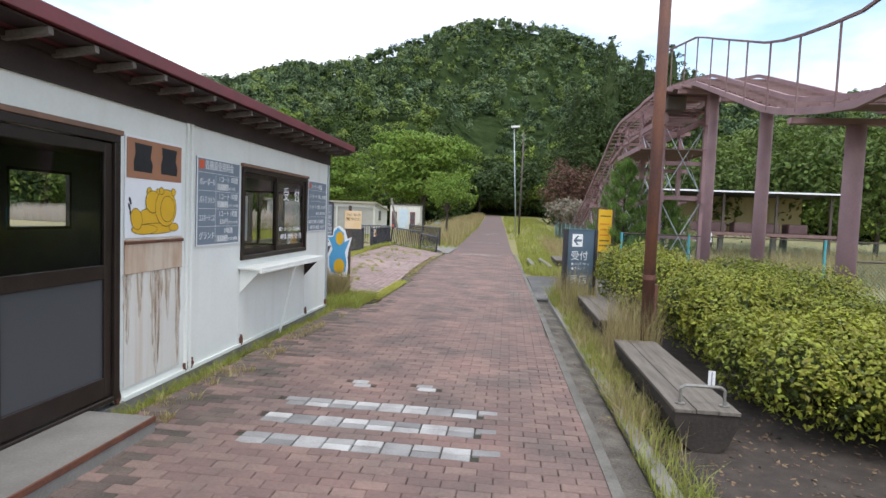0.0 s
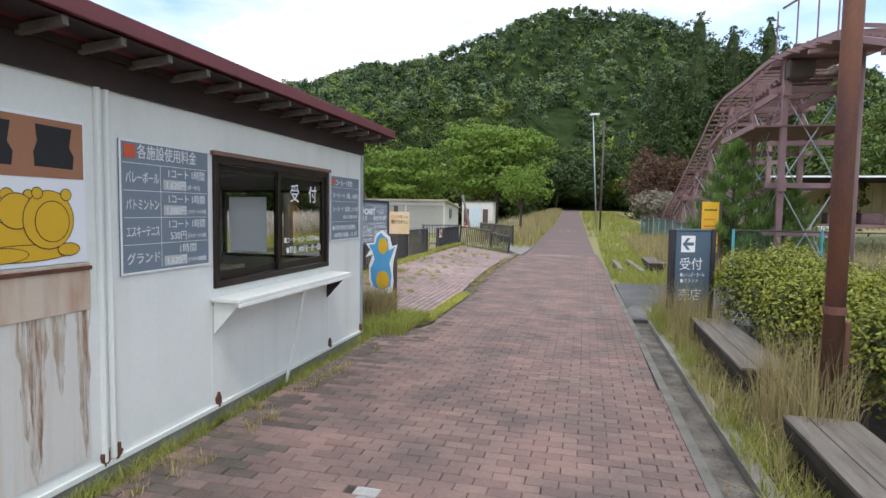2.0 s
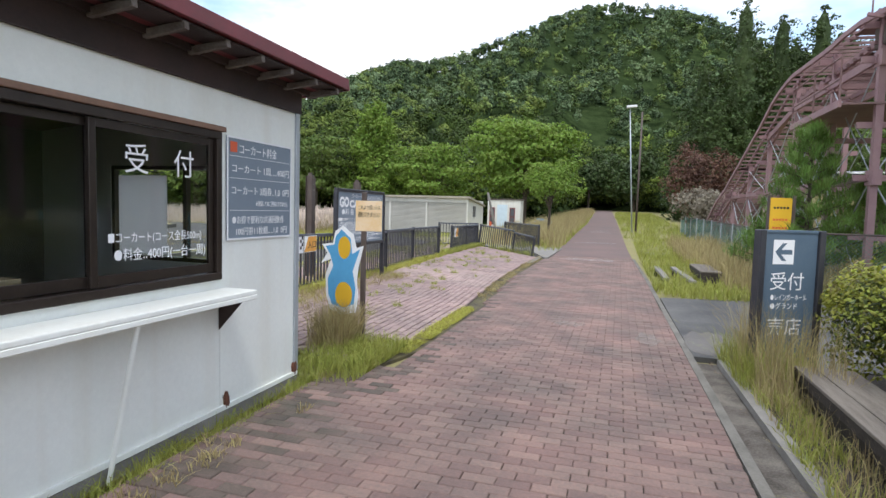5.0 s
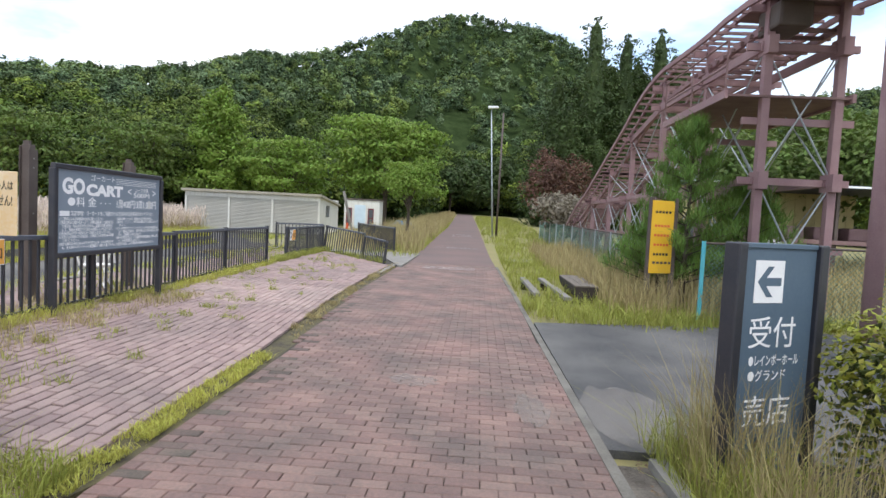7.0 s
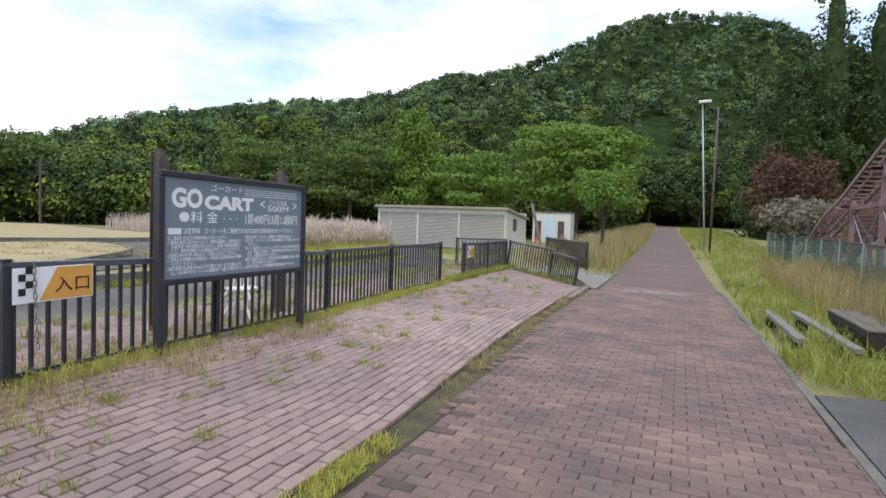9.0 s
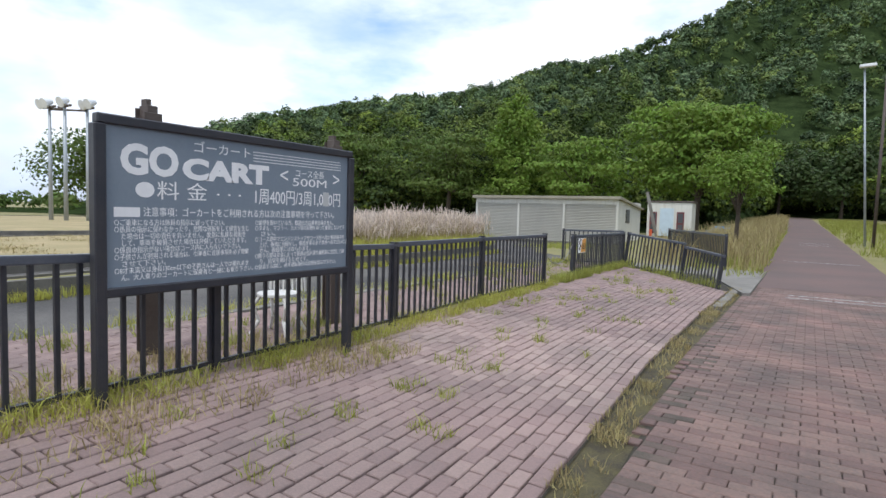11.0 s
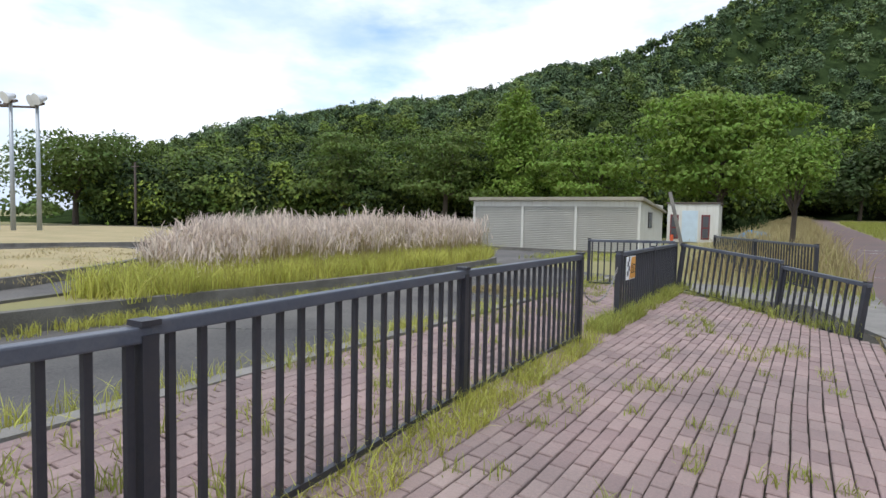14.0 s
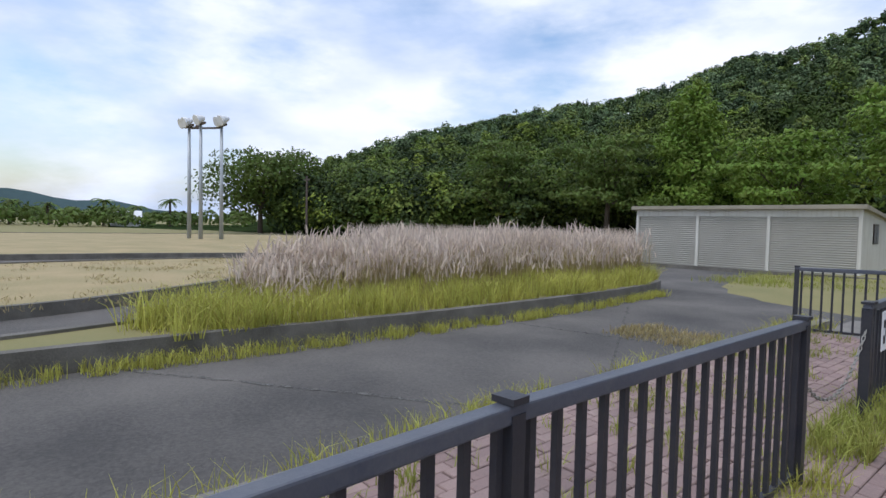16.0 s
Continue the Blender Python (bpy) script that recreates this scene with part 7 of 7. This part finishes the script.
stuff("grass_tuft", blade_mesh("grass_tuft", p, RNG.uniform(0.1, 0.28, len(p)), 0.0045, M_GRASS, 0.6), "grass under the bent railing", "grass")
# planter edge with dry tall grass
p = scatter(3800, 1.15, 1.46, 3.2, 12.0, zero, 0.08)
stuff("grass_tuft", blade_mesh("grass_tuft", p, RNG.uniform(0.05, 0.2, len(p)), 0.0035, M_GRASS, 0.7), "grass between kerb and benches", "grass")
p = scatter(2000, 1.15, 1.6, 4.0, 12.1, zero, 0.09)
stuff("grass_tuft", blade_mesh("grass_tuft", p, RNG.uniform(0.1, 0.34, len(p)), 0.003, M_GRASSDRY, 0.6), "dry grass between kerb and benches", "grass")
p = np.concatenate([scatter(700, 1.5, 2.0, 6.9, 8.0, zero, 0.1), scatter(900, 1.2, 1.8, 10.5, 12.0, zero, 0.12)])
stuff("tall_grass", blade_mesh("tall_grass", p, RNG.uniform(0.45, 0.95, len(p)), 0.0028, M_GRASSDRY, 0.35), "tall dry grass stalks at the pole and sign", "grass")
p = scatter(1500, 1.1, 1.7, 10.8, 12.2, zero, 0.12)
stuff("tall_grass", blade_mesh("tall_grass", p, RNG.uniform(0.2, 0.5, len(p)), 0.003, M_GRASS, 0.6), "green grass clump by the reception sign", "grass")
# verge beyond the apron
p = scatter(7000, 0.75, 9.5, 16.9, 18.6, zero, 0.12, lambda x, y: y > 17.0 + 0.2 * np.minimum(x, 3.6) - 0.15)
stuff("grass_tuft", blade_mesh("grass_tuft", p, RNG.uniform(0.06, 0.3, len(p)), 0.006, M_GRASS, 0.7), "ragged grass at the edge of the asphalt", "grass")
p = scatter(10000, 0.75, 4.2, 17.2, 40, lambda x, y: land(x, y) - 0.04, 0.2, lambda x, y: x > np.interp(y, [17, 40], [0.75, 0.3]))
stuff("grass_tuft", blade_mesh("grass_tuft", p, RNG.uniform(0.1, 0.4, len(p)), 0.008, M_GRASS, 0.6), "rank green grass on the verge", "grass")
p = scatter(9000, 2.2, 5.0, 17.9, 34, lambda x, y: land(x, y) - 0.04, 0.2)
stuff("tall_grass", blade_mesh("tall_grass", p, RNG.uniform(0.4, 0.95, len(p)), 0.007, M_GRASSDRY, 0.4), "tall dry grass along the wire fence", "grass")
p = scatter(9000, 4.5, 22, 18.5, 38, lambda x, y: -0.05, 0.5)
stuff("tall_grass", blade_mesh("tall_grass", p, RNG.uniform(0.3, 0.9, len(p)), 0.012, M_GRASSDRY, 0.5), "weeds under the coaster", "grass")
p = scatter(12000, -6.5, -2.4, 31, 110, lambda x, y: land(x, y) - 0.05, 0.4, lambda x, y: x < np.interp(y, [28, 60, 160], [-2.5, -3.0, -5.8]))
stuff("tall_grass", blade_mesh("tall_grass", p, RNG.uniform(0.4, 1.1, len(p)), 0.014, M_GRASSDRY, 0.4), "tall dry grass beside the climbing lane", "grass")
p = scatter(9000, -4.6, -2.4, 29, 90, lambda x, y: land(x, y) - 0.05, 0.3, lambda x, y: x < np.interp(y, [28, 60, 160], [-2.45, -2.95, -5.8]))
stuff("grass_tuft", blade_mesh("grass_tuft", p, RNG.uniform(0.12, 0.4, len(p)), 0.012, M_GRASS, 0.6), "green grass beside the climbing lane", "grass")
p = scatter(9000, -0.6, 5, 40, 110, lambda x, y: land(x, y) - 0.05, 0.3, lambda x, y: x > np.interp(y, [33, 60, 160], [0.4, -0.1, -2.2]))
stuff("grass_tuft", blade_mesh("grass_tuft", p, RNG.uniform(0.15, 0.5, len(p)), 0.014, M_GRASS, 0.6), "green grass on the far verge", "grass")
# track islands
poly = [tuple(q) for q in ISLE_A]
def inside(x, y):
    r = np.zeros(len(x), bool)
    for (x1, y1), (x2, y2) in zip(poly, poly[1:] + poly[:1]):
        c = ((y1 > y) != (y2 > y)) & (x < (x2 - x1) * (y - y1) / (y2 - y1 + 1e-9) + x1)
        r ^= c
    return r


p = scatter(26000, -15.6, -11.4, 20.7, 33.7, lambda x, y: 0.2, 0.12, inside)
stuff("grass_tuft", blade_mesh("grass_tuft", p, RNG.uniform(0.15, 0.55, len(p)), 0.007, M_GRASSLIT, 0.6), "rank green grass on the track island", "grass")
p = scatter(16000, -15.4, -11.9, 22.6, 33.4, lambda x, y: 0.2, 0.14, inside)
k = (p[:, 0] < np.interp(p[:, 1], [20, 24, 30, 33], [-12.6, -12.4, -12.3, -12.5]))
p = p[k]
clump = np.array([noise.noise(Vector((x * 0.9, y * 0.9, 0))) for x, y in p[:, :2]])
p = p[clump + RNG.uniform(-0.5, 0.5, len(p)) > -0.3]
clump = np.array([noise.noise(Vector((x * 0.9, y * 0.9, 0))) for x, y in p[:, :2]])
hh = RNG.uniform(0.5, 1.15, len(p)) * np.interp(p[:, 1], [22.5, 24.5, 33], [0.55, 1.0, 1.05]) * (1 + 0.35 * clump)
stuff("pampas_grass", blade_mesh("pampas_grass", p, hh, 0.005, M_GRASSDRY, 0.18), "tall dry silver-grass stalks on the track island", "grass")
tips = p.copy()
tips[:, 2] += hh * RNG.uniform(0.7, 1.0, len(p))
tips += RNG.normal(size=tips.shape) * 0.06
stuff("grass_plume", blade_mesh("grass_plume", tips, RNG.uniform(0.12, 0.3, len(p)), 0.016, M_PLUME, 0.7), "pale pinkish grass plumes", "grass")
p = scatter(9000, -45, -19.6, 42, 56, lambda x, y: 0.0, 0.4)
stuff("pampas_grass", blade_mesh("pampas_grass", p, RNG.uniform(0.8, 1.7, len(p)), 0.016, M_PLUME, 0.3), "pale tall grass beside the garage", "grass")
p = scatter(9000, -0.02, 0.3, 8, 32, lambda x, y: -0.02, 0.07)
p[:, 0] += np.interp(p[:, 1], [4, 12, 20, 24, 28, 31.5], [-11.0, -11.2, -11.45, -11.2, -11.25, -11.6])
stuff("weeds", blade_mesh("weeds", p, RNG.uniform(0.04, 0.2, len(p)), 0.005, M_GRASSLIT, 0.6), "weeds along the island kerb", "grass")
p = scatter(7000, -25.5, -14.8, 8, 27, lambda x, y: 0.15, 0.2)
stuff("straw", blade_mesh("straw", p, RNG.uniform(0.03, 0.12, len(p)), 0.008, M_GRASSDRY, 1.4), "mown straw on the island", "grass")
p = scatter(2600, -13, -8.0, 36.5, 41.2, lambda x, y: -0.02, 0.2)
stuff("weeds", blade_mesh("weeds", p, RNG.uniform(0.05, 0.25, len(p)), 0.008, M_GRASS, 0.6), "weeds before the garage", "grass")
p = scatter(1300, -9.5, -8.2, 26.6, 27.6, lambda x, y: -0.02, 0.12)
stuff("weeds", blade_mesh("weeds", p, RNG.uniform(0.03, 0.12, len(p)), 0.006, M_GRASSDRY, 0.8), "weeds in a crack of the track", "grass")

# dead leaves on the bed and in the gutter
p = np.concatenate([scatter(2600, 1.3, 5.5, 2.5, 6.5, lambda x, y: 0.016, 0.0), scatter(500, 0.98, 1.14, 2.5, 12, lambda x, y: -0.02, 0.05), scatter(700, -2.92, -2.75, 3, 10, lambda x, y: -0.055, 0.05)])
nr = np.tile([[0.0, 0.0, 1.0]], (len(p), 1)) + RNG.normal(size=p.shape) * 0.25
stuff("leaf_litter", leaf_mesh("leaf_litter", p, nr, RNG.uniform(0.01, 0.028, len(p)), M_LITTER), "dead brown leaves on the soil", "litter")

# ---- paving bricks ----
def brick_mesh(name, lx, ly, t, material):
    bm = bmesh.new()
    b = 0.006
    lo = [bm.verts.new((x * lx / 2, y * ly / 2, -t)) for x, y in ((-1, -1), (1, -1), (1, 1), (-1, 1))]
    mid = [bm.verts.new((x * lx / 2, y * ly / 2, -b)) for x, y in ((-1, -1), (1, -1), (1, 1), (-1, 1))]
    top = [bm.verts.new((x * (lx / 2 - b), y * (ly / 2 - b), 0)) for x, y in ((-1, -1), (1, -1), (1, 1), (-1, 1))]
    bm.faces.new(top)
    for i in range(4):
        j = (i + 1) % 4
        bm.faces.new((lo[i], lo[j], mid[j], mid[i]))
        bm.faces.new((mid[i], mid[j], top[j], top[i]))
    me = bpy.data.meshes.new(name)
    bm.to_mesh(me)
    bm.free()
    me.materials.append(material)
    return me


def joined(name, cells, lx, ly, t, material, parent, label):
    """Many bricks as one mesh: cells are (x, y, z, turn, tilt_x, tilt_y)."""
    c = np.array(cells)
    b = 0.006
    base = np.array([(x * lx / 2, y * ly / 2, -t) for x, y in ((-1, -1), (1, -1), (1, 1), (-1, 1))] + [(x * lx / 2, y * ly / 2, -b) for x, y in ((-1, -1), (1, -1), (1, 1), (-1, 1))] + [(x * (lx / 2 - b), y * (ly / 2 - b), 0) for x, y in ((-1, -1), (1, -1), (1, 1), (-1, 1))])
    faces = np.array([(8, 9, 10, 11)] + [(i, (i + 1) % 4, 4 + (i + 1) % 4, 4 + i) for i in range(4)] + [(4 + i, 4 + (i + 1) % 4, 8 + (i + 1) % 4, 8 + i) for i in range(4)])
    cs, sn = np.cos(c[:, 3]), np.sin(c[:, 3])
    x = base[None, :, 0] * cs[:, None] - base[None, :, 1] * sn[:, None]
    y = base[None, :, 0] * sn[:, None] + base[None, :, 1] * cs[:, None]
    z = base[None, :, 2] + x * c[:, 4:5] + y * c[:, 5:6]
    v = np.stack([x + c[:, 0:1], y + c[:, 1:2], z + c[:, 2:3]], -1).reshape(-1, 3)
    f = (faces[None] + (np.arange(len(c)) * 12)[:, None, None]).reshape(-1, 4)
    ob = new(name, arrays_mesh(name, v, f, material))
    ob.parent = parent
    tagged(ob, label, kind="stuff")


br = random.Random(5)
PX, PY = 0.2155, 0.105
rows_w = (4.12, 4.54, 5.02)
RED, MOSSY, WHITE_ = brick_mesh("brick", 0.2115, 0.1012, 0.05, M_ROADBRICK), brick_mesh("brick", 0.2115, 0.1012, 0.05, M_MOSSBRICK), brick_mesh("brick", 0.204, 0.097, 0.05, M_WHITEBRICK)
singles, rest, mossy_rest = [], [], []
j = 0
y = 0.2
while y < 26.98:
    odd = (j % 2) * 0.5
    xl, xr = lerp_table(ROAD_L, y), lerp_table(ROAD_R, y)
    x = 0.03 - PX * 16 + odd * PX
    while x < xr - 0.02:
        if x > xl + 0.06:
            cell = (x + br.uniform(-0.002, 0.002), y + br.uniform(-0.002, 0.002), br.uniform(-0.003, 0.003), br.uniform(-0.008, 0.008), br.uniform(-0.01, 0.01), br.uniform(-0.01, 0.01))
            dark = br.random() < (max(0.0, 1 - (x - xl) / 0.9) if y < 10.5 else max(0.0, 0.8 - (x - xl) / 0.35))
            is_white = False
            for r_, yw in enumerate(rows_w):
                if abs(y - yw) < PY * 0.98 and -1.72 < x < 0.06:
                    is_white = True
            if abs(y - 5.57) < PY * 0.95 and (abs(x + 1.19) < PX * 0.55 or abs(x + 0.55) < PX * 0.55):
                is_white = True
            if is_white:
                cell = ((math.floor((x - 0.03) / PX + 0.2) + 0.25) * PX + 0.03,) + cell[1:]
                singles.append((WHITE_, cell, M_WHITEBRICK))
            elif 3.6 < y < 5.4 and x > -1.6:
                singles.append((RED, cell, M_ROADBRICK))
            elif dark:
                mossy_rest.append(cell)
            else:
                rest.append(cell)
        x += PX
    y += PY
    j += 1
for me, c, mt in singles[:300]:
    p = part("brick", me, mt, road)
    p.matrix_local = pose(c[0], c[1], c[2], math.degrees(c[5]), -math.degrees(c[4]), math.degrees(c[3]))
rest += [c for me, c, mt in singles[300:]]
joined("bricks", rest, 0.2115, 0.1012, 0.05, M_ROADBRICK, road, "worn red paving bricks")
halves = []
for j_ in range(int((26.9 - 0.2) / PY)):
    y = 0.2 + j_ * PY
    xl = lerp_table(ROAD_L, y)
    x0 = 0.03 - PX * 16 + (j_ % 2) * 0.5 * PX
    first = x0 + math.ceil((xl + 0.06 - x0) / PX - 1e-9) * PX
    gap = (first - PX / 2) - xl
    if gap > 0.03:
        halves.append((first - PX / 2 - 0.055, y, br.uniform(-0.004, 0.002), br.uniform(-0.02, 0.02), 0.0, 0.0))
for j_ in range(int((26.9 - 0.2) / PY)):
    y = 0.2 + j_ * PY
    xr = lerp_table(ROAD_R, y)
    x0 = 0.03 - PX * 16 + (j_ % 2) * 0.5 * PX
    last = x0 + math.floor((xr - 0.0201 - x0) / PX) * PX + PX / 2
    if xr - last > 0.02:
        halves.append((last + 0.053, y, br.uniform(-0.004, 0.002), br.uniform(-0.02, 0.02), 0.0, 0.0))
joined("half_bricks", halves, 0.1, 0.101, 0.05, M_ROADBRICK, road, "cut half bricks at the lane edge")
joined("mossy_bricks", mossy_rest, 0.2115, 0.1012, 0.05, M_MOSSBRICK, road, "dark moss-stained paving bricks")

QX, QY = 0.1035, 0.2115
PINK = brick_mesh("brick", 0.094, 0.2, 0.05, M_PATIO)
cells, near = [], []
i = 0
x = -2.5 - QX / 2
while x > -7.42:
    y = 10.5 + (i % 2) * QY / 2 + br.uniform(-0.02, 0.02)
    while y < 28.5:
        xe = x + lerp_table(ROAD_L, y) - lerp_table(ROAD_L, 12.0)
        if -7.42 < xe and ((y - 28.5) < (xe + 5.9) * -1.0 or xe < -5.8):
            z = patio_z(xe, y) + br.uniform(-0.004, 0.004)
            c = (xe + br.uniform(-0.003, 0.003), y + br.uniform(-0.004, 0.004), z, br.uniform(-0.015, 0.015) - math.atan((lerp_table(ROAD_L, y + 0.1) - lerp_table(ROAD_L, y - 0.1)) / 0.2), -0.046 + br.uniform(-0.015, 0.015), br.uniform(-0.015, 0.015))
            (near if 16.8 < y < 19.4 and -5.4 < xe < -2.8 else cells).append(c)
        y += QY
    x -= QX
    i += 1
for c in near[:300]:
    p = part("brick", PINK, M_PATIO, forecourt)
    p.matrix_local = pose(c[0], c[1], c[2], math.degrees(c[5]), -math.degrees(c[4]), math.degrees(c[3]))
joined("bricks", cells + near[300:], 0.094, 0.2, 0.05, M_PATIO, forecourt, "pale pink paving bricks")
